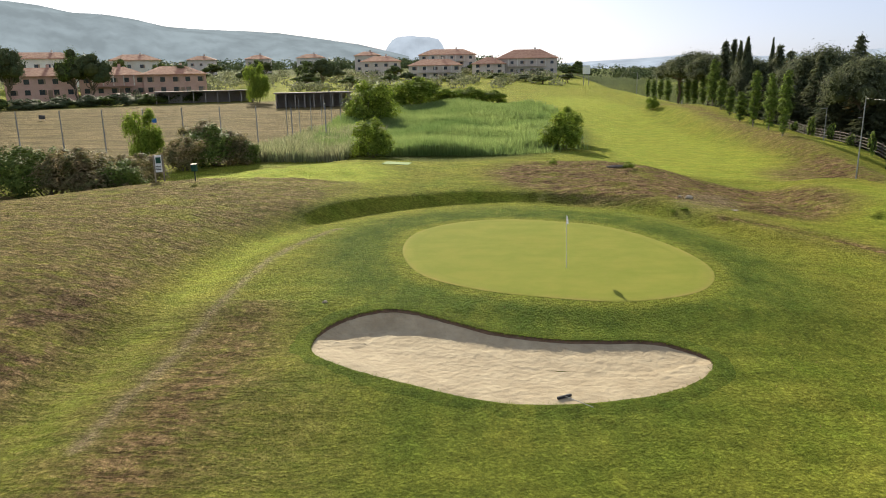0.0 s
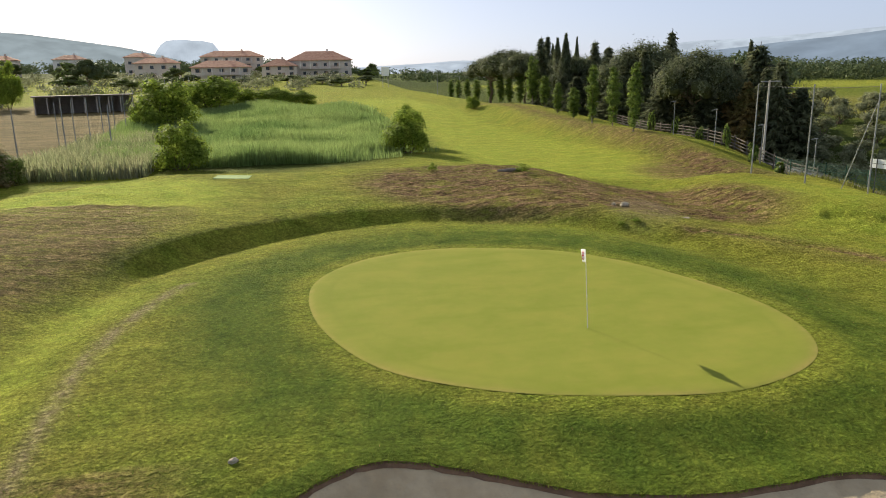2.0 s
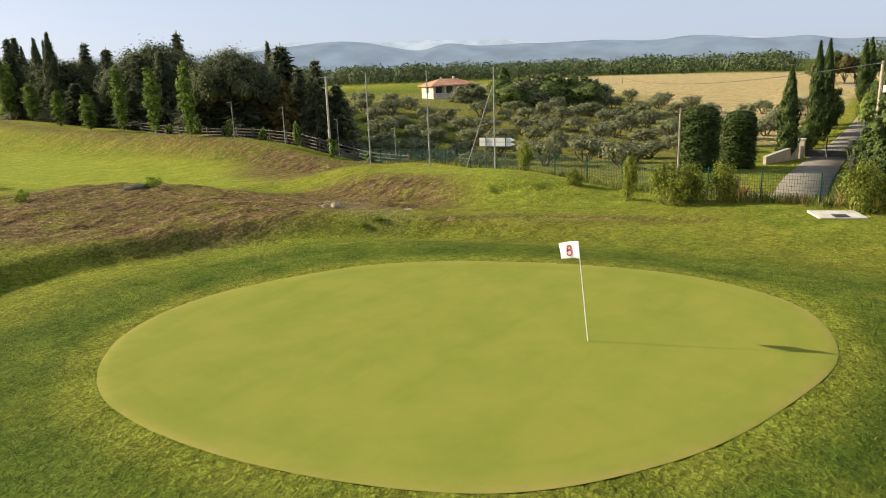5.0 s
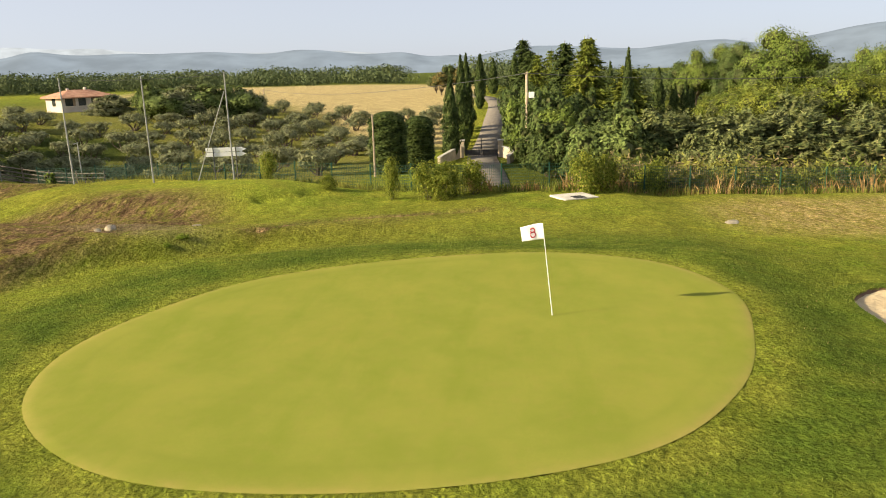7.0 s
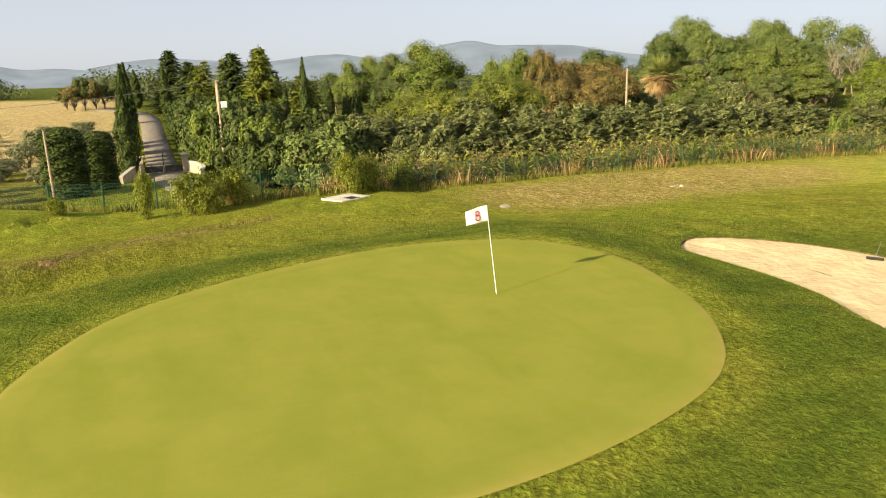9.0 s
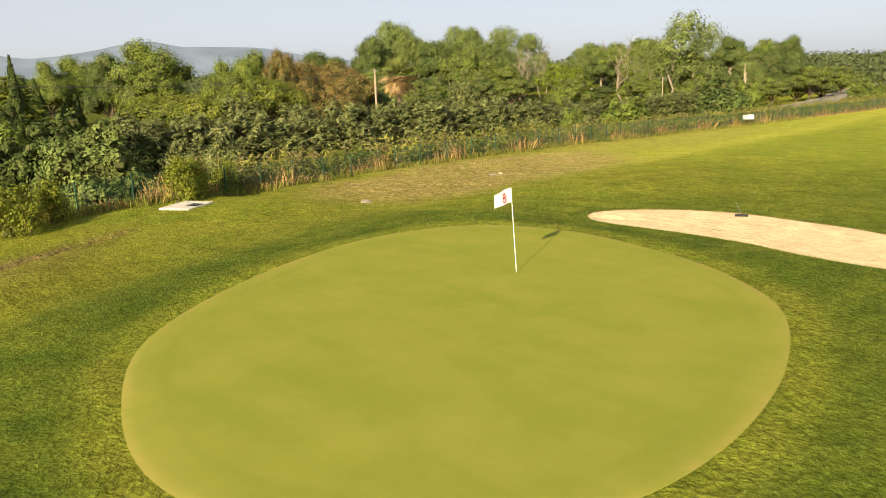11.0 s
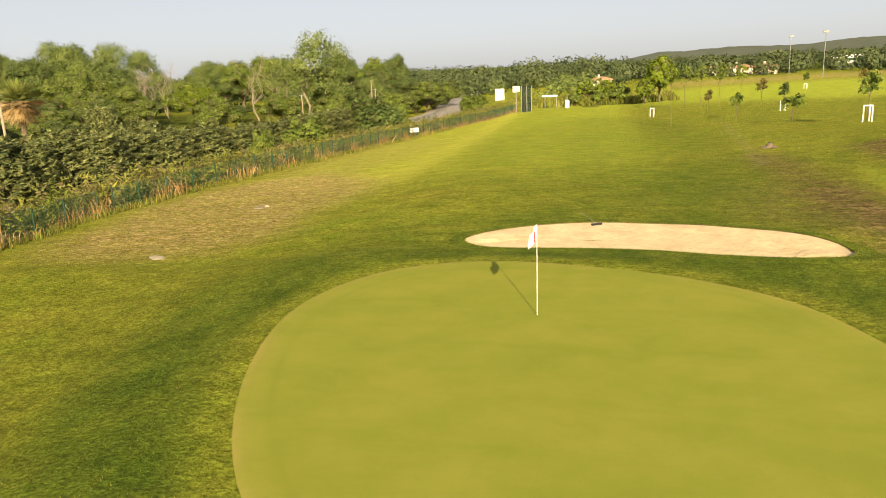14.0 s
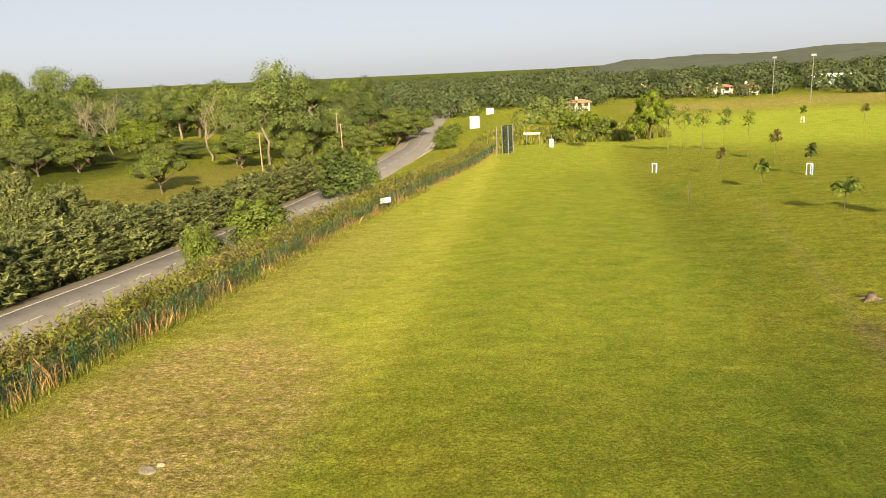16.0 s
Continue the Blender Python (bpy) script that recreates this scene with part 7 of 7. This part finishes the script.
lg = thing("cut_log", pose(10.9, 54.2, float(gz(10.9, 54.2)) + 0.06, 0, 0, 10), "grey cut log lying on the brown crest", "log")
part("log_body", *tube([(-0.9, 0, 0.03), (0, 0.05, 0.06), (0.7, 0, 0.05)], [0.1, 0.12, 0.09], 9), WOOD_GREY, lg)
plant([bush(120, LEAF_LIGHT, "weed", 90, 7, 0.7, 0.3, False, False)], [(11.7, 54.2, float(gz(11.7, 54.2)) + 0.55, 1.0), (12.2, 40.4, float(gz(12.2, 40.4)) + 0.14, 0.5), (11.6, 40.7, float(gz(11.6, 40.7)) + 0.1, 0.3), (6.2, 55.6, float(gz(6.2, 55.6)) + 0.5, 0.7), (26.6, 24.8, float(gz(26.6, 24.8)) + 0.4, 0.9)], "low leafy weed clump in the turf", "weed", "weeds", 0.04)

# ---- tee furniture ----
bt = thing("ball_washer", pose(-18.2, 45.7, float(gz(-18.2, 45.7))), "dark green ball washer on a post beside the tee", "ball washer")
part("post", *tube([(0, 0, -0.2), (0, 0, 0.75)], 0.035, 8), METAL_DARK, bt)
part("body", *box(-0.17, -0.15, 0.68, 0.17, 0.15, 1.12, 0.03), METAL_GREEN, bt)
part("lid", *box(-0.19, -0.17, 1.12, 0.19, 0.17, 1.17, 0.02), BLACK_RUBBER, bt)
ts = thing("tee_sign", pose(-21, 46.6, float(gz(-21, 46.6)), 0, 0, 25), "upright white hole sign with a green emblem on wooden posts", "sign")
for u in (-0.28, 0.28):
    part("post", *box(u - 0.05, -0.05, -0.2, u + 0.05, 0.05, 1.9, 0.01), WOOD_GREY, ts)
bd = part("board", *box(-0.21, -0.03, 0.75, 0.21, 0.03, 1.9, 0.01), WHITE_PAINT, ts)
part("emblem", *box(-0.16, -0.04, 1.35, 0.16, -0.032, 1.75), METAL_GREEN, bd)
part("text_bars", *join(*[box(-0.18, -0.04, 0.9 + 0.11 * i, 0.14, -0.032, 0.95 + 0.11 * i) for i in range(3)]), METAL_DARK, bd)
mat_t = thing("tee_mat", Matrix(), "light green artificial tee mat", "mat")
mv = [(-6.0 + a * 1.0 + b * 0.1, 55.7 + b * 0.7) for a, b in ((-1, -1), (1, -1), (1, 1), (-1, 1))]
part("mat_body", [(x, y, float(gz(x, y)) + dz) for dz in (0.035, -0.05) for x, y in mv], [(0, 1, 2, 3), (0, 4, 5, 1), (1, 5, 6, 2), (2, 6, 7, 3), (3, 7, 4, 0)], material("tee_mat_green", (0.20, 0.30, 0.08), (0.25, 0.34, 0.10), bscale=80), mat_t)

# arrow-shaped direction sign behind the fence, seen from the back
ar = thing("direction_sign", pose(31.9, 46.5, -0.05, 0, 0, 102) @ Matrix.Scale(0.75, 4), "white arrow-shaped road sign boards on two posts", "road sign")
for k, z in enumerate((1.0, 1.38)):
    sh_v = [(-1.35, -0.02, z), (1.5, -0.02, z), (1.5, -0.02, z + 0.34), (-1.35, -0.02, z + 0.34), (-1.75, -0.02, z + 0.17)]
    sh_v += [(a, 0.03, c) for a, b, c in sh_v]
    part("sign_board", sh_v, [(0, 1, 2, 3, 4), (9, 8, 7, 6, 5), (0, 5, 6, 1), (1, 6, 7, 2), (2, 7, 8, 3), (3, 8, 9, 4), (4, 9, 5, 0)], WHITE_PAINT, ar)
for u in (-0.9, 0.9):
    part("post", *tube([(u, 0.06, -1.6), (u, 0.06, 1.75)], 0.04, 7), METAL_DARK, ar)

# fairway distance board on the fence
b2 = thing("fence_board", pose(25.95, -46.5, float(gz(25.95, -46.5)), 0, 0, 50), "white notice board fixed to the wire fence", "sign")
part("board", *box(-0.7, -0.03, 0.7, 0.7, 0.03, 1.25, 0.01), WHITE_PAINT, b2)
part("text_bars", *join(*[box(-0.55, 0.032, 0.78 + 0.14 * i, 0.5 - 0.15 * i, 0.04, 0.84 + 0.14 * i) for i in range(3)]), GREY_BACK, b2)
for u in (-0.55, 0.55):
    part("post", *tube([(u, -0.06, -0.2), (u, -0.06, 1.3)], 0.03, 7), METAL_GREEN, b2)


def billboard(x, y, zc, w, h, turn, label):
    g = float(gz(x, y))
    t = thing("billboard", pose(x, y, g, 0, 0, turn), label, "billboard", "billboards")
    z = zc - g
    part("panel", *box(-w / 2, -0.06, z - h / 2, w / 2, 0.06, z + h / 2, 0.02), WHITE_PAINT, t)
    for u in (-w * 0.35, w * 0.35):
        part("post", *box(u - 0.07, 0.07, -0.3, u + 0.07, 0.21, z + h * 0.4, 0.01), METAL_GREY, t)


billboard(31.2, -170, -3.3, 2.6, 4.3, 8, "plain white upright billboard at the fairway's end")
billboard(33.1, -231.0, -4.3, 2.6, 3.9, 8, "plain white billboard farther down the road")
billboard(36.7, 262, 7.2, 2.6, 3.0, -6, "white advertising board by the village road")

# teeing cage and tee furniture at the fairway's far end
cg = thing("practice_cage", pose(17.0, -103, float(gz(17.0, -103)), 0, 0, 10), "practice net cage with steel posts and dark green net", "net cage")
for u, w in ((-1.0, 0), (1.0, 0.5), (0.2, 3.5), (2.2, 3.0)):
    part("post", *tube([(u, w, -0.3), (u, w, 5.2)], 0.07, 7), METAL_GREY, cg)
net = [tube([(-1.0 + 0.25 * i, 0.06 * i, 0.1), (-1.0 + 0.25 * i, 0.06 * i, 5.1)], 0.05, 4) for i in range(9)] + [tube([(-0.875 + 0.25 * i, 0.03 + 0.06 * i, 0.1), (-0.875 + 0.25 * i, 0.03 + 0.06 * i, 5.1)], 0.04, 4) for i in range(8)] + [tube([(-1, 0, 0.2 + 0.3 * j), (1.0, 0.5, 0.2 + 0.3 * j)], 0.05, 4) for j in range(17)]
part("net", *join(*net), NET, cg)
for x, y, kind in ((13.3, -112.5, 0), (9.2, -108.9, 1)):
    g = float(gz(x, y))
    if kind == 0:
        t = thing("signal_gantry", pose(13.3, -112.5, g), "white crossbar on thin posts at the far tee", "gantry")
        part("crossbar", *box(-1.9, -0.05, 2.45, 1.3, 0.05, 2.8, 0.02), WHITE_PAINT, t)
        for u in (-1.7, 0.7):
            part("post", *tube([(u, 0.09, -0.2), (u, 0.09, 2.8)], 0.05, 7), METAL_GREY, t)
    else:
        t = thing("tee_marker_sign", pose(x, y, g), "white board on a braced post at the far tee", "sign")
        part("post", *tube([(0, 0, -0.2), (0, 0, 2.5)], 0.05, 7), METAL_GREY, t)
        part("board", *box(-0.4, 0.05, 0.1, 0.35, 0.1, 1.65, 0.02), WHITE_PAINT, t)
        part("brace", *tube([(1.6, 0.1, 0), (0, 0.05, 2.3)], 0.035, 6), METAL_GREY, t)

# road warning triangle
tr = thing("warning_sign", pose(48.6, -18.5, float(gz(48.6, -18.5)), 0, 0, 20), "grey triangular road sign seen from behind", "road sign")
part("post", *tube([(0, 0, -0.2), (0, 0, 1.9)], 0.04, 7), METAL_GREY, tr)
part("plate", [(-0.5, 0.03, 1.0), (0.5, 0.03, 1.0), (0, 0.03, 1.9), (-0.5, 0.07, 1.0), (0.5, 0.07, 1.0), (0, 0.07, 1.9)], [(0, 1, 2), (5, 4, 3), (0, 3, 4, 1), (1, 4, 5, 2), (2, 5, 3, 0)], WHITE_PAINT, tr)

# ---- young trees on the western rough ----
def sapling(seed, mat, guard, name="sapling", h=2.6, crown=0.7):
    rng = np.random.default_rng(seed)
    t = new(name)
    part("trunk", *join(tube([(0, 0, -0.1), (0.03, 0, h * 0.5), (0, 0.03, h * 0.8)], [0.045, 0.035, 0.02], 6), *[limb(rng, (0, 0, h * (0.5 + 0.06 * i)), (crown * 0.8 * math.cos(2.4 * i), crown * 0.8 * math.sin(2.4 * i), h * (0.72 + 0.05 * i)), 0.018, 0.006, 0.1, 3) for i in range(5)]), BARK, t)
    if mat:
        lobes = [(crown * 0.5 * math.cos(2.1 * i), crown * 0.5 * math.sin(2.1 * i), h * (0.66 + 0.06 * i), crown * 0.5, crown * 0.5, crown * 0.42) for i in range(6)]
        part("crown", *clumps(lobes, 60, 6, 0.17, rng, 0.5, inner=0.5), mat, t)
    if guard:
        for i in range(3):
            a = 2.09 * i
            part("stake", *tube([(0.35 * math.cos(a), 0.35 * math.sin(a), -0.1), (0.35 * math.cos(a), 0.35 * math.sin(a), 1.25)], 0.045, 6), WHITE_PAINT, t, "white timber stake")
            b = 2.09 * (i + 1)
            part("rail", *tube([(0.35 * math.cos(a), 0.35 * math.sin(a), 1.2), (0.35 * math.cos(b), 0.35 * math.sin(b), 1.2)], 0.045, 5), WHITE_PAINT, t, "white timber rail")
    return t


def set_sapling(ob, x, y, label, s=1.0, turn=0.0):
    ob.matrix_basis = pose(x, y, float(gz(x, y)), 0, 0, turn) @ Matrix.Scale(s, 4)
    tagged(ob, label, "young tree", "young trees in the rough")


for i, (x, y) in enumerate(((-9.6, -91.4), (-11.5, -88), (-13.9, -86), (-16.5, -83.8), (-19.5, -82))):
    set_sapling(sapling(200 + i, LEAF_OAK if i < 4 else LEAF_LIGHT, False, "young_tree", 7.2, 1.5), x, y, "young round-crowned tree in a row", 1.0 - 0.04 * i)
set_sapling(sapling(210, LEAF_RUST, False, h=3.2, crown=0.55), -11.7, -61.4, "thin sapling with browned leaves")
set_sapling(sapling(211, LEAF_OAK, False, h=2.6, crown=0.85), -13.2, -48.9, "small sapling with a flat crown")
set_sapling(sapling(212, None, False, h=2.4, crown=0.3), -5.3, -44, "leafless thin sapling in the rough")
set_sapling(sapling(213, None, True, h=1.3, crown=0.2), -4.9, -68, "white three-legged guard round a bare stem")
set_sapling(sapling(214, LEAF_CYPRESS, True, h=3.3, crown=0.62), -20, -56, "dense dark sapling in a white guard")
set_sapling(sapling(215, LEAF_OAK, False, h=2.3, crown=1.15), -15.6, -33, "low spreading sapling with an open crown")
set_sapling(sapling(216, LEAF_RUST, False, h=3.8, crown=0.8), -20.6, -72, "tall thin sapling with pale leaves")
set_sapling(sapling(217, LEAF_OAK, True, h=3.4, crown=0.7), -41.8, -132, "sapling in a white guard by the far fairway")
set_sapling(sapling(219, LEAF_OAK, True, h=3.6, crown=0.75), -20.0, -26.0, "leafy sapling in a tall white guard", 1.15)
set_sapling(sapling(218, LEAF_RUST, False, h=3.4, crown=0.9), -51.3, -126, "reddish sapling by the far fairway")
plant([broadleaf(220, LEAF_OAK, "fairway_tree", count=200, leaf=0.5), broadleaf(221, LEAF_LIGHT, "fairway_tree", count=200, leaf=0.5)], [(-9.6, -116.7, 5.8, 7), (-6.5, -113, 1.6, 4), (-1, -122, -0.6, 4), (3, -110, -0.2, 3.4), (8, -118, -0.8, 3.4), (6, -140, 0.5, 5), (1, -138, 0.8, 5), (-2, -130, 0.2, 4)], "leafy tree at the edge of the fairway", "tree", "fairway trees")
rng = np.random.default_rng(77)
n = 5200
x, y = -14 + 40 * rng.random(n), -118 - 34 * rng.random(n)
blades("scrub_grass", x, y, 0.5 + 1.1 * rng.random(n), 0.25 + 0.3 * rng.random(n), LEAF_FENNEL, "tall yellow-green scrub beyond the far tee", "tall grass", 6, 0.25)

# ---- palm ----
pm = thing("palm_tree", pose(73.6, -35.1, -4.3), "fan palm with a skirt of dry brown fronds", "palm tree")
part("trunk", *tube([(0, 0, -1.5), (0.1, 0, 4), (0, 0.1, 7.6)], [0.42, 0.32, 0.34], 10), BARK, pm)


def fronds(n, z0, tilt0, tilt1, length, mat, seed):
    rng = np.random.default_rng(seed)
    cs = []
    for i in range(n):
        a, tl = rng.random() * 6.283, radians(tilt0 + (tilt1 - tilt0) * rng.random())
        d = np.array((math.cos(a) * math.cos(tl), math.sin(a) * math.cos(tl), math.sin(tl)))
        L = length * (0.8 + 0.4 * rng.random())
        base = np.array((0, 0.1, z0)) + d * 0.2
        mid, side = base + d * L * 0.55, np.cross(d, (0, 0, 1))
        up = np.cross(side, d)
        for k in range(9):
            w = radians(-70 + 17.5 * k)
            tip = mid + (d * math.cos(w) + side * math.sin(w)) * L * 0.55 + np.array((0, 0, -0.18 * L * abs(math.sin(w))))
            wd = up * 0.05 + side * 0.13
            cs.append(([base + d * L * 0.5 - wd, base + d * L * 0.5 + wd, tip], [(0, 1, 2)]))
        cs.append(tube([base, mid], 0.03, 4))
    return part("fronds", *join(*cs), mat, pm)


fronds(80, 8.2, 5, 85, 2.5, LEAF_PALM, 1)
fronds(120, 8.0, -80, 2, 2.7, LEAF_DRY, 2)["label"] = "hanging dry brown fronds"


# ---- tufts of the rough ----
def tufts(name, n, x0, x1, y0, y1, mat, chance, label, h0, h1, w, seed):
    """Single blades standing in the turf where chance(x, y) allows."""
    rng = np.random.default_rng(seed)
    x, y = x0 + (x1 - x0) * rng.random(n), y0 + (y1 - y0) * rng.random(n)
    keep = (rng.random(n) < chance(x, y)) & (away(x, y, GREEN_RIM) > 0.25) & (away(x, y, BUNKER_RIM) > -0.05)
    x, y = x[keep], y[keep]
    n = len(x)
    h, a = h0 + (h1 - h0) * rng.random(n) ** 2, rng.random(n) * 6.283
    ww = w * (0.6 + 0.8 * rng.random(n))
    z = gz(x, y) - 0.01
    dx, dy = np.cos(a) * ww / 2, np.sin(a) * ww / 2
    lx, ly = rng.normal(size=n) * h * 0.6, rng.normal(size=n) * h * 0.6
    v = np.stack([np.stack([x - dx, y - dy, z], 1), np.stack([x + dx, y + dy, z], 1), np.stack([x + lx, y + ly, z + h], 1)], 1).reshape(-1, 3)
    ob = part(name, v, np.arange(3 * n).reshape(-1, 3).tolist(), mat)
    return tagged(ob, label, "grass", kind="stuff")


def brownness(x, y):
    fd = foot_line(x, y)
    b = blob(x, y, 12.8, 50, 11.8, 7.4, 0.5, -20) + 0.9 * sst((fd - 3) / 6) * (x < -8) * (y < 48) + blob(x, y, 21.5, 15.5, 5.5, 4.6, 0.7) + blob(x, y, 22.5, 4.5, 4.5, 8, 0.8)
    return np.clip(b, 0, 1)


tufts("rough_grass", 150000, -20, 28, 2, 60, LEAF_TURF, lambda x, y: 1 - 0.75 * brownness(x, y), "short green rough grass blades", 0.015, 0.055, 0.022, 1)
tufts("withered_grass", 60000, -26, 28, -4, 60, LEAF_STRAW, lambda x, y: 0.08 + 0.6 * brownness(x, y), "short withered grass blades", 0.015, 0.06, 0.02, 2)
tufts("bunker_edge_grass", 200000, -6, 9, 15, 25, LEAF_TURF, lambda x, y: np.exp(-(np.maximum(away(x, y, BUNKER_RIM), 0) / 0.2) ** 2) * 1.0, "longer grass hanging over the bunker edge", 0.03, 0.11, 0.02, 3)
